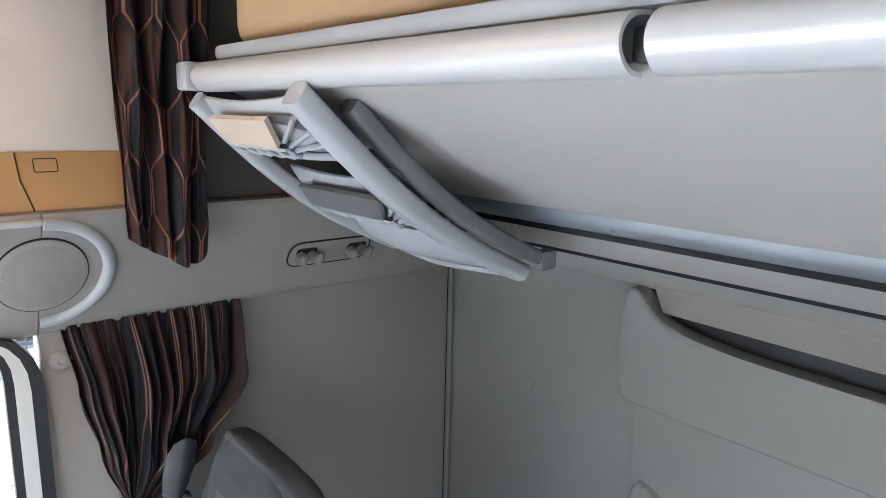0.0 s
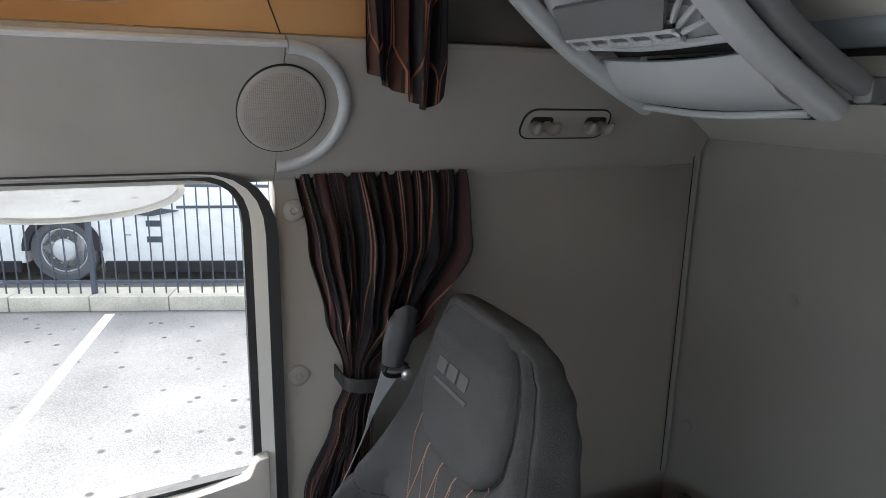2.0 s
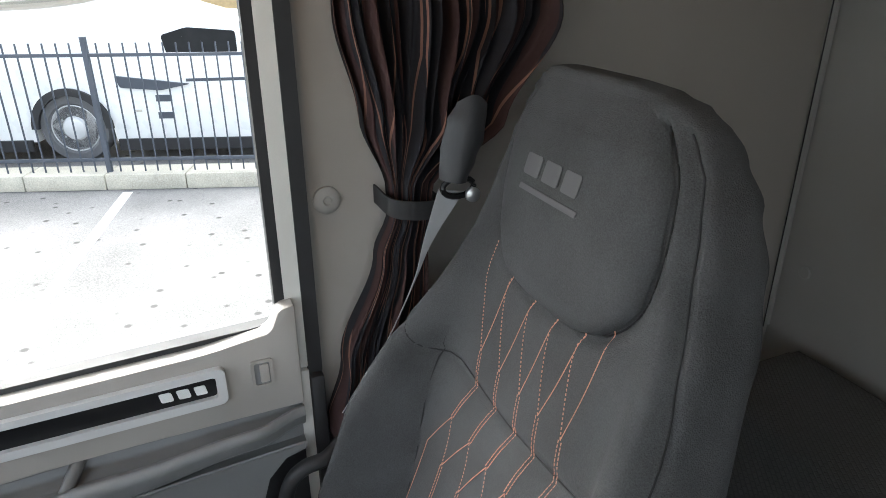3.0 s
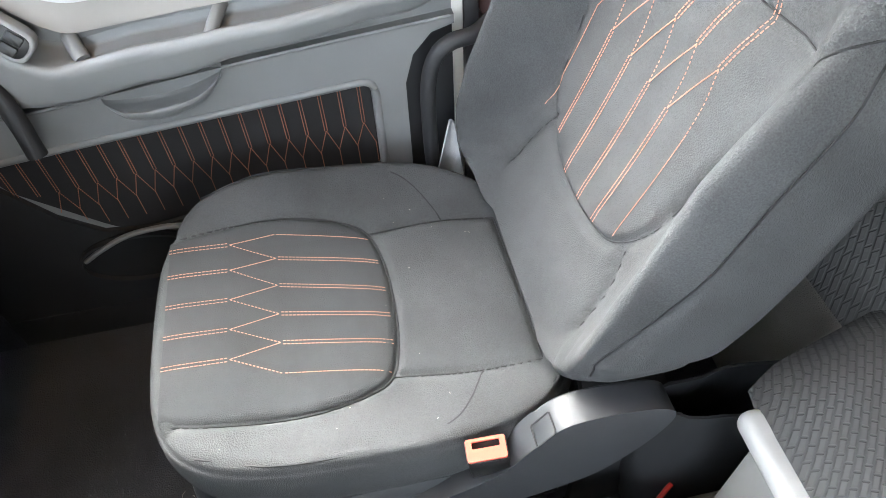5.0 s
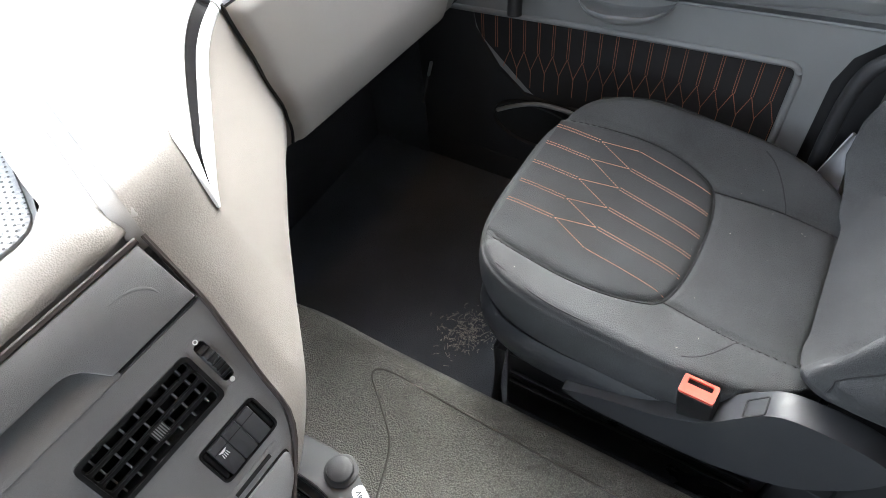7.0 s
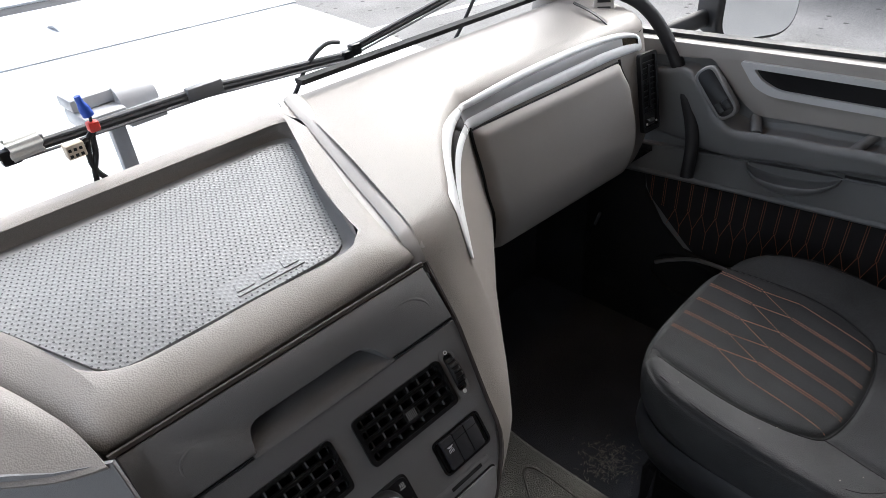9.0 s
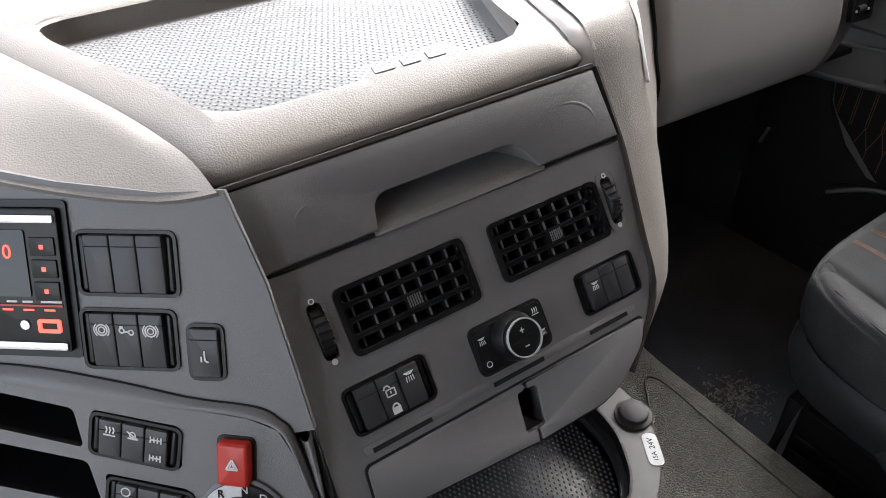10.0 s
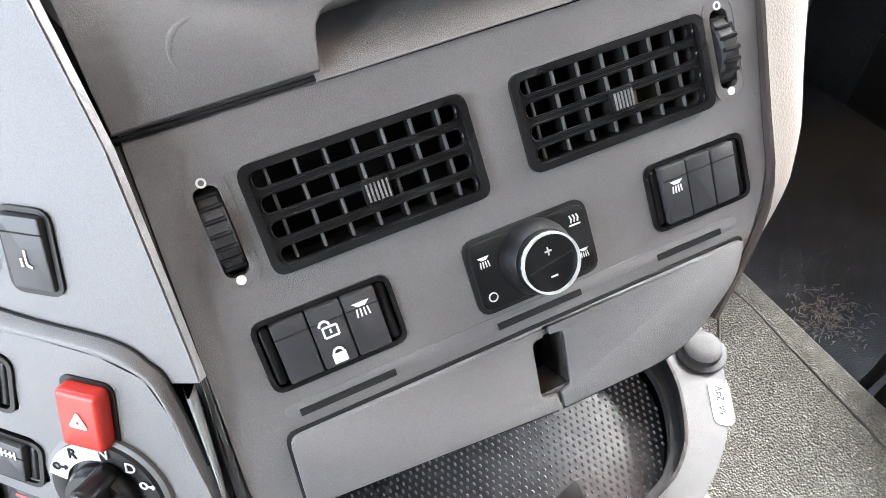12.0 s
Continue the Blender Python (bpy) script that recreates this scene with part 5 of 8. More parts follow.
switch_block(VENT_FACE, (-0.145, -0.104, -0.0745, -0.067), 3, [(1, 0.62, "unlock"), (1, 0.22, "lock"), (2, 0.72, "lamp")], "charcoal switch block with lock pictograms")
switch_block(VENT_FACE, (0.081, -0.104, 0.147, -0.066), 3, [(0, 0.62, "lamp")], "charcoal switch block with a lamp pictogram")
switch_block(SWITCH_FACE, (-0.065, 0.031, 0.009, 0.077), 3, [], "charcoal switch block with blank rockers")
switch_block(SWITCH_FACE, (-0.067, -0.024, 0.004, 0.0205), 3, [(0, 0.68, "wheel"), (1, 0.66, "tools"), (2, 0.68, "wheel")], "charcoal switch block with brake pictograms")
switch_block(SWITCH_FACE, (0.012, -0.030, 0.038, 0.011), 1, [(0, 0.45, "plug")], "single charcoal rocker switch", ends=False)
TILT = LOWER @ Matrix.Rotation(radians(-9.5), 4, "Z")
switch_block(TILT @ Matrix.Translation((-0.0365, -0.0805, 0)) @ Matrix.Translation((0.0135, -0.006, 0)), (-0.0345, -0.0165, 0.0345, 0.0165), 3, [(0, 0.7, "heat"), (1, 0.7, "strike"), (2, 0.7, "axle"), (2, 0.25, "axle")], "charcoal switch block with axle pictograms")
switch_block(TILT @ Matrix.Translation((-0.030, -0.129, 0)) @ Matrix.Translation((0.0215, -0.005, 0)), (-0.0335, -0.0145, 0.0335, 0.0145), 3, [(0, 0.75, "ring"), (0, 0.3, "wheel"), (2, 0.7, "axle")], "charcoal switch block with level pictograms")


def hazard_switch():
    t = thing("hazard_switch", LOWER @ Vector((0.04, -0.111, 0)), "red hazard light switch with a white triangle", "switch")
    m = LOWER @ Matrix.Translation((0.0395, -0.093, 0)) @ Matrix.Rotation(radians(-3), 4, "Z")
    part("bezel", ring(rrect(-0.0145, -0.0195, 0.0145, 0.0195, 0.006), rrect(-0.012, -0.017, 0.012, 0.017, 0.004), 0.002, m, base=-0.001), BLACK, t)
    b = part("button", slab(rrect(-0.0118, -0.0168, 0.0118, 0.0168, 0.0035), 0.016, m, 0.003, 3, base=-0.007), RED, t, "glossy red push button")
    part("triangle", marks("triangle", 0.0085, m @ Matrix.Translation((0, 0.001, 0.0092))), SYMBOL, b)


hazard_switch()


def gear_selector():
    c = LOWER @ Matrix.Translation((0.0425, -0.1415, 0))
    t = thing("gear_selector", c.translation, "black rotary gear selector on a dark dial", "rotary switch")
    part("dial", spin([(0.0335, -0.002), (0.0335, 0.002), (0.0315, 0.0045), (0.024, 0.0045), (0.022, 0.003)], c, 48), RUBBER, t, "dark selector dial")
    part("rim", spin([(0.0355, -0.001), (0.0355, 0.0022), (0.034, 0.003)], c, 48), GREY_PLASTIC, t)
    k = part("knob", spin([(0.0195, 0.002), (0.0195, 0.008), (0.018, 0.012), (0.012, 0.013)], c @ Matrix.Rotation(radians(0), 4, "Z"), 40), BLACK, t)
    grip = c @ Matrix.Rotation(radians(-14), 4, "Z")
    part("grip", slab(round_poly([(-0.0065, -0.021), (0.0065, -0.021), (0.0065, 0.021), (-0.0065, 0.021)], 0.005), 0.022, grip, 0.003, 3, base=0.004), BLACK, k, "black finger grip")
    part("pointer", box((-0.0014, 0.006, 0.0258), (0.0014, 0.0205, 0.0264), m=grip), SYMBOL, k)
    arc = [radians(88 + 78 * k / 12) for k in range(13)]
    part("pale_sector", slab([(0.0325 * math.cos(a), 0.0325 * math.sin(a)) for a in arc] + [(0.0225 * math.cos(a), 0.0225 * math.sin(a)) for a in arc[::-1]], 0.0006, c, base=0.0044), SYMBOL, t, "white sector of the dial")
    for text, ang in (("R", 122), ("N", 84), ("D", 52)):
        p = c @ Matrix.Translation((0.028 * math.cos(radians(ang)), 0.028 * math.sin(radians(ang)), 0.0046))
        part("letter", lettering(text, 0.0085, p @ Matrix.Translation((0, 0, 0.0008)), 0.0003), SEAM if text == "R" else SYMBOL, t)
    for ang in (150, 28):
        p = c @ Matrix.Translation((0.028 * math.cos(radians(ang)), 0.028 * math.sin(radians(ang)), 0.0046))
        part("pictogram", marks("drive", 0.0085, p @ Matrix.Translation((0, 0, 0.0008))), SEAM if ang > 90 else SYMBOL, t)


gear_selector()


def lamp_dial():
    m = VENT_FACE
    t = thing("light_dial", m @ Vector((0.004, -0.106, 0)), "black interior light dial with a silver ring", "rotary switch")
    part("plate", slab(rrect(-0.031, -0.1075, 0.0385, -0.0695, 0.006), 0.005, m, 0.0012, base=-0.001), BLACK, t, "black dial plate")
    part("plate_joint", ring(rrect(-0.0335, -0.11, 0.041, -0.067, 0.008), rrect(-0.0305, -0.107, 0.038, -0.07, 0.006), 0.0014, m), SEAM, t)
    c = m @ Matrix.Translation((0.0045, -0.0875, 0.004))
    part("base", spin([(0.0208, 0.0), (0.0206, 0.004), (0.0192, 0.0085), (0.0168, 0.0125)], c, 48), BLACK, t)
    k = part("knob", spin([(0.0164, 0.008), (0.0164, 0.0178), (0.0145, 0.0185)], c, 48), BLACK, t)
    part("ring", ring([(0.0164 * math.cos(a), 0.0164 * math.sin(a)) for a in [i * math.pi / 24 for i in range(48)]], [(0.0153 * math.cos(a), 0.0153 * math.sin(a)) for a in [i * math.pi / 24 for i in range(48)]], 0.003, c, base=0.017), RAIL, k, "silver knob ring")
    part("split", box((-0.0135, -0.0004, 0.0183), (0.0135, 0.0003, 0.0188), m=c @ Matrix.Rotation(radians(8), 4, "Z")), SEAM, k)
    for a, b in (((-0.0025, 0.0068), (0.0025, 0.0078)), ((-0.0005, 0.0048), (0.0005, 0.0098)), ((-0.0025, -0.0085), (0.0025, -0.0075))):
        part("sign", box((a[0] * 0.8, a[1] * 0.9, 0.0184), (b[0] * 0.8, b[1] * 0.9, 0.0189), m=c), SYMBOL, k)
    for x, y, kind, s in ((-0.024, -0.0795, "lamp", 0.007), (-0.0245, -0.1, "ring", 0.006), (0.031, -0.0765, "heat", 0.007), (0.0325, -0.096, "lamp", 0.006)):
        part("pictogram", marks(kind, s, m @ Matrix.Translation((x, y, 0.0042))), SYMBOL, t)


lamp_dial()


def radio_unit():
    m = SWITCH_FACE
    t = thing("radio", m @ Vector((-0.16, -0.014, 0)), "black radio with red lit display and silver strips", "radio")
    part("body", slab(rrect(-0.252, -0.011, -0.073, 0.093, 0.003), 0.012, m, 0.001, base=-0.006), BLACK, t)
    part("bezel", ring(rrect(-0.257, -0.0165, -0.068, 0.0985, 0.004), rrect(-0.252, -0.011, -0.073, 0.0935, 0.003), 0.0025, m, base=-0.0005), BLACK, t)
    for y in (0.083, -0.0095):
        part("silver_strip", slab(rrect(-0.25, y, -0.0745, y + 0.006, 0.002), 0.002, m, 0.0008, base=0.006), CHROME, t)
    part("screen", slab(rrect(-0.235, 0.03, -0.098, 0.078, 0.002), 0.001, m, base=0.0062), SCREEN, t, "dark glossy display")
    for x in (-0.132, -0.122, -0.112):
        part("digit", lettering("0" if x > -0.13 else "1", 0.014, m @ Matrix.Translation((x, 0.062, 0.0074)), 0.0002), RED_LIT, t)
    for y in (0.066, 0.050, 0.034):
        k = part("button", slab(rrect(-0.095, y - 0.006, -0.076, y + 0.007, 0.001), 0.0014, m, 0.0005, base=0.006), BLACK, t)
        part("pictogram", slab(rect(-0.087, y - 0.0012, -0.084, y + 0.0018), 0.0003, m, base=0.0075), RED_LIT, k)
    for x in (-0.118, -0.106, -0.092, -0.084):
        part("caption", slab(rect(x, 0.0255, x + 0.008, 0.027), 0.0003, m, base=0.0062), SYMBOL, t, "plain white caption bar")
    for x in (-0.122, -0.106, -0.09):
        part("caption", slab(rect(x, 0.0195, x + 0.008, 0.0208), 0.0003, m, base=0.0062), RED_LIT, t, "plain red caption bar")
    part("divider", slab(rect(-0.25, 0.0228, -0.0755, 0.0242), 0.0008, m, base=0.006), RED, t)
    part("socket", spin([(0.0035, 0.006), (0.0035, 0.0072)], m @ Matrix.Translation((-0.106, 0.009, 0)), 16), SILVER, t)
    u = part("usb_port", ring(rrect(-0.096, 0.0035, -0.0785, 0.0135, 0.002), rrect(-0.0935, 0.006, -0.081, 0.011, 0.001), 0.0014, m, base=0.006), RED_LIT, t, "red lit port surround")
    part("knob", spin([(0.016, 0.006), (0.0155, 0.016), (0.0135, 0.017)], m @ Matrix.Translation((-0.205, 0.008, 0)), 32), BLACK, t)


SCREEN = material("dark display glass", (0.01, 0.008, 0.008), 0.12, vary=0.02)
RED_LIT = glow("red lit print", (0.9, 0.06, 0.04), 0.6)
radio_unit()


KEY_GREY = material("pale grey key", (0.22, 0.22, 0.225), 0.5, grain=1500)


def climate_panel():
    m = SWITCH_FACE @ Matrix.Translation((-0.0495, -0.1665, 0.004)) @ Matrix.Rotation(radians(-10.5), 4, "Z") @ Matrix.Rotation(radians(-14), 4, "X")
    t = thing("climate_panel", m.translation, "charcoal climate panel with grey keys and a dial", "control panel")
    part("plate", slab(rrect(-0.063, -0.0165, 0.062, 0.0165, 0.003), 0.008, m, 0.0015, base=-0.008), BLACK, t)
    for row, y in enumerate((-0.011, 0.0, 0.011)):
        for x0, x1 in ((-0.061, -0.042), (-0.041, -0.024), (0.024, 0.041), (0.042, 0.06)):
            mat = KEY_GREY if row == 1 and abs(x0 + x1) < 0.07 else SWITCH_GREY
            k = part("key", slab(rrect(x0, y - 0.005, x1, y + 0.005, 0.001), 0.0022, m, 0.0008), mat, t)
            if mat is SWITCH_GREY:
                part("caption", slab(rect((x0 + x1) / 2 - 0.004, y - 0.0008, (x0 + x1) / 2 + 0.003, y + 0.0008), 0.0002, m, base=0.0023), RED if row == 2 and abs(x0 + x1) < 0.07 else SYMBOL, k, "plain caption bar")
    k = part("dial", spin([(0.0185, 0.0), (0.0185, 0.012), (0.0165, 0.015)], m @ Matrix.Translation((0, -0.003, 0)), 40), BLACK, t)
    c = m @ Matrix.Translation((0, -0.003, 0))
    part("ring", ring([(0.0168 * math.cos(a), 0.0168 * math.sin(a)) for a in [i * math.pi / 20 for i in range(40)]], [(0.0158 * math.cos(a), 0.0158 * math.sin(a)) for a in [i * math.pi / 20 for i in range(40)]], 0.0018, c, base=0.0138), KEY_GREY, k)
    part("caption", slab(rect(-0.003, -0.002, 0.003, 0.003), 0.0003, c, base=0.0151), SYMBOL, k)


climate_panel()


def driver_cover(u, v):
    """Beige cover over the switch face: from the console's seam round towards the wheel."""
    t = min(1, v / 0.3)
    near = along(COVER_EDGE, u)
    seam, far = along(COVER_SEAM, v), Vector((-0.338 - 0.79 * u, 1.11))
    side = seam - COVER_SEAM[0]
    flat = Vector((near.x, near.y))
    p = flat.lerp(far, v).lerp(flat + side, (1 - u) ** 3)
    lift = math.sin(t * math.pi / 2)
    z = near.z + (0.826 - near.z) * lift + 0.006 * math.sin(v * math.pi)
    return Vector((p.x, p.y, z - 0.012 * max(0, 1 - u * 40) * lift))


COVER_EDGE = [SWITCH_FACE @ Vector((x, y, 0.003)) for x, y in ((0.0425, 0.1045), (0.0355, 0.1025), (0.018, 0.0995), (0.0, 0.098), (-0.035, 0.0995), (-0.075, 0.1045), (-0.1154, 0.1115), (-0.2, 0.13), (-0.42, 0.19), (-0.9, 0.35))]
COVER_SEAM = [Vector(p) for p in ((-0.2085, 0.611), (-0.2095, 0.644), (-0.2125, 0.668), (-0.225, 0.717), (-0.247, 0.7945), (-0.279, 0.8995), (-0.338, 1.11))]
part("driver_side_cover", sheet(driver_cover, 70, 40, thick=-0.004), BEIGE, dash, "grained beige dashboard top on the driver side", angle=70)

# ---- engine tunnel and lower tray ----


# darker brown than the mat, for the groove line
GROOVE = material("dark mat groove", (0.05, 0.045, 0.04), 0.8)


def tunnel():
    prof = [(0.455, 0.0), (0.445, 0.08), (0.43, 0.15), (0.412, 0.182), (0.385, 0.194), (0.34, 0.197), (0.0, 0.2), (-0.36, 0.197), (-0.42, 0.18), (-0.46, 0.12), (-0.48, 0.0)]
    pts = catmull([(x, 0, z) for x, z in prof], 5)

    def fn(u, v):
        p = along(pts, u)
        y = -0.25 + 1.38 * v
        k = max(0, min(1, (y - 0.66) / 0.22))
        return Vector((p.x - 0.07 * k * k, y, p.z * (1 + 0.55 * k * k * (3 - 2 * k))))

    t = thing("engine_tunnel", (0, 0.4, 0), "taupe grained rubber cover of the engine tunnel", "floor cover", kind="structure")
    part("cover", sheet(fn, 50, 44, thick=-0.01), TUNNEL, t, angle=70)
    g = catmull([(0.35, -0.2, 0.197), (0.357, 0.1, 0.197), (0.362, 0.35, 0.197), (0.368, 0.52, 0.196), (0.372, 0.60, 0.195), (0.366, 0.632, 0.197), (0.348, 0.634, 0.199), (0.31, 0.59, 0.2), (0.262, 0.542, 0.2), (0.18, 0.512, 0.2)], 6)
    part("groove", tube(g, 0.0018, 6), GROOVE, t, "dark moulded groove")


tunnel()


TRAY_GREY = material("pale tray plastic", (0.05, 0.051, 0.054), 0.45, grain=1400, bump=0.15)


def lower_tray():
    t = thing("console_tray", (-0.04, 0.5, 0.2), "pale grey console tray with a dimpled black mat", "tray")
    outer = round_poly([(-0.262, 0.60), (-0.268, 0.49), (-0.2, 0.385), (0.02, 0.385), (0.115, 0.43), (0.17, 0.50), (0.165, 0.60)], [0.01, 0.04, 0.06, 0.08, 0.06, 0.04, 0.01], 6)
    inner = round_poly([(-0.212, 0.60), (-0.213, 0.525), (-0.17, 0.418), (-0.005, 0.412), (0.08, 0.434), (0.12, 0.50), (0.125, 0.60)], [0.01, 0.02, 0.05, 0.04, 0.04, 0.03, 0.01], 6)
    wall = [(p[0] * 0.985 - 0.001, 0.5 + (p[1] - 0.5) * 0.97) for p in inner]
    part("rim", ring(outer, inner, 0.06, base=0.338), TRAY_GREY, t, "pale grey tray rim", angle=50)
    part("liner", ring(inner, wall, 0.052, base=0.35), BLACK, t, "black tray liner")
    deep = [(-0.04 + (p[0] + 0.04) * 0.925, 0.5 + (p[1] - 0.5) * 0.9) for p in inner]
    part("inner_lip", ring(wall, deep, 0.012, base=0.372), RUBBER, t)
    part("floor_plate", slab(wall, 0.006, base=0.345), BLACK, t)
    part("tray_mat", slab(deep, 0.006, bevel=0.001, base=0.351), MAT_BLACK, t, "dimpled black rubber mat")
    part("mat_mark", slab(round_poly([(-0.06, 0.445), (0.0, 0.46), (0.003, 0.476), (-0.058, 0.462)], 0.004), 0.001, base=0.357), BLACK, t)
    for x, y in ((0.15, 0.507), (-0.236, 0.517)):
        c = Matrix.Translation((x, y, 0.398))
        k = part("socket_ring", spin([(0.0215, 0.0), (0.0215, 0.003), (0.0185, 0.004)], c, 32), RUBBER, t)
        part("socket_cap", spin([(0.0165, 0.0), (0.0168, 0.006), (0.016, 0.0095), (0.013, 0.0112), (0.006, 0.0118)], c, 32), RUBBER, k, "round black socket cap")
    c = Matrix.Translation((0.133, 0.462, 0.3985)) @ Matrix.Rotation(radians(58), 4, "Z")
    tag = part("sticker", slab(rrect(-0.021, -0.0085, 0.021, 0.0085, 0.0085), 0.0006, c), LADDER_GREY, t, "pale grey oval sticker")
    part("lettering", lettering("24V", 0.009, c @ Matrix.Translation((0.0075, 0, 0.0007)), 0.0002), SEAM, tag)
    part("lettering", lettering("15A", 0.0075, c @ Matrix.Translation((-0.0095, 0, 0.0007)), 0.0002), SEAM, tag)
    # body down to the tunnel
    body = [(-0.04 + (p[0] + 0.04) * 0.97, 0.5 + (p[1] - 0.5) * 0.97) for p in outer]
    part("body", ring(body, [(-0.04 + (p[0] + 0.04) * 0.9, 0.5 + (p[1] - 0.5) * 0.9) for p in outer], 0.148, base=0.192), TRAY_GREY, t)
    return t, deep


def dimple_caps(edge):
    """Small nubs of the tray mat, paler than it to stand in for their glints."""
    bm = bmesh.new()
    for i in range(54):
        for j in range(30):
            x, y = -0.205 + 0.0062 * i + (0.0031 if j % 2 else 0), 0.42 + 0.0058 * j
            inside = False
            for (ax, ay), (bx, by) in zip(edge, edge[1:] + edge[:1]):
                if (ay > y) != (by > y) and x < ax + (bx - ax) * (y - ay) / (by - ay):
                    inside = not inside
            if not inside:
                continue
            if -0.062 < x < 0.004 and 0.446 + (x + 0.06) * 0.25 < y < 0.462 + (x + 0.06) * 0.25:
                continue
            c = bm.verts.new((x, y, 0.3596))
            ring_v = [bm.verts.new((x + 0.0013 * math.cos(k * math.pi / 3), y + 0.0021 * math.sin(k * math.pi / 3), 0.357)) for k in range(6)]
            for k in range(6):
                bm.faces.new((ring_v[k], ring_v[(k + 1) % 6], c))
    return bm


MAT_BLACK = material("black mat rubber", (0.03, 0.03, 0.033), 0.3, grain=900, bump=0.2)
# paler than the mat: the nubs' glints are put into the colour
MAT_NUB = material("pale mat nub", (0.1, 0.1, 0.105), 0.3, grain=900)
tray, mat_edge = lower_tray()
part("dimple_field", dimple_caps(mat_edge), MAT_NUB, tray)["kind"] = "stuff"


DRAWER_GREY = material("pale grey drawer plastic", (0.2, 0.2, 0.198), 0.45, grain=1300, bump=0.12)


def lower_drawer():
    t = thing("tunnel_drawer", (-0.08, 0.34, 0.2), "pale grey drawer front with a grip below the tray", "drawer")
    prof = catmull([(0, 0.40, 0.375), (0, 0.385, 0.392), (0, 0.355, 0.388), (0, 0.325, 0.365), (0, 0.312, 0.31), (0, 0.31, 0.2)], 5)
    part("front", sheet(lambda u, v: Vector((-0.3 + 0.375 * u, 0, 0)) + along(prof, v) + Vector((0, 0.03 * max(0, 2 * u - 1) ** 3, 0)), 24, 20, thick=-0.008), DRAWER_GREY, t, angle=60)
    part("grip", slab(rrect(-0.22, 0.345, 0.02, 0.378, 0.008), 0.006, Matrix.Translation((0, 0, 0.3885)) @ Matrix.Rotation(radians(4), 4, "X"), 0.003), DRAWER_GREY, t)
    part("grip_joint", tube(catmull([(0.02, 0.385, 0.393), (0.032, 0.37, 0.394), (0.035, 0.34, 0.382)], 5), 0.003, 6), SEAM, t)


lower_drawer()


def floor_litter():
    bm = bmesh.new()
    rnd = random.Random(4)
    for _ in range(300):
        x, y = rnd.gauss(0.60, 0.032), rnd.gauss(0.60, 0.026)
        a, ln = rnd.uniform(0, math.pi), rnd.uniform(0.003, 0.013)
        p = Vector((x, y, 0.003 + rnd.uniform(0, 0.006)))
        d = Vector((math.cos(a), math.sin(a), rnd.uniform(-0.1, 0.15))) * ln
        bm = tube([p - d / 2, p + Vector((rnd.uniform(-0.002, 0.002), rnd.uniform(-0.002, 0.002), 0.002)), p + d / 2], 0.00035, 3, bm)
    solo("floor_litter", bm, LITTER, "loose pale fibres lying on the carpet", "litter", kind="stuff")
    bm = None
    for _ in range(26):
        x, y = rnd.uniform(0.5, 0.9), rnd.uniform(0.1, 0.5)
        p = on_cushion(x, y, 0.0006)
        bm = tube([p, p + Vector((rnd.uniform(-0.003, 0.003), rnd.uniform(-0.003, 0.003), 0.0004))], 0.0003, 3, bm)
    solo("seat_lint", bm, LITTER, "tiny pale lint specks on the seat cushion", "lint", kind="stuff")


LITTER = material("pale fibre", (0.5, 0.46, 0.4), 0.9)
floor_litter()
bm = tube([(1.0, 0.9, 0.32), (1.02, 0.95, 0.18)], 0.004, 6)
solo("footwell_strip", bm, SILVER, "thin metal strip in the dark footwell", "trim", kind="structure")

# ---- door ----
SIDE = basis((1.05, 0, 0), (0, 1, 0), (0, 0, 1))         # x along the cab, y up, z to the outside


def inward(x):
    return SIDE @ Matrix.Translation((0, 0, x - 1.05)) @ Matrix.Scale(-1, 4, (0, 0, 1))


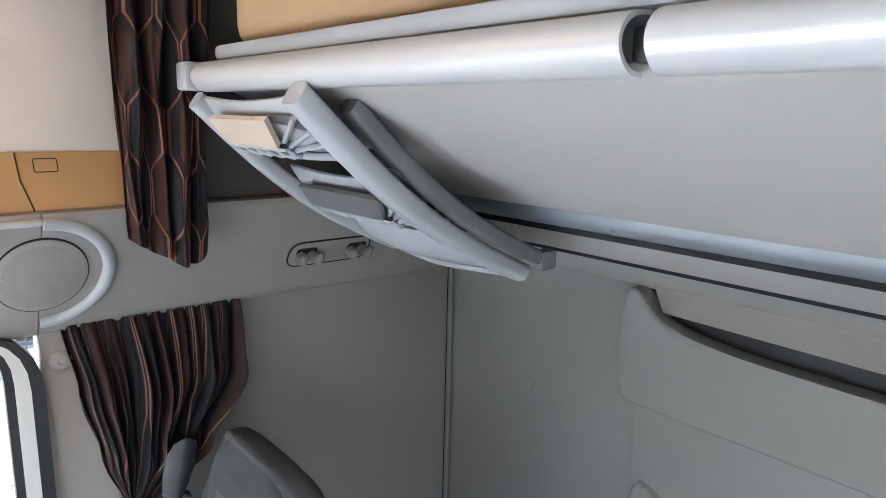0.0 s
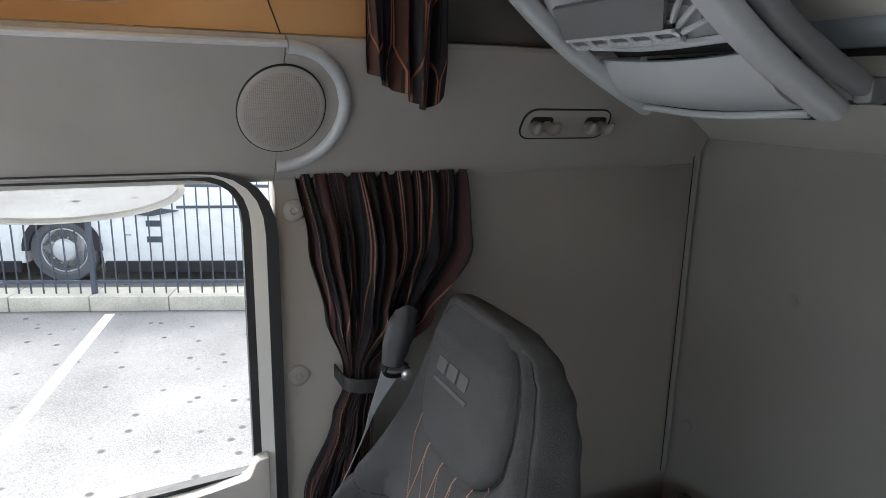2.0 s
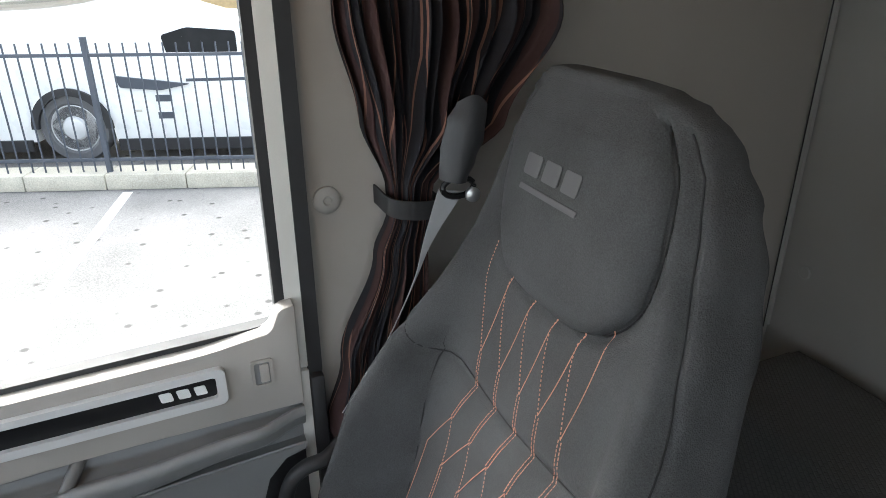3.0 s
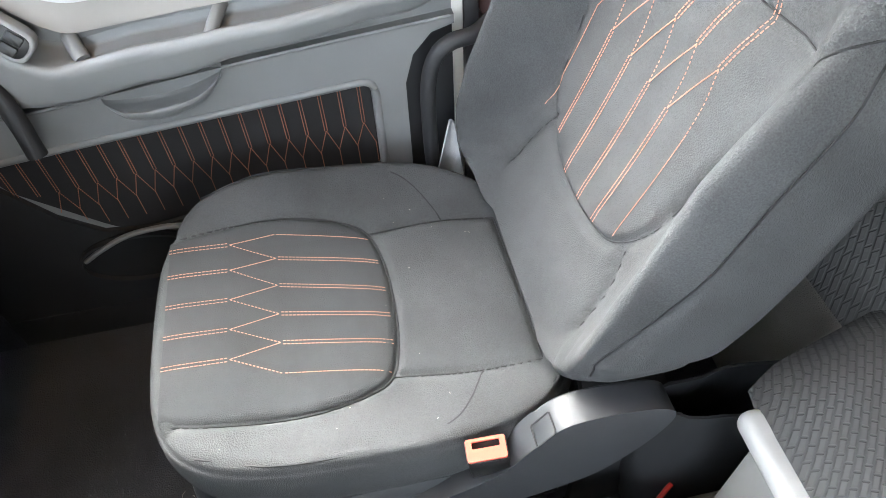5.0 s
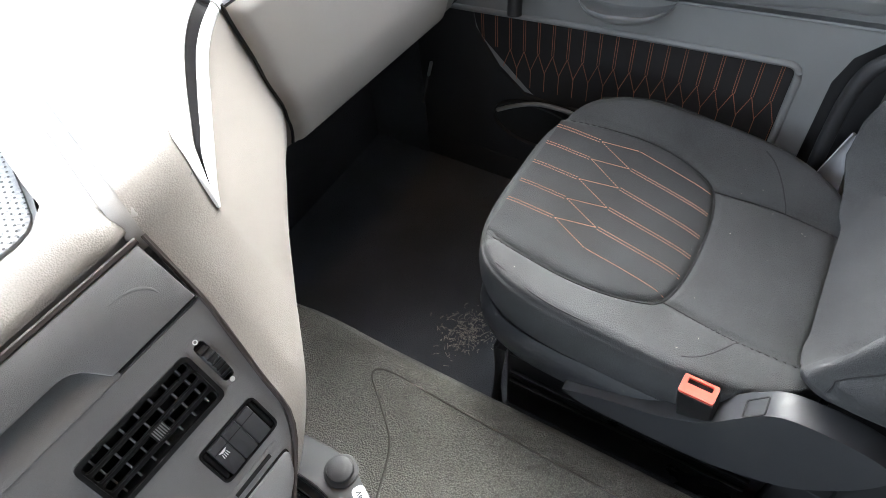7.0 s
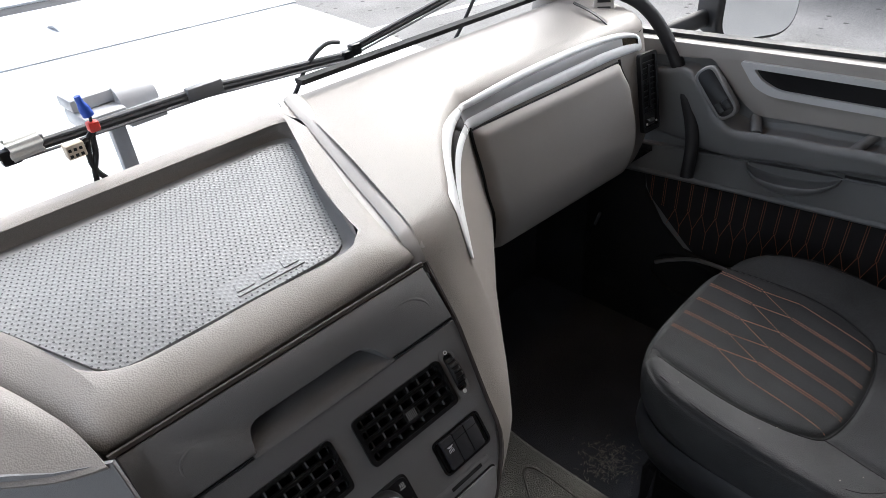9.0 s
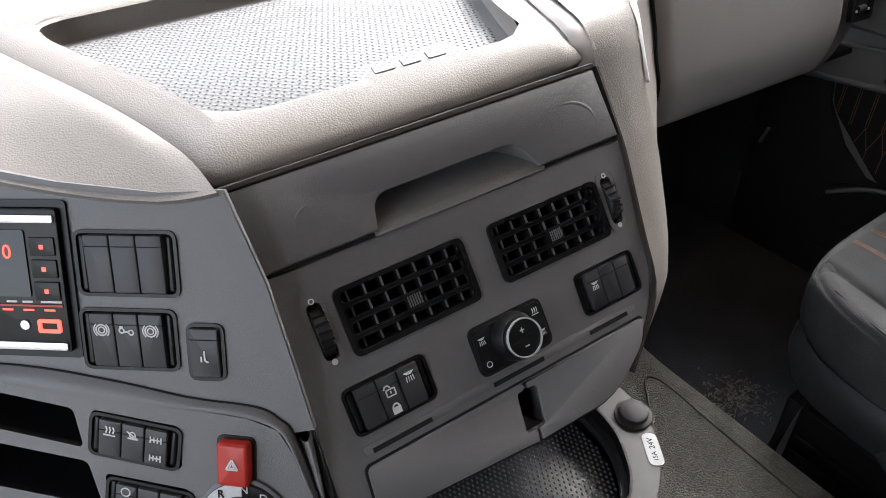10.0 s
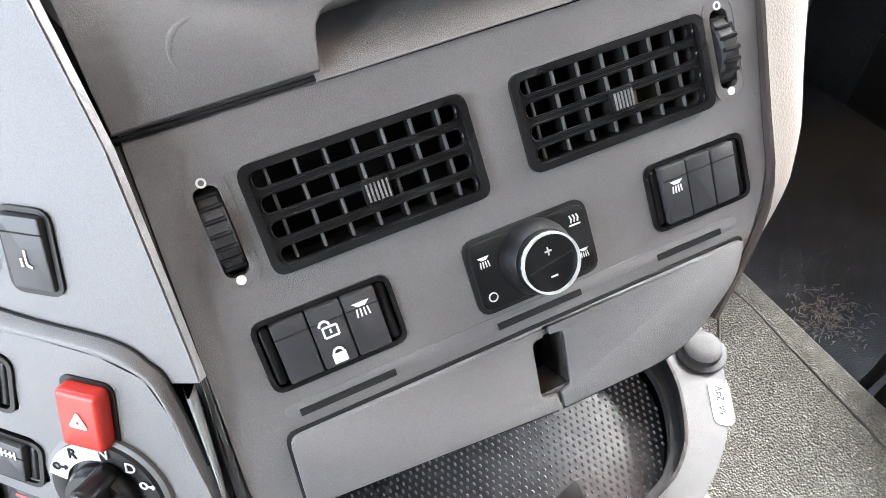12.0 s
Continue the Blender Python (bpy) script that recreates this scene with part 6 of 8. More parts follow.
def door():
    d = thing("door_1", (1.07, 0.5, 0.05), "slate and beige truck door with a wide window", "door", kind="structure")
    outward = SIDE
    # window frame with its slanting sill
    outer = round_poly([(0.076, 0.74), (1.03, 0.70), (1.03, 1.388), (0.076, 1.388)], [0.012, 0.02, 0.02, 0.10], 6)
    inner = round_poly([(0.091, 0.80), (0.97, 0.755), (0.97, 1.379), (0.091, 1.379)], [0.012, 0.02, 0.02, 0.085], 6)
    pale = round_poly([(0.051, 0.71), (1.06, 0.67), (1.06, 1.391), (0.051, 1.391)], [0.006, 0.02, 0.02, 0.12], 6)
    post = round_poly([(0.029, 0.70), (1.08, 0.65), (1.08, 1.394), (0.029, 1.394)], [0.006, 0.02, 0.02, 0.13], 6)
    part("window_seal", ring(outer, inner, 0.025, SIDE @ Matrix.Translation((0, 0, 0.019))), RUBBER, d, "black rubber window seal")
    g = part("window_pane", slab(outer, 0.004, SIDE @ Matrix.Translation((0, 0, 0.036))), GLASS, d, "clear side window")
    g.visible_shadow = False
    # painted edge and seals behind the window
    part("edge_strip", ring(pale, outer, 0.04, SIDE @ Matrix.Translation((0, 0, 0.016))), WHITE_PLASTIC, d, "pale painted door edge")
    part("edge_strip", box((1.056, 0.051, 0.05), (1.1, 0.078, 0.712), 0.004), WHITE_PLASTIC, d, "pale painted door edge")
    part("edge_seal", ring(post, pale, 0.045, SIDE @ Matrix.Translation((0, 0, 0.011))), RUBBER, d, "black door seal")
    part("edge_seal", box((1.046, 0.029, 0.05), (1.1, 0.0515, 0.702), 0.005), RUBBER, d, "black door seal")
    part("backing", slab([(0.07, 0.05), (1.03, 0.05), (1.03, 0.735), (0.07, 0.76)], 0.03, outward @ Matrix.Translation((0, 0, 0.004))), DOOR_GREY, d, "slate door trim")
    # upper beige panel
    up = round_poly([(0.066, 0.664), (0.375, 0.658), (0.6, 0.640), (0.635, 0.668), (0.70, 0.735), (0.74, 0.73), (0.99, 0.71), (0.99, 0.745), (0.2, 0.786), (0.105, 0.80), (0.09, 0.835), (0.066, 0.84)], [0.004, 0.05, 0.03, 0.02, 0.01, 0.01, 0.004, 0.004, 0.02, 0.012, 0.008, 0.004], 5)
    part("upper_panel", slab(up, 0.035, inward(1.075), 0.003, 2), BEIGE_SMOOTH, d, "beige upper door panel")
    # silver framed inlay
    fr = round_poly([(0.178, 0.703), (0.575, 0.688), (0.61, 0.70), (0.645, 0.744), (0.178, 0.764)], [0.012, 0.03, 0.02, 0.008, 0.012], 5)
    fi = round_poly([(0.192, 0.716), (0.565, 0.702), (0.60, 0.717), (0.615, 0.7345), (0.192, 0.751)], [0.006, 0.02, 0.01, 0.004, 0.006], 5)
    part("inlay_frame", ring(fr, fi, 0.012, inward(1.042)), RAIL, d, "satin silver inlay frame")
    part("inlay", slab(fi, 0.005, inward(1.043)), BLACK, d, "gloss black inlay")
    bm = None
    for y0, y1 in ((0.205, 0.224), (0.228, 0.248), (0.252, 0.272)):
        bm = slab(round_poly([(y0, 0.723), (y1 - 0.003, 0.723), (y1, 0.738), (y0 + 0.003, 0.738)], 0.003), 0.0065, inward(1.043), bm=bm)
    part("emblem", bm, SYMBOL, d, "plain pale emblem bars")
    k = part("lock_bezel", ring(rrect(0.108, 0.712, 0.141, 0.76, 0.006), rrect(0.113, 0.717, 0.136, 0.755, 0.004), 0.006, inward(1.042)), BEIGE_SMOOTH, d, "beige lock button bezel")
    part("lock_slide", slab(rrect(0.1145, 0.72, 0.128, 0.752, 0.003), 0.006, inward(1.042), 0.001), BEIGE_SMOOTH, k)
    part("lock_well", slab(rrect(0.112, 0.716, 0.137, 0.756, 0.004), 0.002, inward(1.041)), GREY_PLASTIC, k)
    # armrest with a trough behind its edge, rising to the switch pod in front
    rows = [(0.068, 0.664, 0.622, 1.025), (0.15, 0.660, 0.616, 0.998), (0.35, 0.647, 0.598, 0.986), (0.49, 0.639, 0.578, 0.983), (0.62, 0.624, 0.560, 0.986), (0.655, 0.640, 0.556, 0.992), (0.70, 0.69, 0.552, 1.005), (0.74, 0.715, 0.552, 1.018), (0.8, 0.70, 0.55, 1.03), (0.9, 0.68, 0.55, 1.042)]

    def arm(u, v):
        y = 0.068 + 0.83 * u
        zt, zb, xe = (lerp([(r[0], r[k]) for r in rows], y) for k in (1, 2, 3))
        dip = 0.012 * max(0, min(1, (0.63 - y) / 0.05))
        prof = [(1.056, zt + 0.004), (1.048, zt - dip), (max(1.0, xe) + 0.02, zt - dip - 0.001), (xe + 0.014, zt - 0.002), (xe + 0.006, zt), (xe + 0.001, zt - 0.006), (xe, zt - 0.014), (xe + 0.004, (zt + zb) / 2), (xe + 0.010, zb + 0.008), (xe + 0.018, zb), (1.056, zb - 0.004)]
        p = along([Vector((x, 0, z)) for x, z in prof], v)
        return Vector((p.x, y, p.z))

    part("armrest", sheet(arm, 50, 44), DOOR_GREY, d, "slate door armrest with a trough", angle=70)
    part("grip_bridge", tube(catmull([(1.055, 0.39, 0.65), (1.03, 0.40, 0.642), (1.004, 0.41, 0.632)], 5), [0.0095] * 11, 10), DOOR_GREY, d)
    part("thumb_bulge", tube(catmull([(1.055, 0.60, 0.632), (1.03, 0.59, 0.628), (1.01, 0.58, 0.618)], 5), [0.011] * 11, 12), DOOR_GREY, d)
    pm = basis((1.004, 0.668, 0.684), (0.1, 0.68, 0.72), (-0.3, 0.70, -0.62))
    p = part("switch_pod", slab(rrect(-0.055, -0.022, 0.056, 0.022, 0.02), 0.03, pm, 0.004, 3, base=-0.024), DOOR_GREY, d, "slate window switch pod")
    part("pod_face", slab(rrect(-0.049, -0.016, 0.050, 0.016, 0.015), 0.002, pm, 0.0008, base=0.005), BLACK, p)
    for v0 in (-0.0145, 0.001):
        part("window_switch", slab(rrect(-0.040, v0, -0.019, v0 + 0.0135, 0.003), 0.005, pm, 0.0015, base=0.006), BLACK, p, "black window switch")
    # lower panel with the stitched insert
    ins = round_poly([(0.205, 0.313), (0.5, 0.27), (0.66, 0.25), (0.81, 0.39), (0.82, 0.447), (0.66, 0.462), (0.203, 0.497)], [0.02, 0.03, 0.05, 0.05, 0.02, 0.05, 0.025], 5)
    rim_top = round_poly([(0.203, 0.30), (0.203, 0.497), (0.66, 0.462), (0.82, 0.447), (1.03, 0.43)], [0, 0.025, 0.05, 0.02, 0], 5)
    grey = [(0.152, 0.06), (0.203, 0.06)] + [(p[0], p[1]) for p in rim_top] + [(1.03, 0.50), (0.676, 0.534), (0.42, 0.561), (0.07, 0.592), (0.07, 0.578), (0.105, 0.568), (0.135, 0.535), (0.15, 0.485)]
    part("lower_panel", plate(grey, [], 0.03, inward(1.066)), DOOR_GREY, d, "slate lower door panel")
    part("post_trim", slab([(0.071, 0.06), (0.151, 0.06), (0.151, 0.57), (0.071, 0.585)], 0.018, inward(1.066)), RUBBER, d, "black trim behind the grab handle")
    soft = [inward(1.036) @ Vector((p[0] - 0.004, p[1] + 0.004, -0.003)) for p in rim_top]
    part("insert_lip", tube(soft, 0.0075, 10), DOOR_GREY, d, "rounded lip round the cloth insert")
    dark = [(0.205, 0.06), (1.03, 0.06), (1.03, 0.428), (0.82, 0.44), (0.815, 0.40), (0.76, 0.32), (0.70, 0.27), (0.62, 0.262), (0.5, 0.28), (0.205, 0.318)]
    part("pocket_panel", plate(dark, [], 0.022, inward(1.066)), RUBBER, d, "black lower door panel with a storage pocket")
    insert = part("stitched_insert", slab(ins, 0.006, inward(1.058)), DOOR_CLOTH, d, "black cloth insert with copper stitching")
    for k in range(19):
        y0 = 0.225 + 0.0318 * k
        zt = lin([(0.2, 0.492), (0.66, 0.457), (0.82, 0.44)], y0)
        zb = lin([(0.2, 0.32), (0.5, 0.28), (0.66, 0.26), (0.81, 0.40)], y0)
        mid = zt - 0.08
        for off in (-0.0022, 0.0022):
            part("stitch_line", dashes([Vector((1.0512, y0 + off, zt)), Vector((1.0512, y0 + off, mid))], 0.0008, 0.004), DULL_THREAD, insert)
        if mid - 0.03 > zb:
            for sgn in (-1, 1):
                low = max(zb, mid - 0.09)
                part("stitch_line", dashes([Vector((1.0512, y0, mid)), Vector((1.0512, y0 + sgn * 0.0159, mid - 0.045)), Vector((1.0512, y0 + sgn * 0.0159, min(mid - 0.046, low)))], 0.0008, 0.004), DULL_THREAD, insert)
    lip = catmull([(1.037, 0.075, 0.590), (1.037, 0.25, 0.576), (1.037, 0.415, 0.561)], 6)
    part("panel_lip", tube(lip, 0.0035, 6), DOOR_GREY, d)
    lip = catmull([(1.037, 0.59, 0.543), (1.037, 0.676, 0.534), (1.037, 0.9, 0.511)], 6)
    part("panel_lip", tube(lip, 0.0035, 6), DOOR_GREY, d)

    def scoop(u, v):
        y = 0.415 + 0.18 * u
        s = math.sin(u * math.pi) ** 0.6
        z0 = 0.562 - 0.11 * (y - 0.415)
        p = along([Vector((1.052, 0, z0 + 0.012)), Vector((1.046, 0, z0 - 0.010 * s)), Vector((1.032, 0, z0 - 0.022 * s)), Vector((1.012, 0, z0 - 0.024 * s)), Vector((1.005, 0, z0 - 0.022 * s)), Vector((1.004, 0, z0 - 0.028 * s)), Vector((1.012, 0, z0 - 0.044 * s)), Vector((1.037, 0, z0 - 0.058 * s))], v)
        return Vector((1.037 + (p.x - 1.037) * min(1, s * 1.4), y, p.z))

    part("pull_cup", sheet(scoop, 30, 24), DOOR_GREY, d, "slate pull cup in the door panel", angle=70)
    sp = [(0.66 + 0.11 * math.cos(a), 0.20 + 0.06 * math.sin(a)) for a in [k * math.pi / 16 for k in range(32)]]
    part("door_pocket", ring(sp, [(0.66 + (p[0] - 0.66) * 0.95, 0.2 + (p[1] - 0.2) * 0.92) for p in sp], 0.02, inward(1.05)), RUBBER, d)
    # flat dark disc; the pocket's inner shade is only its colour
    part("pocket_dark_disc", slab(sp, 0.003, inward(1.043)), SEAM, d)
    part("pocket_lip", tube(catmull([(1.034, 0.755, 0.215), (1.030, 0.715, 0.242), (1.028, 0.66, 0.268), (1.030, 0.6, 0.272), (1.034, 0.56, 0.262)], 5), 0.005, 8), DOOR_GREY, d, "slate rim of the door pocket")
    return d


DOOR_CLOTH = material("black door cloth", (0.014, 0.013, 0.014), 0.9, grain=1400, bump=0.4)
DULL_THREAD = material("rust thread", (0.31, 0.11, 0.06), 0.8, grain=2500, vary=0.2)
door_1 = door()
bm = tube(catmull([(1.05, -0.01, 0.6), (1.02, 0.015, 0.588), (1.0, 0.048, 0.577), (1.0, 0.082, 0.57), (1.0, 0.107, 0.548), (1.0, 0.12, 0.5), (1.0, 0.1225, 0.424), (1.0, 0.12, 0.33), (1.01, 0.11, 0.2), (1.045, 0.105, 0.12)], 6), 0.0125, 12)
solo("grab_handle", bm, RUBBER, "black curved grab handle at the door post", "handle")


def pillar_buttons():
    for z in (1.315, 0.983):
        m = basis((XR, -0.003, z), (0, -1, 0), (0, 0, 1))
        solo("wall_cap", spin([(0.021, -0.002), (0.021, 0.004), (0.016, 0.008), (0.007, 0.0085), (0.005, 0.006)], m, 28), SHELF_GREY, "round grey screw cap on the door post", "cap", "screw caps")
    for x, z in ((0.771, 1.117), (1.02, 0.70)):
        m = basis((x, YR, z), (-1, 0, 0), (0, 0, 1))
        solo("wall_cap", spin([(0.015, -0.002), (0.015, 0.002), (0.012, 0.004), (0.004, 0.003)], m, 24), WALL_PLASTIC, "small round grey cap on the rear wall", "cap", "screw caps")


pillar_buttons()

# ---- overhead shelf, upper wall and curtains ----


def shelf_point(t, y, off=0.0):
    """A point on the shelf's sloping face; t from the lower edge to the upper."""
    x, z = 1.066 + (0.93 - 1.066) * t, 1.392 + (1.606 - 1.392) * t
    return Vector((x - 0.844 * off, y, z - 0.536 * off))


FACE = basis(shelf_point(0.5, 0.0), (0, -1, 0), (-0.536, 0, 0.844))


def side_shelf():
    s = thing("overhead_shelf", (1.0, 0.0, 1.37), "warm grey overhead side shelf with a round loudspeaker", "shelf")
    prof = [(1.1, 1.368), (1.085, 1.37), (1.072, 1.378), (1.064, 1.392), (1.052, 1.412), (0.936, 1.596), (0.929, 1.609), (0.932, 1.617), (0.945, 1.62), (1.1, 1.62)]
    for name, ys in (("front_section", (1.0, 0.7, 0.4, 0.0313)), ("rear_section", (0.0297, -0.3, -0.6, -0.85, -0.96, -0.985))):
        bm = bmesh.new()
        rows = []
        for y in ys:
            k = max(0, (-0.85 - y) / 0.135)
            rows.append([bm.verts.new((x + 0.02 * k * k * (1.1 - x) / 0.17, y, z + (0.006 * k * k if z < 1.5 else 0))) for x, z in prof])
        for a, b in zip(rows, rows[1:]):
            for i in range(len(prof)):
                bm.faces.new((a[i], a[(i + 1) % len(prof)], b[(i + 1) % len(prof)], b[i]))
        bm.faces.new(rows[0])
        bm.faces.new(rows[-1])
        part(name, bm, SHELF_GREY, s, angle=30)
    # pale step along the lower front and the arch round the loudspeaker
    c = FACE @ Matrix.Translation((-0.028, 0.004, 0))
    part("front_ledge", tube([shelf_point(1.0, 1.0, 0.004), shelf_point(1.0, 0.03, 0.004)], 0.006, 8), LADDER_GREY, s, "pale grey ledge")
    arch = [(0.1075 * math.cos(a), 0.118 * math.sin(a)) for a in [math.pi / 2 - math.pi * k / 24 for k in range(25)]]
    part("arch_trim", tube([c @ Vector((x, y, 0.002)) for x, y in arch], 0.0115, 10), LADDER_GREY, s, "pale grey arch round the loudspeaker")
    c = c @ Matrix.Diagonal((0.86, 1, 1, 1))
    sp = part("loudspeaker", spin([(0.084, -0.002), (0.084, 0.004), (0.08, 0.006), (0.074, 0.006), (0.06, 0.008), (0.02, 0.009)], c, 56), SHELF_GREY, s, "round perforated loudspeaker grille")
    part("gap_ring", ring([(0.0865 * math.cos(a), 0.0865 * math.sin(a)) for a in [k * math.pi / 32 for k in range(64)]], [(0.083 * math.cos(a), 0.083 * math.sin(a)) for a in [k * math.pi / 32 for k in range(64)]], 0.003, c), SEAM, sp)
    part("grille", spin([(0.073, 0.0062), (0.06, 0.0085), (0.03, 0.0095), (0.005, 0.0098)], c, 48), GRILLE, sp)
    # hook plate
    h = FACE @ Matrix.Translation((0.553, -0.025, 0))
    hp = part("hook_plate", slab(rrect(-0.105, -0.034, 0.105, 0.034, 0.034, 8), 0.003, h, 0.001), SHELF_GREY, s, "recessed oval hook plate")
    part("plate_joint", ring(rrect(-0.1075, -0.0365, 0.1075, 0.0365, 0.0365, 8), rrect(-0.1045, -0.0335, 0.1045, 0.0335, 0.0335, 8), 0.0035, h), SEAM, hp)
    for x in (-0.062, 0.07):
        for off in (-0.013, 0.013):
            base = h @ Vector((x + off, -0.004, 0.002))
            tip = h @ Vector((x + off * 1.5, 0.002, 0.026))
            up = h @ Vector((x + off * 1.7, 0.022, 0.032))
            part("hook", tube(catmull([base, tip, up], 4), [0.013, 0.013, 0.0125, 0.0125, 0.0115, 0.011, 0.0095, 0.007, 0.004], 10), HOOK_GREY, hp, "grey double coat hook")
        # dark patch painted behind each hook pair as its shadow
        part("hook_shadow_patch", slab(rrect(x - 0.026, -0.012, x + 0.026, 0.018, 0.01), 0.001, h, base=0.003), SEAM, hp)
    return s


def perforated(name, color):
    """Fine perforation with a faint honeycomb of bare lines."""
    m = material(name, color, 0.6, grain=1400, bump=0.1)
    n, l = m.node_tree.nodes, m.node_tree.links
    tc, small, bp = n.new("ShaderNodeTexCoord"), n.new("ShaderNodeTexVoronoi"), n.new("ShaderNodeBump")
    small.inputs["Scale"].default_value, small.inputs["Randomness"].default_value = 330, 0.0
    l.new(tc.outputs["Object"], small.inputs["Vector"])
    bp.inputs["Strength"].default_value, bp.inputs["Distance"].default_value = 0.8, 0.002
    l.new(small.outputs["Distance"], bp.inputs["Height"])
    l.new(bp.outputs["Normal"], n["Principled BSDF"].inputs["Normal"])
    return m


GRILLE = perforated("perforated grey plastic", (0.28, 0.26, 0.245))
shelf = side_shelf()


LOCKER_FELT = material("warm beige locker felt", (0.5, 0.39, 0.29), 0.9, grain=900, bump=0.3)


def upper_wall():
    # tan band over the shelf, dipping under the locker opening
    t = thing("tan_band", (0.97, 0.3, 1.62), "tan plastic band above the overhead shelf", "trim")
    top = [(1.0, 1.652), (0.32, 1.652), (0.26, 1.655), (0.2, 1.668), (0.155, 1.69), (0.13, 1.707), (0.10, 1.714), (0.0, 1.714), (-0.10, 1.714), (-0.165, 1.714)]
    crest = catmull([(y, z, 0) for y, z in top], 5)

    def band(u, v):
        p = along(crest, u)
        return Vector((0.946 + 0.027 * v + 0.012 * v * v, p.x, 1.621 + (p.y - 1.621) * v))

    part("band", sheet(band, 80, 6, thick=0.01), TAN, t, angle=60)
    part("joint", tube([(0.944, 0.036, 1.62), (0.962, 0.05, 1.67), (0.982, 0.052, 1.713)], 0.0012, 6), SEAM, t)
    part("cover_cap", ring([(p[0], p[1]) for p in rrect(-0.018, -0.012, 0.018, 0.012, 0.004)], [(p[0], p[1]) for p in rrect(-0.0165, -0.0105, 0.0165, 0.0105, 0.003)], 0.001, basis((0.963, 0.012, 1.693), (0, -1, 0), (0.35, 0, 0.94))), SEAM, t)
    # locker opening beside the felt panel
    n = thing("side_locker", (1.0, 0.5, 1.65), "open pale beige locker recess above the door", "locker")
    edge = catmull([(0.9, 1.653, 0), (0.32, 1.653, 0), (0.26, 1.656, 0), (0.2, 1.669, 0), (0.155, 1.692, 0), (0.132, 1.73, 0), (0.125, 1.8, 0), (0.123, 2.1, 0)], 6)

    def lip(u, v):
        p = along(edge, u)
        q = v * math.pi / 2
        return Vector((0.985 + 0.087 * math.sin(q), p.x + 0.045 * (1 - math.cos(q)) + 0.004 * v, p.y + 0.004 * v))

    part("reveal", sheet(lip, 90, 14, thick=0.003), LOCKER_FELT, n, angle=60)
    part("back_panel", box((1.0715, 0.13, 1.63), (1.0785, 1.0, ROOF), 0.001), LOCKER_FELT, n)
    # dark panel put in for the shadowed cavity beyond the tan band
    bm = box((0.96, -0.97, 1.6205), (1.079, -0.168, ROOF), 0.004)
    solo("wall_upper_rear", bm, DARK_FELT, "dark felt panel filling the dark cavity above the rear end of the shelf", "wall", kind="structure")
    bm = box((0.9875, -0.166, 1.70), (1.079, 0.1285, ROOF), 0.003)
    solo("wall_upper_panel", bm, ROOF_FELT, "pale beige felt panel above the overhead shelf", "wall", kind="structure")


upper_wall()


def curtain(left, right, top, bottom, x_of, folds, seed, slant=0.0):
    rnd = random.Random(seed)
    ph = [rnd.uniform(0, 6.28) for _ in range(8)]

    def fn(u, v):
        z = bottom + (top - bottom) * v + (1 - v) ** 3 * (slant * (u - 0.5) + abs(slant) * 6 * max(0, u - 0.72) ** 1.6)
        yl, yr = lerp(left, z), lerp(right, z)
        s = u + 0.012 * math.sin(u * 21 + ph[0] + 2.0 * v)
        a = folds * 2 * math.pi * s
        amp = (0.006 + 0.02 * min(1, abs(yr - yl) / 0.2)) * (1 - 0.7 * max(0, (v - 0.7) / 0.3) ** 2)
        x = x_of(z) + amp * (math.sin(a + 0.5 * math.sin(4 * v + ph[1])) + 0.35 * math.sin(2.3 * a + ph[2] + v * 3) + 0.7 * math.sin(0.37 * a + ph[3] + 1.5 * v) * math.sin(0.8 * a + ph[4]))
        x += 0.35 * amp * math.sin(11 * v + ph[5] + 2.5 * math.sin(0.7 * a + ph[6])) * math.sin(1.6 * a + ph[7] + 5 * v)
        y = yl + (yr - yl) * u + (yr - yl) / folds * (0.11 * math.cos(a) + 0.09 * math.sin(7 * v + 0.6 * a + ph[6]))
        return Vector((x, y, z))

    return sheet(fn, 240, 60, uv=True)


def curtains():
    bm = curtain([(0.60, 0.03), (0.72, 0.0), (0.9, -0.062), (0.965, -0.085), (1.0, -0.085), (1.1, -0.055), (1.25, -0.02), (1.39, 0.0)], [(0.60, -0.16), (0.72, -0.13), (0.9, -0.135), (0.965, -0.142), (1.0, -0.145), (1.1, -0.25), (1.25, -0.335), (1.39, -0.355)], 1.384, 0.58, lambda z: 1.03 + 0.04 * max(0, (z - 1.22) / 0.164) ** 2, 11, 3)
    c = thing("lower_curtain", (1.03, -0.1, 0.58), "black curtain with copper lines, tied together, behind the seat", "curtain")
    part("cloth", bm, CURTAIN, c, angle=80)
    tie = [(1.06, -0.07, 0.99), (1.0, -0.078, 0.985), (0.985, -0.115, 0.98), (1.0, -0.155, 0.975), (1.06, -0.16, 0.972)]
    pts = catmull(tie, 6)
    part("tie_band", sheet(lambda u, v: along(pts, u) + Vector((0, 0, 0.028 * (v - 0.5))), 30, 3, thick=0.003), RUBBER, c, "black elastic tie band")
    bm = curtain([(1.48, -0.095), (1.6, -0.085), (1.8, -0.08), (2.12, -0.07)], [(1.48, -0.225), (1.6, -0.235), (1.8, -0.245), (2.12, -0.26)], 2.11, 1.525, lambda z: 0.90, 4.2, 7, slant=-0.085)
    c = thing("upper_curtain", (0.9, -0.16, 1.5), "black curtain with copper lines hanging beside the bunk", "curtain")
    part("cloth", bm, CURTAIN_BIG, c, angle=80)


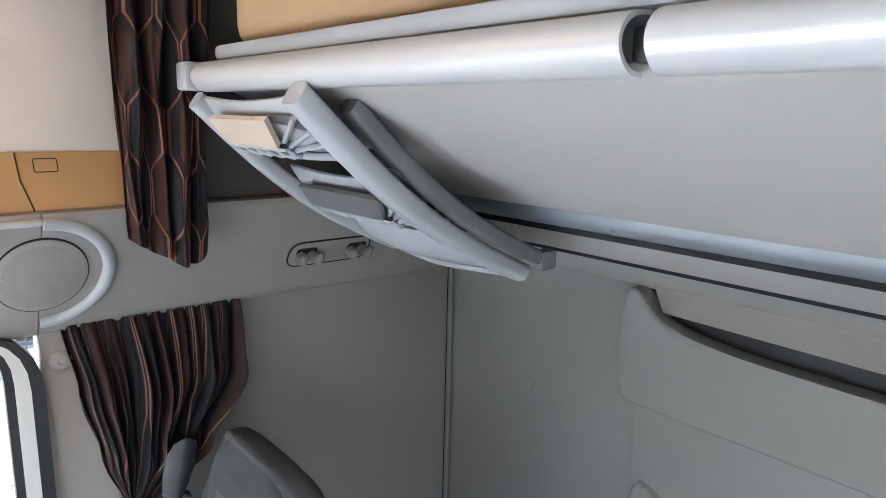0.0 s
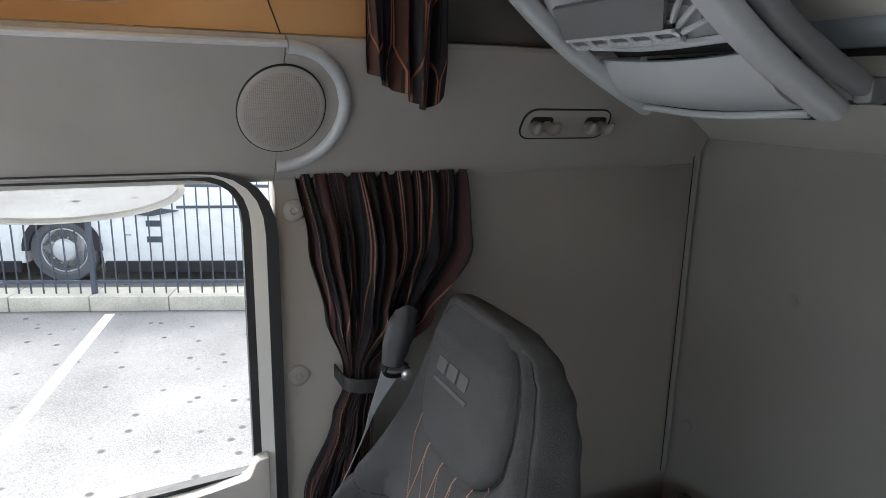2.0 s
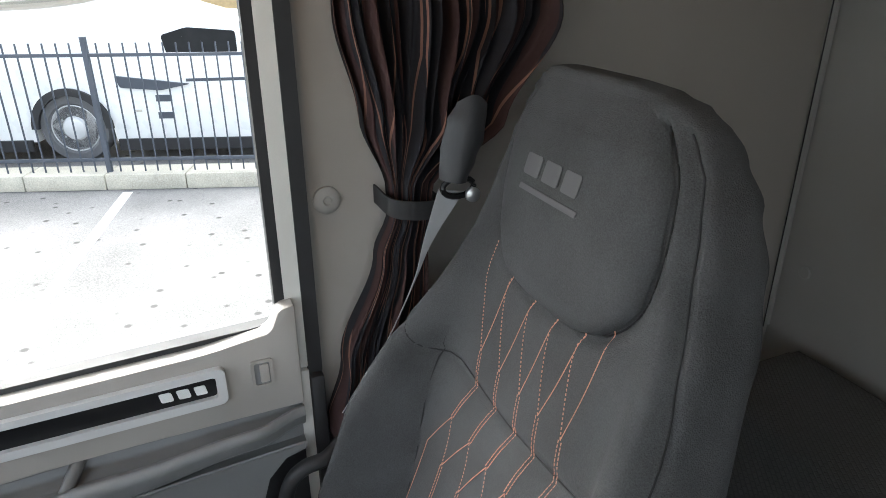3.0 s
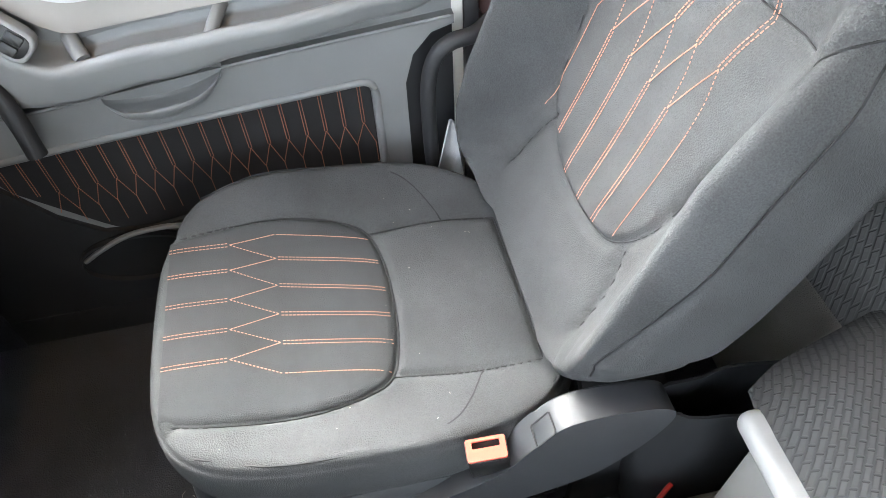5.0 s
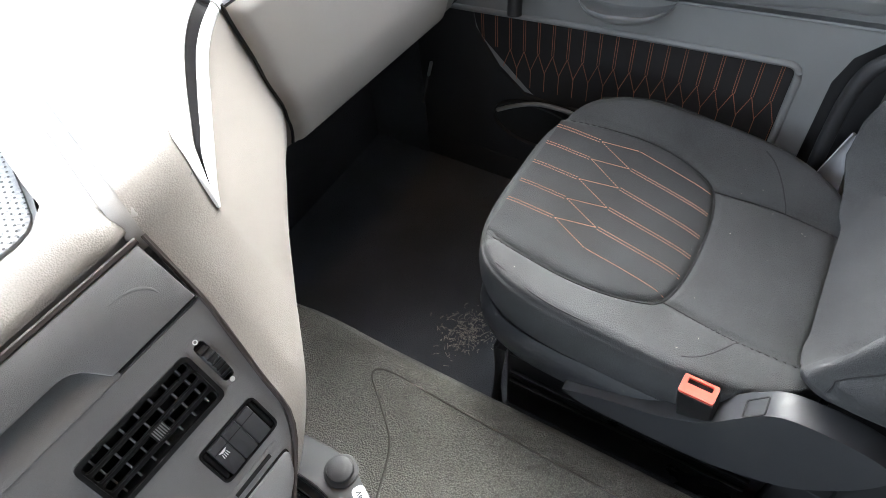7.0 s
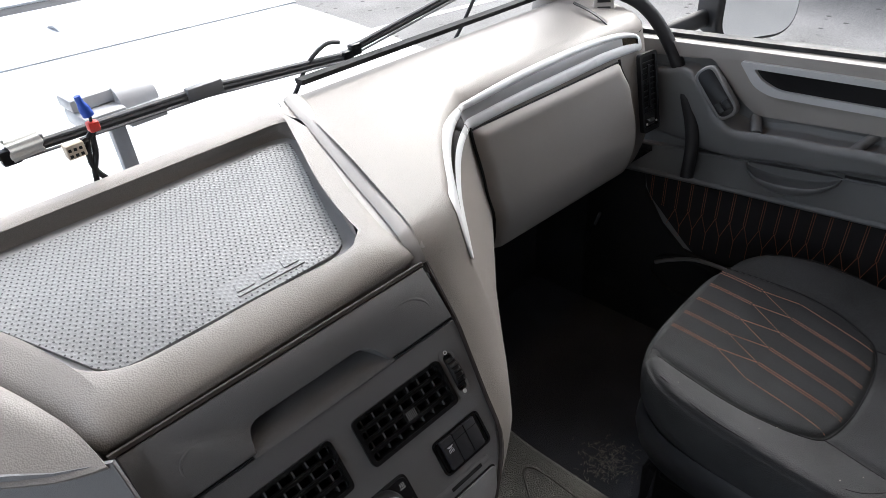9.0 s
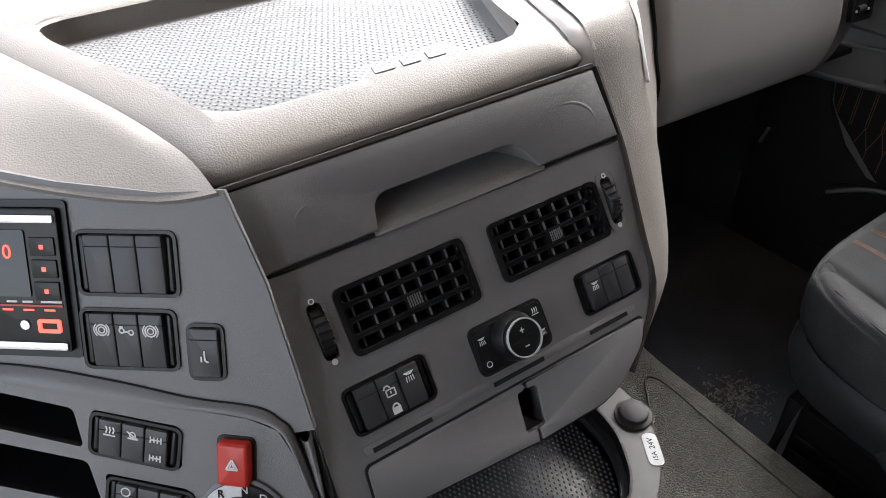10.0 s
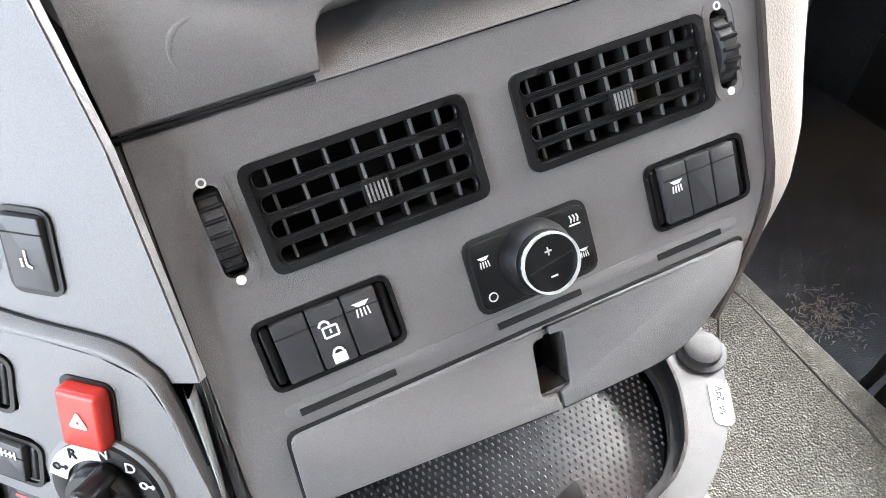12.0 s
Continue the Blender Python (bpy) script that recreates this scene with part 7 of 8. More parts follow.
CURTAIN_BIG = striped("black curtain cloth with wide copper lines", (0.02, 0.019, 0.023), (0.24, 0.10, 0.06), 7, 2.6, 0.036, 0.85, (0.075, 0.034, 0.024))
curtains()

# ---- upper bunk and ladder ----


def bunk():
    b = thing("upper_bunk", (0, -0.4, 1.6), "raised upper bunk with grey board and silver rail", "bunk")
    part("board", sheet(lambda u, v: Vector((-1.1 + 1.86 * u, -0.205 - 0.405 * v, 1.828 - 0.186 * v)), 6, 6, thick=0.03), BUNK_BOARD, b, "pale grey board under the bunk")
    for x0, x1 in ((-1.1, -0.03), (-0.01, 0.80)):
        prof = [(-0.205, 1.821), (-0.19, 1.823), (-0.178, 1.836), (-0.18, 1.85), (-0.195, 1.86), (-0.225, 1.86), (-0.235, 1.845)]
        pts = catmull([(0, y, z) for y, z in prof], 4)
        bm = sheet(lambda u, v: along(pts, u) + Vector((x0 + (x1 - x0) * v, 0, 0)), 24, 2, thick=-0.004)
        part("front_rail", bm, RAIL, b, "rounded silver front rail")
    part("rail_joiner", box((-0.03, -0.21, 1.826), (-0.01, -0.188, 1.852), 0.004), BLACK, b)
    part("rail_top", box((-1.1, -0.26, 1.866), (0.78, -0.205, 1.89), 0.008), LADDER_GREY, b)
    part("mattress", box((-1.1, -0.9, 1.885), (0.78, -0.235, 2.0), 0.035, 4), BUNK_CLOTH, b, "tan bunk mattress")
    prof = [(-0.605, 1.645), (-0.612, 1.652), (-0.622, 1.645), (-0.628, 1.622), (-0.65, 1.607), (-0.66, 1.61)]
    pts = catmull([(0, y, z) for y, z in prof], 4)
    part("rear_rail", sheet(lambda u, v: along(pts, u) + Vector((-1.1 + 1.92 * v, 0, 0)), 20, 2, thick=-0.004), STEEL_BLUE, b, "blue-grey metal rear rail")
    for x in (0.3, -0.2, -0.7):
        part("screw", spin([(0.006, 0), (0.006, 0.003), (0.003, 0.004)], basis((x, -0.636, 1.618), (1, 0, 0), (0, 0.7, 0.7)) @ Matrix.Rotation(radians(180), 4, "X"), 12), SILVER, b)
    part("slot", box((-1.1, -0.675, 1.596), (0.9, -0.655, 1.606)), SEAM, b)
    s = thing("rear_soffit", (0, -0.8, 1.45), "pale grey sloping soffit below the bunk", "trim", kind="structure")
    part("upper_board", sheet(lambda u, v: Vector((-1.1 + 2.15 * u, -0.66 - 0.125 * v, 1.60 - 0.064 * v)), 4, 4, thick=0.02), BUNK_BOARD, s)
    part("lower_board", sheet(lambda u, v: Vector((-1.1 + 2.15 * u, -0.79 - 0.205 * v, 1.530 - 0.078 * v - 0.012 * v * v)), 4, 6, thick=0.02), BUNK_BOARD, s)
    part("joint", box((-1.1, -0.795, 1.53), (1.05, -0.784, 1.545)), SEAM, s)


BUNK_CLOTH = material("tan mattress cloth", (0.42, 0.29, 0.16), 0.85, grain=900, bump=0.3)
STEEL_BLUE = material("blue-grey painted metal", (0.28, 0.31, 0.34), 0.4, 0.3, grain=900)
bunk()


def ladder():
    t = thing("bunk_ladder", (0.65, -0.4, 1.53), "light grey plastic bunk ladder folded under the bunk", "ladder")
    down = Vector((0, -0.444, -0.29)).normalized()
    out = Vector((0, 0.547, -0.837))          # away from the board, towards the room

    def at(x, s, o=0.0):
        """s metres down the ladder, o metres out of its plane."""
        return Vector((x, -0.195, 1.826)) + down * s + out * (o - 0.004)

    def rail(x0, x1, s0, s1, w, h, lift, mat, label):
        def fn(u, v):
            s = s0 + (s1 - s0) * v
            k = math.sin(v * math.pi)
            a = u * 2 * math.pi
            c, sn = math.cos(a), math.sin(a)
            q = (abs(c) ** 4 + abs(sn) ** 4) ** -0.25
            return at(x0 + (x1 - x0) * v + w * c * q, s, lift + 0.028 * k + h * sn * q)

        bm = sheet(fn, 20, 24, closed_u=True)
        bm.verts.ensure_lookup_table()
        bm.faces.new([bm.verts[i] for i in range(20)])
        bm.faces.new([bm.verts[len(bm.verts) - 20 + i] for i in range(20)])
        part("side_rail", bm, mat, t, label, angle=50)

    rail(0.452, 0.472, -0.012, 0.515, 0.021, 0.017, 0.03, LADDER_GREY, "broad light grey ladder rail")
    rail(0.800, 0.85, 0.0, 0.53, 0.016, 0.015, 0.03, LADDER_GREY, "light grey ladder rail")
    rail(0.452, 0.436, 0.06, 0.53, 0.015, 0.014, -0.004, GREY_PLASTIC, "darker inner ladder rail")
    for k, (s, pad) in enumerate(((0.055, CREAM), (0.255, GREY_PLASTIC), (0.425, LADDER_GREY))):
        x0, x1, o = 0.478 + 0.01 * k, 0.795 + 0.02 * k, 0.006 * k
        tread = part("tread", sheet(lambda u, v: at(x0 + (x1 - x0) * u, s - 0.05 + 0.13 * v, 0.022 + o + 0.02 * math.sin(v * math.pi) + 0.01 * math.sin(u * math.pi)), 10, 10, thick=0.006), LADDER_GREY, t, "ladder tread with a curved skirt", angle=50)
        part("tread_edge", tube(catmull([at(x0, s + 0.085, 0.028 + o), at((x0 + x1) / 2, s + 0.078, 0.042 + o), at(x1, s + 0.085, 0.028 + o)], 6), 0.006, 8), LADDER_GREY, tread)
        # dark sheet standing in for the shaded opening below the tread
        part("gap", sheet(lambda u, v: at(x0 + (x1 - x0) * u, s + 0.09 + 0.05 * v, 0.016), 2, 2, thick=0.003), SEAM, tread)
        if k == 2:
            continue
        xa, xb = x0 + (0.10 if k == 0 else 0.06), x1 - 0.03
        pad_poly = [at(xa - 0.035, s - 0.045, 0.058 + o), at(xb - 0.03, s - 0.045, 0.058 + o), at(xb, s + 0.014, 0.068 + o), at(xa + 0.012, s + 0.014, 0.068 + o)]
        part("pad", sheet(lambda u, v: pad_poly[0].lerp(pad_poly[1], u).lerp(pad_poly[3].lerp(pad_poly[2], u), v), 6, 4, thick=0.008), pad, tread, "flat tread pad")
        part("slot", sheet(lambda u, v: at(xa + (xb - xa) * u, s + 0.006 + 0.04 * v, 0.0585 + o), 4, 2, thick=0.004), GREY_PLASTIC, tread)
        for d, h, r in ((0.021, 0.064, 0.0035), (0.044, 0.061, 0.004)):
            part("grip_bar", tube([at(xa, s + d, h + o), at(xb, s + d, h + o)], r, 8), LADDER_GREY, tread)
        part("edge_gap", tube([at(xa - 0.004, s + 0.015, 0.062 + o), at(xb + 0.004, s + 0.015, 0.062 + o)], 0.0034, 6), SEAM, tread)
        wide = (xb - xa) / 5
        for j in range(5):
            ellipse = [at(xa + wide * (j + 0.5) + wide * 0.46 * math.cos(a), s + 0.0325 + 0.0125 * math.sin(a), 0.0635 + o) for a in [k2 * math.pi / 10 for k2 in range(21)]]
            part("cup_rim", tube(ellipse, 0.0027, 6), LADDER_GREY, tread)
        for j in range(3):
            part("brace", tube([at(xa, s + 0.035 - 0.012 * j, 0.056 + o), at(x0 + 0.004, s + 0.022 - 0.03 * j, 0.048 + o)], 0.0042, 6), LADDER_GREY, tread)
        # grey sheet put in as the shade behind the braces
        part("brace_shade", sheet(lambda u, v: at(x0 + (xa - x0) * u, s - 0.035 + 0.065 * v, 0.044 + o), 3, 3, thick=0.002), GREY_PLASTIC, tread)
    part("end_clip", box(at(0.432, 0.515) - Vector((0.014, 0.02, 0.016)), at(0.432, 0.515) + Vector((0.016, 0.02, 0.02)), 0.008), GREY_PLASTIC, t)
    part("hanger", box(at(0.84, -0.01) - Vector((0.03, 0.02, 0.016)), at(0.84, -0.01) + Vector((0.014, 0.02, 0.03)), 0.006), LADDER_GREY, t)


CREAM = material("cream tread pad", (0.55, 0.47, 0.37), 0.6, grain=900, bump=0.2)
ladder()

# ---- rear wall storage and lower bunk ----


def rear_pocket():
    t = thing("rear_storage", (-0.2, -0.98, 0.55), "pale grey moulded storage pockets on the rear wall", "storage panel")
    m = basis((0, YR, 0), (-1, 0, 0), (0, 0, 1))
    top = [(p.x, p.y) for p in catmull([(-0.478, 1.20, 0), (-0.48, 1.38, 0), (-0.474, 1.435, 0), (-0.455, 1.442, 0), (-0.435, 1.43, 0), (-0.41, 1.40, 0), (-0.37, 1.38, 0), (-0.28, 1.364, 0), (-0.15, 1.356, 0), (0.2, 1.352, 0), (1.1, 1.352, 0)], 5)]
    part("upper_pocket", slab(top + [(1.1, 1.19), (-0.45, 1.19)], 0.05, m, 0.012, 4), WALL_PLASTIC, t, "pale grey pocket front with a curved rim")
    low = [(p.x, p.y) for p in catmull([(-0.46, 0.55, 0), (-0.445, 0.9, 0), (-0.43, 1.0, 0), (-0.40, 1.005, 0), (-0.36, 0.985, 0), (-0.3, 0.975, 0), (0.0, 0.97, 0), (1.1, 0.97, 0)], 5)]
    part("lower_pocket", slab(low + [(1.1, 0.55)], 0.04, m, 0.01, 4), WALL_PLASTIC, t, "lower pocket front")
    part("mid_panel", slab([(-0.448, 0.9), (1.1, 0.9), (1.1, 1.2), (-0.455, 1.2)], 0.018, m, 0.006), WALL_PLASTIC, t)
    # black slab in the pocket's mouth; its shade is painted, not cast
    part("pocket_shade", slab([(-0.455, 1.3), (1.1, 1.3), (1.1, 1.45), (-0.455, 1.445)], 0.004, m), BLACK, t, "black slab painted as the shade inside the pocket")
    part("upper_wall", slab([(-0.40, 1.40), (1.1, 1.375), (1.1, 1.455), (-0.425, 1.455)], 0.03, m, 0.004), WALL_FABRIC, t)


rear_pocket()


EDGE_GREY = material("off-white edge plastic", (0.40, 0.40, 0.395), 0.45, grain=1200, bump=0.1)


def lower_bunk():
    t = thing("lower_bunk", (0, -0.6, 0.0), "dark lower bunk mattress with woven pattern and carpet base", "mattress")
    part("base", box((-1.1, -0.99, 0.0), (1.07, -0.34, 0.38), 0.01), CARPET_GREY, t, "grey carpeted bunk base")

    def top(u, v):
        x, y = -1.1 + 2.16 * u, -0.99 + 0.70 * v
        e = min(1, (1 - v) * 9, (1 - u) * 20, v * 20)
        return Vector((x, y, 0.40 + 0.155 * math.sqrt(max(e, 0.02)) + 0.006 * math.sin(x * 9) * math.sin(y * 11)))

    part("mattress", sheet(top, 60, 30, thick=0.02), WOVEN, t, "dark woven mattress cover", angle=70)
    # fold-up side seat cushion with its white edge beside the passenger seat
    f = thing("side_cushion", (0.4, -0.2, 0.0), "dark woven side cushion with an off-white edge bar", "cushion")

    def cush(u, v):
        p = Vector((0.44, -0.168, 0.425)).lerp(Vector((0.5, -0.5, 0.52)), u).lerp(Vector((-0.5, -0.168, 0.425)).lerp(Vector((-0.5, -0.5, 0.52)), u), v)
        e = min(1, u * 9, (1 - u) * 9, v * 30, (1 - v) * 30)
        return p + Vector((0, 0, 0.035 * math.sqrt(max(e, 0)) - 0.03))

    part("pad", sheet(cush, 24, 40, thick=0.04), WOVEN, f, "dark woven pad", angle=70)
    part("edge_bar", box((-0.5, -0.166, 0.392), (0.432, -0.116, 0.424), 0.012, 3), EDGE_GREY, f, "off-white edge bar")
    part("front_panel", box((-0.48, -0.16, 0.0), (0.405, -0.128, 0.394), 0.01, 2), WALL_PLASTIC, f, "pale grey front panel")
    part("panel_joint", box((0.2, -0.129, 0.02), (0.204, -0.126, 0.38)), SEAM, f)
    b = thing("tool_bag", (0.52, -0.17, 0.0), "black rumpled bag standing behind the seat", "bag")

    def bag(u, v):
        a = u * 2 * math.pi
        r = 1 + 0.12 * math.sin(3 * a + 4 * v) + 0.06 * math.sin(7 * a + 9 * v)
        return Vector((0.50 + 0.05 * math.cos(a) * r * (1 - 0.3 * v), -0.17 + 0.11 * math.sin(a) * r, 0.02 + 0.30 * v))

    part("body", sheet(bag, 28, 14, closed_u=True, thick=0.004), RUBBER, b, angle=80)
    part("strap", tube(catmull([(0.45, 0.0, 0.05), (0.43, -0.06, 0.1), (0.46, -0.12, 0.13)], 6), 0.004, 6), RED, b, "red strap")


def woven(name, base, spot):
    """Cloth woven with rows of short raised dashes."""
    m = material(name, base, 0.85, grain=900, bump=0.2, vary=0.15)
    n, l = m.node_tree.nodes, m.node_tree.links
    b = n["Principled BSDF"]
    tc, mp, br, mix, bp = n.new("ShaderNodeTexCoord"), n.new("ShaderNodeMapping"), n.new("ShaderNodeTexBrick"), n.new("ShaderNodeMix"), n.new("ShaderNodeBump")
    mp.inputs["Rotation"].default_value = (0, 0, radians(35))
    l.new(tc.outputs["Object"], mp.inputs["Vector"])
    l.new(mp.outputs[0], br.inputs["Vector"])
    br.inputs["Scale"].default_value = 34
    br.inputs["Mortar Size"].default_value = 0.06
    br.inputs["Mortar Smooth"].default_value = 0.8
    br.inputs["Color1"].default_value, br.inputs["Color2"].default_value, br.inputs["Mortar"].default_value = (1, 1, 1, 1), (0.7, 0.7, 0.7, 1), (0, 0, 0, 1)
    mix.data_type = "RGBA"
    l.new(br.outputs["Color"], mix.inputs["Factor"])
    l.new(b.inputs["Base Color"].links[0].from_socket, mix.inputs["A"])
    mix.inputs["B"].default_value = (*spot, 1)
    l.new(mix.outputs["Result"], b.inputs["Base Color"])
    bp.inputs["Strength"].default_value, bp.inputs["Distance"].default_value = 0.5, 0.003
    l.new(br.outputs["Color"], bp.inputs["Height"])
    l.new(bp.outputs["Normal"], b.inputs["Normal"])
    return m


WOVEN = woven("dark woven cloth", (0.045, 0.045, 0.045), (0.068, 0.067, 0.066))
CARPET_GREY = material("grey carpet", (0.24, 0.225, 0.2), 0.95, grain=500, bump=0.8, vary=0.2, dist=0.003)
lower_bunk()

# ---- windscreen, mirrors and what stands outside ----
GROUND = -1.35


def spotted_asphalt():
    m = material("grey asphalt", (0.17, 0.165, 0.16), 0.85, grain=90, vary=0.34, blot=0.7)
    n, l = m.node_tree.nodes, m.node_tree.links
    b = n["Principled BSDF"]
    tc, vor, rng, mix = n.new("ShaderNodeTexCoord"), n.new("ShaderNodeTexVoronoi"), n.new("ShaderNodeMapRange"), n.new("ShaderNodeMix")
    vor.inputs["Scale"].default_value = 4.2
    l.new(tc.outputs["Object"], vor.inputs["Vector"])
    l.new(vor.outputs["Distance"], rng.inputs["Value"])
    rng.inputs["From Min"].default_value, rng.inputs["From Max"].default_value = 0.09, 0.17
    mix.data_type = "RGBA"
    l.new(rng.outputs[0], mix.inputs["Factor"])
    mix.inputs["A"].default_value = (0.05, 0.047, 0.044, 1)
    l.new(b.inputs["Base Color"].links[0].from_socket, mix.inputs["B"])
    l.new(mix.outputs["Result"], b.inputs["Base Color"])
    return m


def outside():
    bm = bmesh.new()
    bmesh.ops.create_grid(bm, x_segments=1, y_segments=1, size=400)
    bmesh.ops.translate(bm, vec=(0, 0, GROUND), verts=bm.verts)
    solo("ground", bm, spotted_asphalt(), "grey asphalt yard with dark spots", "ground", kind="structure")
    for a, b in (((9.0, 0.76), (3.0, 2.06)), ((9.6, 5.9), (3.4, 7.4)), ((11.0, 9.0), (5.0, 10.4))):
        d = (Vector(b) - Vector(a)).normalized()
        k = Vector((-d.y, d.x)) * 0.06
        bm = slab([Vector(a) + k, Vector(a) - k, Vector(b) - k, Vector(b) + k], 0.004, Matrix.Translation((0, 0, GROUND)))
        solo("parking_line", bm, LINE_WHITE, "white painted parking line on the asphalt", "road marking", "parking lines", kind="structure")
    m = basis((9.2, 1.0, GROUND), (0.332, 0.943, 0), (-0.943, 0.332, 0))       # x along the kerb, y towards the cab
    k = thing("kerb", (9.2, 1.0, GROUND), "low weathered concrete kerb under the fence", "kerb", kind="structure")
    for i in range(-8, 14):
        part("kerb_stone", box((i * 1.0 + 0.004, -0.45, 0), (i * 1.0 + 0.996, 0.0, 0.2), 0.015, 2, m), CONCRETE, k)
    f = thing("fence", (9.34, 0.97, GROUND + 0.2), "dark metal bar fence on the kerb", "fence")
    for z in (0.34, 1.62):
        part("rail", box((-8, -0.17, z), (14, -0.14, z + 0.04), m=m), FENCE, f)
    for i in range(-24, 70):
        part("bar", box((i * 0.155 - 0.008, -0.163, 0.2), (i * 0.155 + 0.008, -0.147, 1.78), m=m), FENCE, f)
    for i in range(-3, 6):
        part("post", box((i * 2.4 - 0.03 - 0.02, -0.185, 0.1), (i * 2.4 + 0.03 - 0.02, -0.125, 1.85), m=m), FENCE, f)
    # parked white truck behind the fence
    t = thing("white_truck", (10.9, 1.5, GROUND), "white parked truck with dark wheel arch behind the fence", "truck")
    tm = basis((10.75, 1.38, GROUND), (-0.332, -0.943, 0), (0, 0, 1)) @ Matrix.Scale(-1, 4, (1, 0, 0))

    def prof():
        return [(-3.2, 0.3), (-0.55, 0.3), (-0.52, 0.62), (-0.35, 0.93), (0.0, 1.02), (0.35, 0.93), (0.52, 0.62), (0.55, 0.3), (5.0, 0.3), (5.0, 2.9), (0.3, 2.9), (-0.6, 2.75), (-1.3, 2.1), (-1.8, 1.95), (-3.2, 1.9)]

    part("body", slab(prof(), 2.2, tm @ Matrix.Translation((0, 0, -2.2)), 0.03, 2), WHITE_PAINT, t, "white truck body")
    arch = [(0.56 * math.cos(a), 0.5 + 0.56 * math.sin(a)) for a in [math.pi * j / 20 for j in range(21)]]
    arch += [(0.46 * math.cos(a), 0.5 + 0.46 * math.sin(a)) for a in [math.pi - math.pi * j / 20 for j in range(21)]]
    part("wheel_arch", slab(arch, 0.3, tm @ Matrix.Translation((0, 0, -0.25))), RUBBER, t, "black wheel arch")
    w = part("wheel", spin([(0.48, -0.28), (0.49, -0.06), (0.46, 0.0), (0.36, 0.0), (0.33, -0.03)], tm @ Matrix.Translation((0, 0.49, -0.01)), 48), TYRE, t, "grey truck tyre, lightened as if lit")
    part("rim", spin([(0.335, -0.03), (0.32, -0.02), (0.30, -0.05), (0.27, -0.1), (0.19, -0.05), (0.15, 0.0), (0.10, 0.01)], tm @ Matrix.Translation((0, 0.49, -0.01)), 40), RAIL, w, "silver truck rim")
    for j in range(10):
        a = 2 * math.pi * j / 10
        part("nut", spin([(0.018, 0), (0.018, 0.04)], tm @ Matrix.Translation((0.2 * math.cos(a), 0.49 + 0.2 * math.sin(a), -0.08)), 6), SILVER, w)
    part("side_skirt", slab([(-3.2, 0.18), (-0.6, 0.18), (-0.6, 0.34), (-3.2, 0.34)], 0.05, tm), RUBBER, t)
    part("side_skirt", slab([(0.6, 0.18), (5, 0.18), (5, 0.34), (0.6, 0.34)], 0.05, tm), RUBBER, t)
    part("trim_strip", slab(round_poly([(-1.7, 1.1), (-1.3, 1.02), (-0.75, 1.06), (-0.7, 1.22)], 0.03), 0.04, tm), FENCE, t)
    part("side_window", slab(round_poly([(-2.4, 1.5), (-1.45, 1.5), (-1.4, 1.75), (-1.75, 1.85), (-2.4, 1.8)], 0.05), 0.02, tm), SEAM, t)
    part("strip", slab([(-3.1, 1.15), (-1.65, 1.13), (-1.65, 1.17), (-3.1, 1.19)], 0.01, tm), FENCE, t)
    part("marker", slab(rect(-0.98, 0.72, -0.9, 0.75), 0.01, tm), LITTER, t)
    for z in (0.62, 0.86):
        part("vent", slab(rect(-1.42, z, -1.2, z + 0.09), 0.01, tm), FENCE, t)
    b = thing("warehouse", (30, -6, GROUND), "tan brick warehouse beyond the fence", "building")
    part("wall", box((28, -30, GROUND), (34, 26, 7.5)), TAN_BRICK, b)
    part("roof", box((27.8, -30.2, 7.5), (34.2, 26.2, 7.8), 0.05), CONCRETE, b)
    for i in range(6):
        w = part("window", box((27.95, -26 + 8 * i, 2.2), (28.02, -22.5 + 8 * i, 4.2), 0.02), SEAM, b)
        part("frame", box((27.93, -24.3 + 8 * i, 2.2), (28.03, -24.2 + 8 * i, 4.2)), CONCRETE, w)
    # white vehicle standing in front of the windscreen
    v = thing("white_van", (1.0, 6.0, GROUND), "white vehicle with a wide bonnet parked ahead", "van")

    slant = lambda x: 5.12 - 0.18 * (x - 1.5)          # where its bonnet ends

    def bonnet(u, w_):
        x = -3.0 + (5.66 + 0.42 * w_) * u
        return Vector((x, 2.2 + (slant(x) - 2.2) * w_, -0.2 + 0.03 * math.sin(w_ * math.pi) - 0.2 * max(0, u - 0.96) / 0.04))

    part("bonnet", sheet(bonnet, 50, 14, thick=-0.05), WHITE_PAINT, v, "white bonnet")
    part("front_skirt", box((-3.0, 2.25, GROUND + 0.2), (2.64, 2.4, -0.26), 0.05, 3), WHITE_PAINT, v)
    part("side_skirt", box((2.6, 2.3, GROUND + 0.25), (2.9, 7.5, -0.42), 0.08, 3), WHITE_PAINT, v)

    def strip(y0, y1, z0, z1, bow=0.0):
        def fn(u, w_):
            x = -2.9 + 5.8 * u
            return Vector((x, slant(x) + y0 + (y1 - y0) * w_, z0 + (z1 - z0) * w_ + bow * math.sin(w_ * math.pi)))

        return sheet(fn, 40, 8, thick=-0.04)

    part("lip", strip(0.0, 0.05, -0.215, -0.2), FENCE, v, "dark joint behind the bonnet")
    part("scuttle", strip(0.05, 1.2, -0.19, -0.19, 0.03), PALE_PAINT, v, "pale grey scuttle panel")
    part("blade_cover", sheet(lambda u, w_: Vector((1.35 + 1.5 * u, slant(1.35 + 1.5 * u) + 0.55 + 0.38 * (1 - u) ** 0.7 * w_, -0.165 + 0.05 * math.sin(w_ * math.pi) * (1 - u))), 24, 8, thick=-0.02), SILVER_PAINT, v, "tapering grey cover")
    part("ridge", strip(1.2, 1.5, -0.19, -0.15), PALE_PAINT, v)
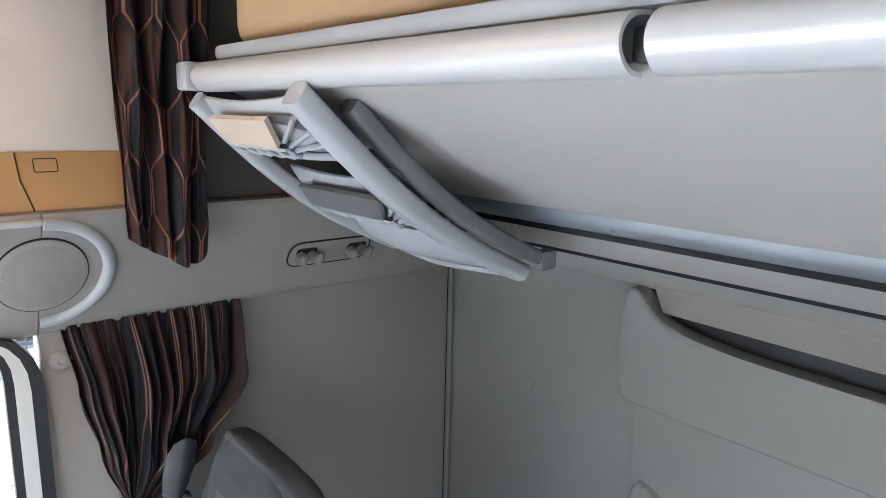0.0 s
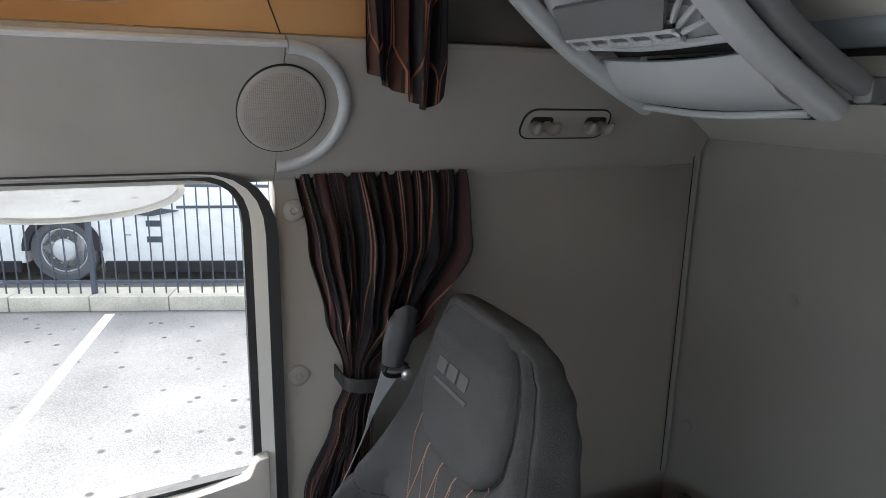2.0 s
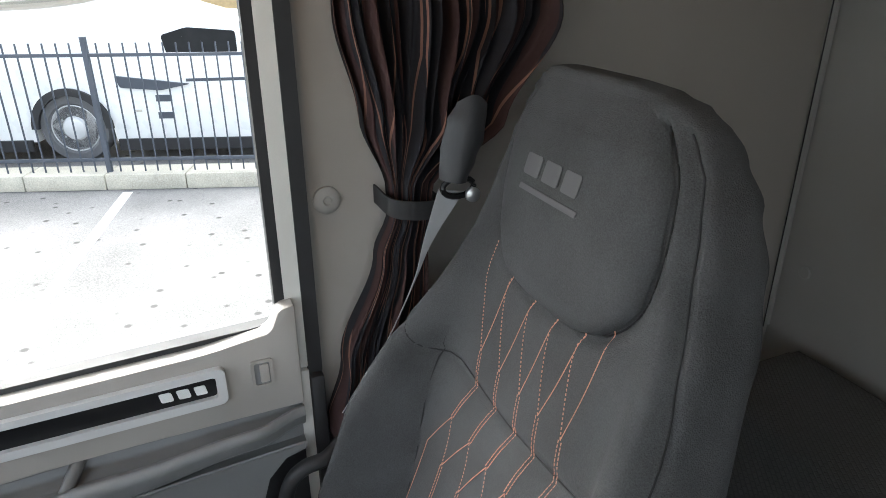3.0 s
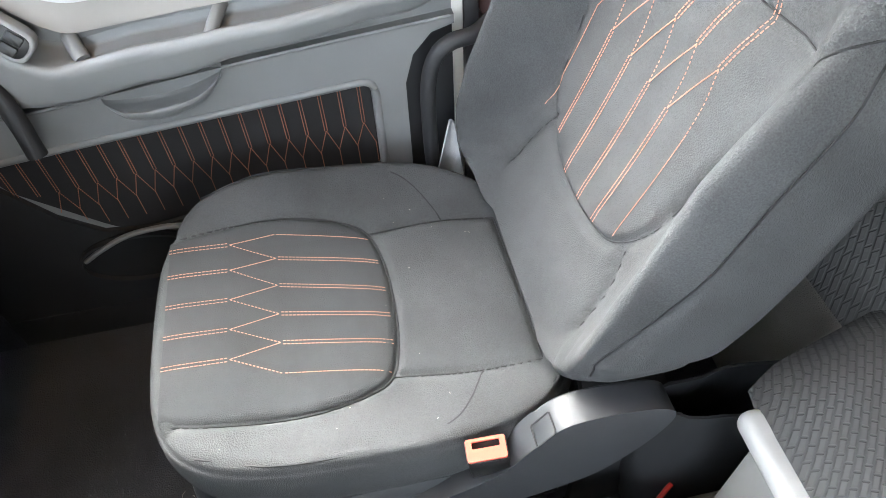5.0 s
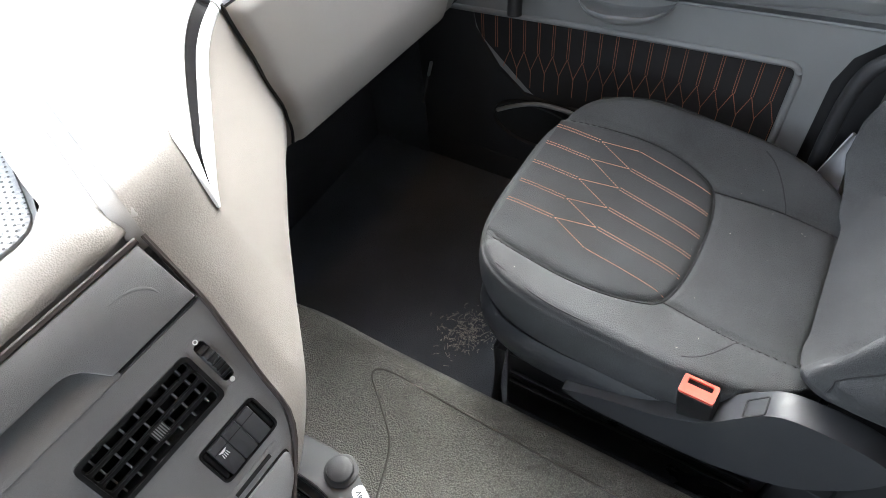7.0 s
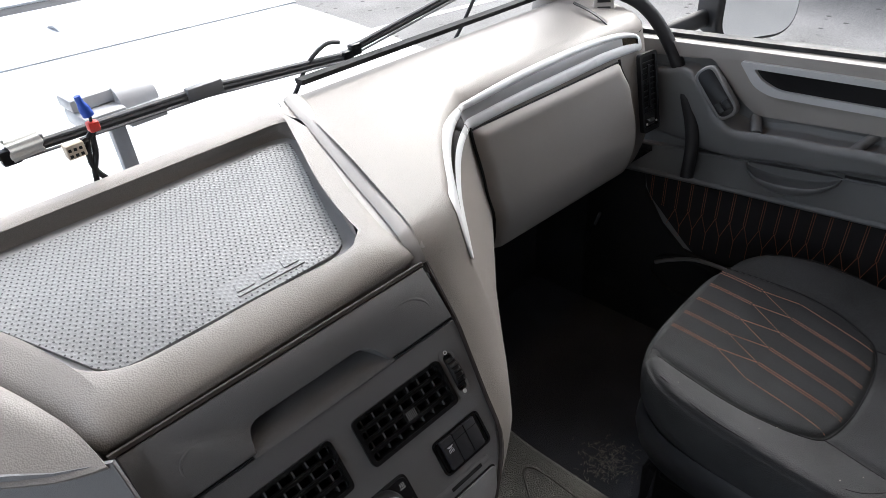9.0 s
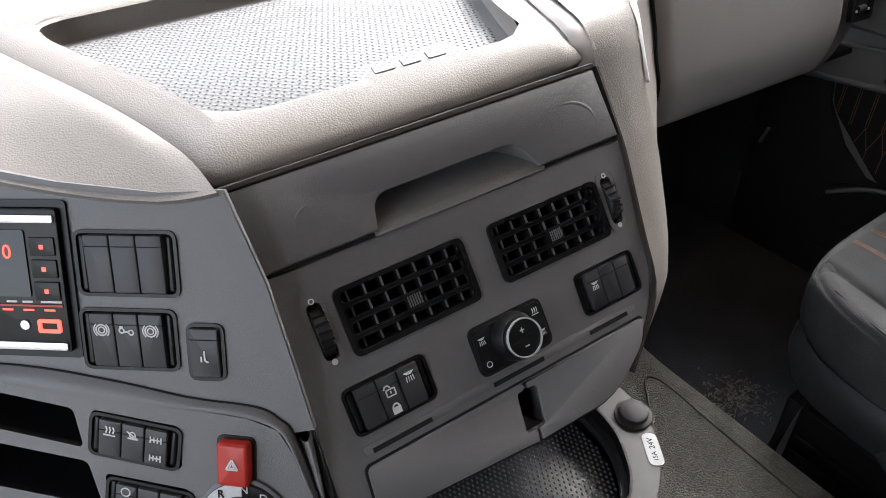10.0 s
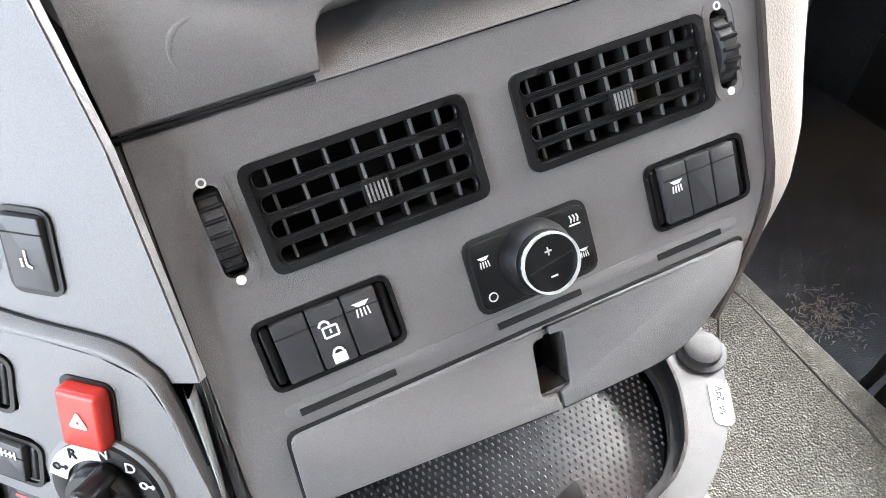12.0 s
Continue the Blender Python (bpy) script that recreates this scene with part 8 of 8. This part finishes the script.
    grille = part("grille", strip(1.5, 2.05, -0.2, -0.2), RUBBER, v, "black honeycomb grille")
    for j in range(3):
        for i in range(32):
            x = -0.4 + 0.1 * i + (0.05 if j % 2 else 0)
            y = slant(x) + 1.55 + 0.17 * j
            part("mesh_cell", ring([(x + 0.05 * math.cos(t), y + 0.085 * math.sin(t)) for t in [math.pi * k / 3 for k in range(6)]], [(x + 0.04 * math.cos(t), y + 0.07 * math.sin(t)) for t in [math.pi * k / 3 for k in range(6)]], 0.01, Matrix.Translation((0, 0, -0.2))), PALE_PAINT, grille)
    part("upper_panel", strip(2.05, 2.6, -0.18, -0.05), WHITE_PAINT, v)
    part("body", box((-2.9, 7.9, GROUND + 0.3), (2.8, 10.5, 0.3), 0.15, 3), WHITE_PAINT, v)
    part("plate", slab(round_poly([(0.80, 5.92), (1.40, 5.70), (1.50, 6.05), (0.95, 6.15)], 0.05), 0.02, Matrix.Translation((0, 0, -0.17))), WHITE_PAINT, v, "pale plate on the scuttle")
    part("slot", slab(round_poly([(1.05, 5.93), (1.22, 5.88), (1.25, 5.97), (1.08, 6.01)], 0.03), 0.004, Matrix.Translation((0, 0, -0.149))), PALE_PAINT, v)


SILVER_PAINT = material("mid grey vehicle plastic", (0.3, 0.31, 0.33), 0.4, grain=100, vary=0.04)
# tyre colour lightened for the daylight on it
TYRE = material("greyed tyre rubber", (0.11, 0.11, 0.115), 0.8, grain=40, bump=0.3)
LINE_WHITE = material("white road paint", (0.75, 0.75, 0.73), 0.7, grain=80, vary=0.08)
CONCRETE = material("weathered concrete", (0.46, 0.43, 0.36), 0.9, grain=60, bump=0.5, vary=0.15, blot=3, dist=0.01)
FENCE = material("dark blue-grey metal", (0.07, 0.08, 0.1), 0.5, 0.3)
WHITE_PAINT = material("white vehicle paint", (0.8, 0.8, 0.8), 0.3, grain=100, vary=0.02)
PALE_PAINT = material("pale grey vehicle paint", (0.46, 0.47, 0.49), 0.4, grain=100, vary=0.04)
TAN_BRICK = material("tan brick wall", (0.5, 0.36, 0.19), 0.9, grain=8, vary=0.12, blot=0.4)
outside()


def windscreen():
    w = thing("window_1", (0, 1.15, 0.75), "wide clear windscreen above the dashboard", "windscreen", kind="structure")
    p = part("pane", sheet(lambda u, v: Vector((-1.12 + 2.22 * u, 1.155 - 0.19 * v - 0.03 * (2 * u - 1) ** 2, 0.74 + 1.05 * v)), 16, 8, thick=0.004), GLASS, w, "clear windscreen pane")
    p.visible_shadow = False
    part("lower_seal", box((-1.12, 1.098, 0.74), (0.34, 1.118, 0.78), 0.004), SEAM, w, "black windscreen edge")
    part("lower_seal", sheet(lambda u, v: Vector((0.34 + 0.7 * u, 1.085 - 0.03 * u + 0.02 * v, 0.834 - 0.002 * u)), 8, 2, thick=0.008), SEAM, w, "black windscreen edge")
    solo("cowl", box((-1.2, 1.19, 0.2), (1.2, 1.5, 0.52), 0.02), RUBBER, "black plastic cowl below the windscreen", "cowl", kind="structure")
    # wipers outside
    for a, b, arm in (((-0.75, 1.3, 0.775), (-0.092, 1.3, 0.797), ((-0.15, 1.33, 0.72), (-0.09, 1.3, 0.79))), ((-0.058, 1.3, 0.797), (0.6, 1.3, 0.757), ((0.40, 1.33, 0.64), (0.50, 1.30, 0.772))), ((0.623, 1.3, 0.766), (1.4, 1.25, 0.86), ((0.9, 1.36, 0.595), (1.0, 1.28, 0.80)))):
        wp = thing("wiper", a, "black windscreen wiper resting at the glass edge", "wiper", "windscreen wipers")
        mid = (Vector(a) + Vector(b)) / 2 + Vector((0, 0, 0.012))
        up, fwd = Vector((0, 0, 1)), Vector((0, -0.006, 0.002))
        part("blade", tube([a, mid, b], [0.0055, 0.0065, 0.0055], 8), LIT_RUBBER, wp, "black rubber blade")
        part("spine", tube([Vector(a) + up * 0.009, mid + up * 0.0095, Vector(b) + up * 0.008], 0.0042, 6), WIPER_GREY, wp, "grey metal spine")
        part("edge", tube([Vector(a) - up * 0.009 + fwd, mid - up * 0.009 + fwd, Vector(b) - up * 0.008 + fwd], 0.0025, 6), WIPER_GREY, wp)
        for e in (a, b):
            part("end_cap", box(Vector(e) - Vector((0.014, 0.009, 0.012)), Vector(e) + Vector((0.014, 0.009, 0.013)), 0.004), BLACK, wp)
        part("joint_block", box(mid - Vector((0.035, 0.012, 0.008)), mid + Vector((0.035, 0.006, 0.018)), 0.004), WIPER_GREY, wp)
        lo, hi = Vector(arm[0]), Vector(arm[1])
        part("arm", tube(catmull([lo, lo.lerp(hi, 0.5) + Vector((0.006, -0.01, 0.01)), hi, hi + Vector((0.05, 0, 0.025)), hi + Vector((0.085, 0, 0.02))], 5), 0.0045, 8), LIT_RUBBER, wp)
    c = thing("bonnet_cap", (0.15, 1.4, 0.74), "grey moulded plastic cover outside the windscreen", "cover")
    barrel = [(0.035 * math.cos(t), 0.035 * math.sin(t)) for t in [math.pi * k / 14 for k in range(-3, 15)]] + [(-0.05, 0.0), (-0.05, -0.03), (0.03, -0.03)]
    part("shell", slab(barrel, 0.07, basis((0.15, 1.41, 0.78), (0, 1, 0), (0, 0, 1)), 0.003, 2), PALE_PAINT, c, "rounded grey shell")
    part("base", box((0.078, 1.36, 0.758), (0.153, 1.46, 0.79), 0.006), PALE_PAINT, c)
    part("top_plate", box((0.076, 1.40, 0.79), (0.16, 1.465, 0.814), 0.006), PALE_PAINT, c)
    part("stem", box((0.13, 1.42, 0.515), (0.16, 1.44, 0.77), 0.004), PALE_PAINT, c)
    # loose plugs on a cable behind the tray
    cb = thing("loose_cable", (0.02, 1.08, 0.80), "black cable with blue, red and white plugs behind the tray", "cable")
    base = Vector((-0.008, 1.085, 0.80))
    for dx, lean in ((0.0, 0.010), (0.017, -0.006)):
        part("wire", tube(catmull([base + Vector((dx - 0.004, 0, 0)), base + Vector((dx - 0.010 + lean, 0, 0.022)), base + Vector((dx * 0.4 + lean, 0.002, 0.045)), base + Vector((0.013 - dx * 0.3, 0, 0.066)), base + Vector((0.018, 0, 0.075))], 6), 0.0042, 8), BLACK, cb, "black twisted wire")
    part("wire", tube(catmull([base + Vector((0.018, 0, 0.085)), base + Vector((0.019, 0, 0.092)), base + Vector((0.017, 0, 0.1))], 4), 0.0022, 6), BLACK, cb)
    part("wire", tube(catmull([base + Vector((0.012, 0, 0.062)), base + Vector((0.002, -0.002, 0.066)), base + Vector((-0.004, -0.002, 0.062))], 4), 0.003, 6), BLACK, cb)
    plug = part("white_plug", box(base + Vector((-0.026, -0.008, 0.048)), base + Vector((-0.002, 0.008, 0.068)), 0.002), CREAM, cb, "cream connector block")
    for i in range(3):
        for j in range(2):
            part("pin_hole", box(base + Vector((-0.024 + 0.007 * i, -0.0086, 0.051 + 0.008 * j)), base + Vector((-0.020 + 0.007 * i, -0.0076, 0.055 + 0.008 * j))), SEAM, plug)
    part("red_plug", box(base + Vector((0.011, -0.007, 0.072)), base + Vector((0.026, 0.007, 0.086)), 0.003), RED, cb, "red plug")
    part("blue_plug", tube([base + Vector((0.018, 0, 0.094)), base + Vector((0.016, 0, 0.105)), base + Vector((0.0145, 0, 0.112)), base + Vector((0.013, 0, 0.122))], [0.0075, 0.0075, 0.005, 0.004], 12), BLUE, cb, "blue plug")
    # pale cloth wound round the blades' ends
    for x0, x1, z in ((-0.1365, -0.0955, 0.8), (-0.0585, -0.0105, 0.801)):
        wrap = thing("cloth_wrap", (x0, 1.3, z - 0.015), "white ribbed cloth wound round a wiper blade", "wrap", "wiper wraps")

        def wound(u, v):
            a = u * 2 * math.pi
            r = 0.0145 + 0.0009 * math.sin(11 * a) + 0.0012 * math.sin(v * 3 + a * 2)
            return Vector((x0 + (x1 - x0) * v + 0.0016 * math.sin(a * 5), 1.3 + r * math.cos(a), z + 0.004 + r * 1.2 * math.sin(a)))

        part("layer", sheet(wound, 66, 12, closed_u=True, thick=0.002), CREAM_CLOTH, wrap, angle=60)


CREAM_CLOTH = material("white ribbed cloth", (0.7, 0.69, 0.65), 0.9, grain=1500, bump=0.4)
WIPER_GREY = material("dull grey metal", (0.2, 0.2, 0.205), 0.5, 0.3)
# black rubber made grey, the outdoor glare put into its colour
LIT_RUBBER = material("black rubber lightened for outdoor glare", (0.045, 0.046, 0.048), 0.55, grain=900, bump=0.2)
BLUE = material("blue plastic", (0.02, 0.08, 0.45), 0.4)
windscreen()


def mirrors():
    m = thing("ramp_mirror", (1.45, 0.35, 1.28), "oval kerb mirror in a dark housing above the door window", "mirror")
    tilt = Matrix.Translation((1.42, 0.42, 1.33)) @ Matrix.Rotation(radians(38), 4, "Y")
    part("housing", spin([(0.2, -0.01), (0.205, 0.02), (0.18, 0.07), (0.1, 0.1)], tilt @ Matrix.Diagonal((0.62, 1.25, 1, 1)), 40), RUBBER, m, "dark mirror housing")
    part("glass", spin([(0.195, -0.012), (0.193, -0.016), (0.1, -0.022)], tilt @ Matrix.Diagonal((0.62, 1.25, 1, 1)), 40), MIRROR, m, "convex mirror glass")
    part("rim", ring([(0.126 * math.cos(a), 0.254 * math.sin(a)) for a in [k * math.pi / 24 for k in range(48)]], [(0.118 * math.cos(a), 0.24 * math.sin(a)) for a in [k * math.pi / 24 for k in range(48)]], 0.012, tilt, base=-0.022), WHITE_PLASTIC, m)
    part("bracket", tube([(1.42, 0.45, 1.38), (1.3, 0.5, 1.46), (1.16, 0.52, 1.5)], 0.02, 10), RUBBER, m)
    s = thing("wing_mirror", (1.5, 0.95, 0.62), "dark wing mirror outside the passenger door", "mirror")
    wm = basis((1.49, 0.787, 0.83), (0.84, -0.54, 0), (0, 0, 1))
    part("housing", slab(rrect(-0.115, -0.2, 0.115, 0.2, 0.07, 8), 0.09, wm, 0.012, 3, base=-0.09), RUBBER, s, "dark mirror housing")
    part("glass", slab(rrect(-0.103, -0.188, 0.103, 0.188, 0.06, 8), 0.003, wm, base=0.001), MIRROR, s, "mirror glass")
    part("arm", tube([(1.47, 0.87, 0.7), (1.3, 0.97, 0.66), (1.12, 1.02, 0.64)], 0.022, 10), RUBBER, s)


mirrors()


def dash_end():
    """Round seal and small vent at the dashboard's door end."""
    s = catmull([(0.985, 0.93, 0.86), (1.03, 0.86, 0.82), (1.045, 0.80, 0.75), (1.035, 0.745, 0.66), (1.0, 0.70, 0.58), (0.98, 0.69, 0.5)], 6)
    solo("door_seal", tube(s, 0.014, 10), RUBBER, "thick black door seal at the dashboard end", "seal")
    v = thing("demister_vent", (0.96, 0.92, 0.83), "small beige demister vent on the dashboard corner", "air vent")
    m = basis((0.972, 0.915, 0.825), (0.6, -0.8, 0), (0.5, 0.4, 0.75))
    part("frame", slab(rrect(-0.02, -0.035, 0.02, 0.035, 0.01), 0.006, m, 0.002), BEIGE_SMOOTH, v)
    for k in range(4):
        part("slot", box((-0.013, -0.026 + 0.015 * k, 0.0055), (0.013, -0.020 + 0.015 * k, 0.0068), m=m), SEAM, v)
    st = catmull([(0.93, 0.96, 0.832), (0.905, 0.90, 0.828), (0.89, 0.855, 0.815), (0.885, 0.832, 0.79)], 5)
    solo("loose_strap", sheet(lambda u, v: along(st, v) + Vector((0.012 * (u - 0.5), 0.006 * (u - 0.5), 0.002)), 3, 16, thick=0.002), RUBBER, "thin black strap lying over the dashboard corner", "strap")


dash_end()


def ceiling_lamp():
    # lamp out of view, added for the warm tone on the upper wall
    t = thing("ceiling_light", (0.55, 0.35, ROOF - 0.03), "warm lit oblong ceiling lamp, added out of view", "ceiling lamp")
    part("frame", ring(rrect(0.4, 0.25, 0.7, 0.4, 0.03), rrect(0.42, 0.27, 0.68, 0.38, 0.02), 0.025, Matrix.Translation((0, 0, ROOF - 0.025))), LADDER_GREY, t)
    part("diffuser", slab(rrect(0.415, 0.265, 0.685, 0.385, 0.02), 0.008, Matrix.Translation((0, 0, ROOF - 0.018))), glow("warm lamp lens", (1.0, 0.55, 0.2), 2.0), t, "glowing warm lens")


ceiling_lamp()
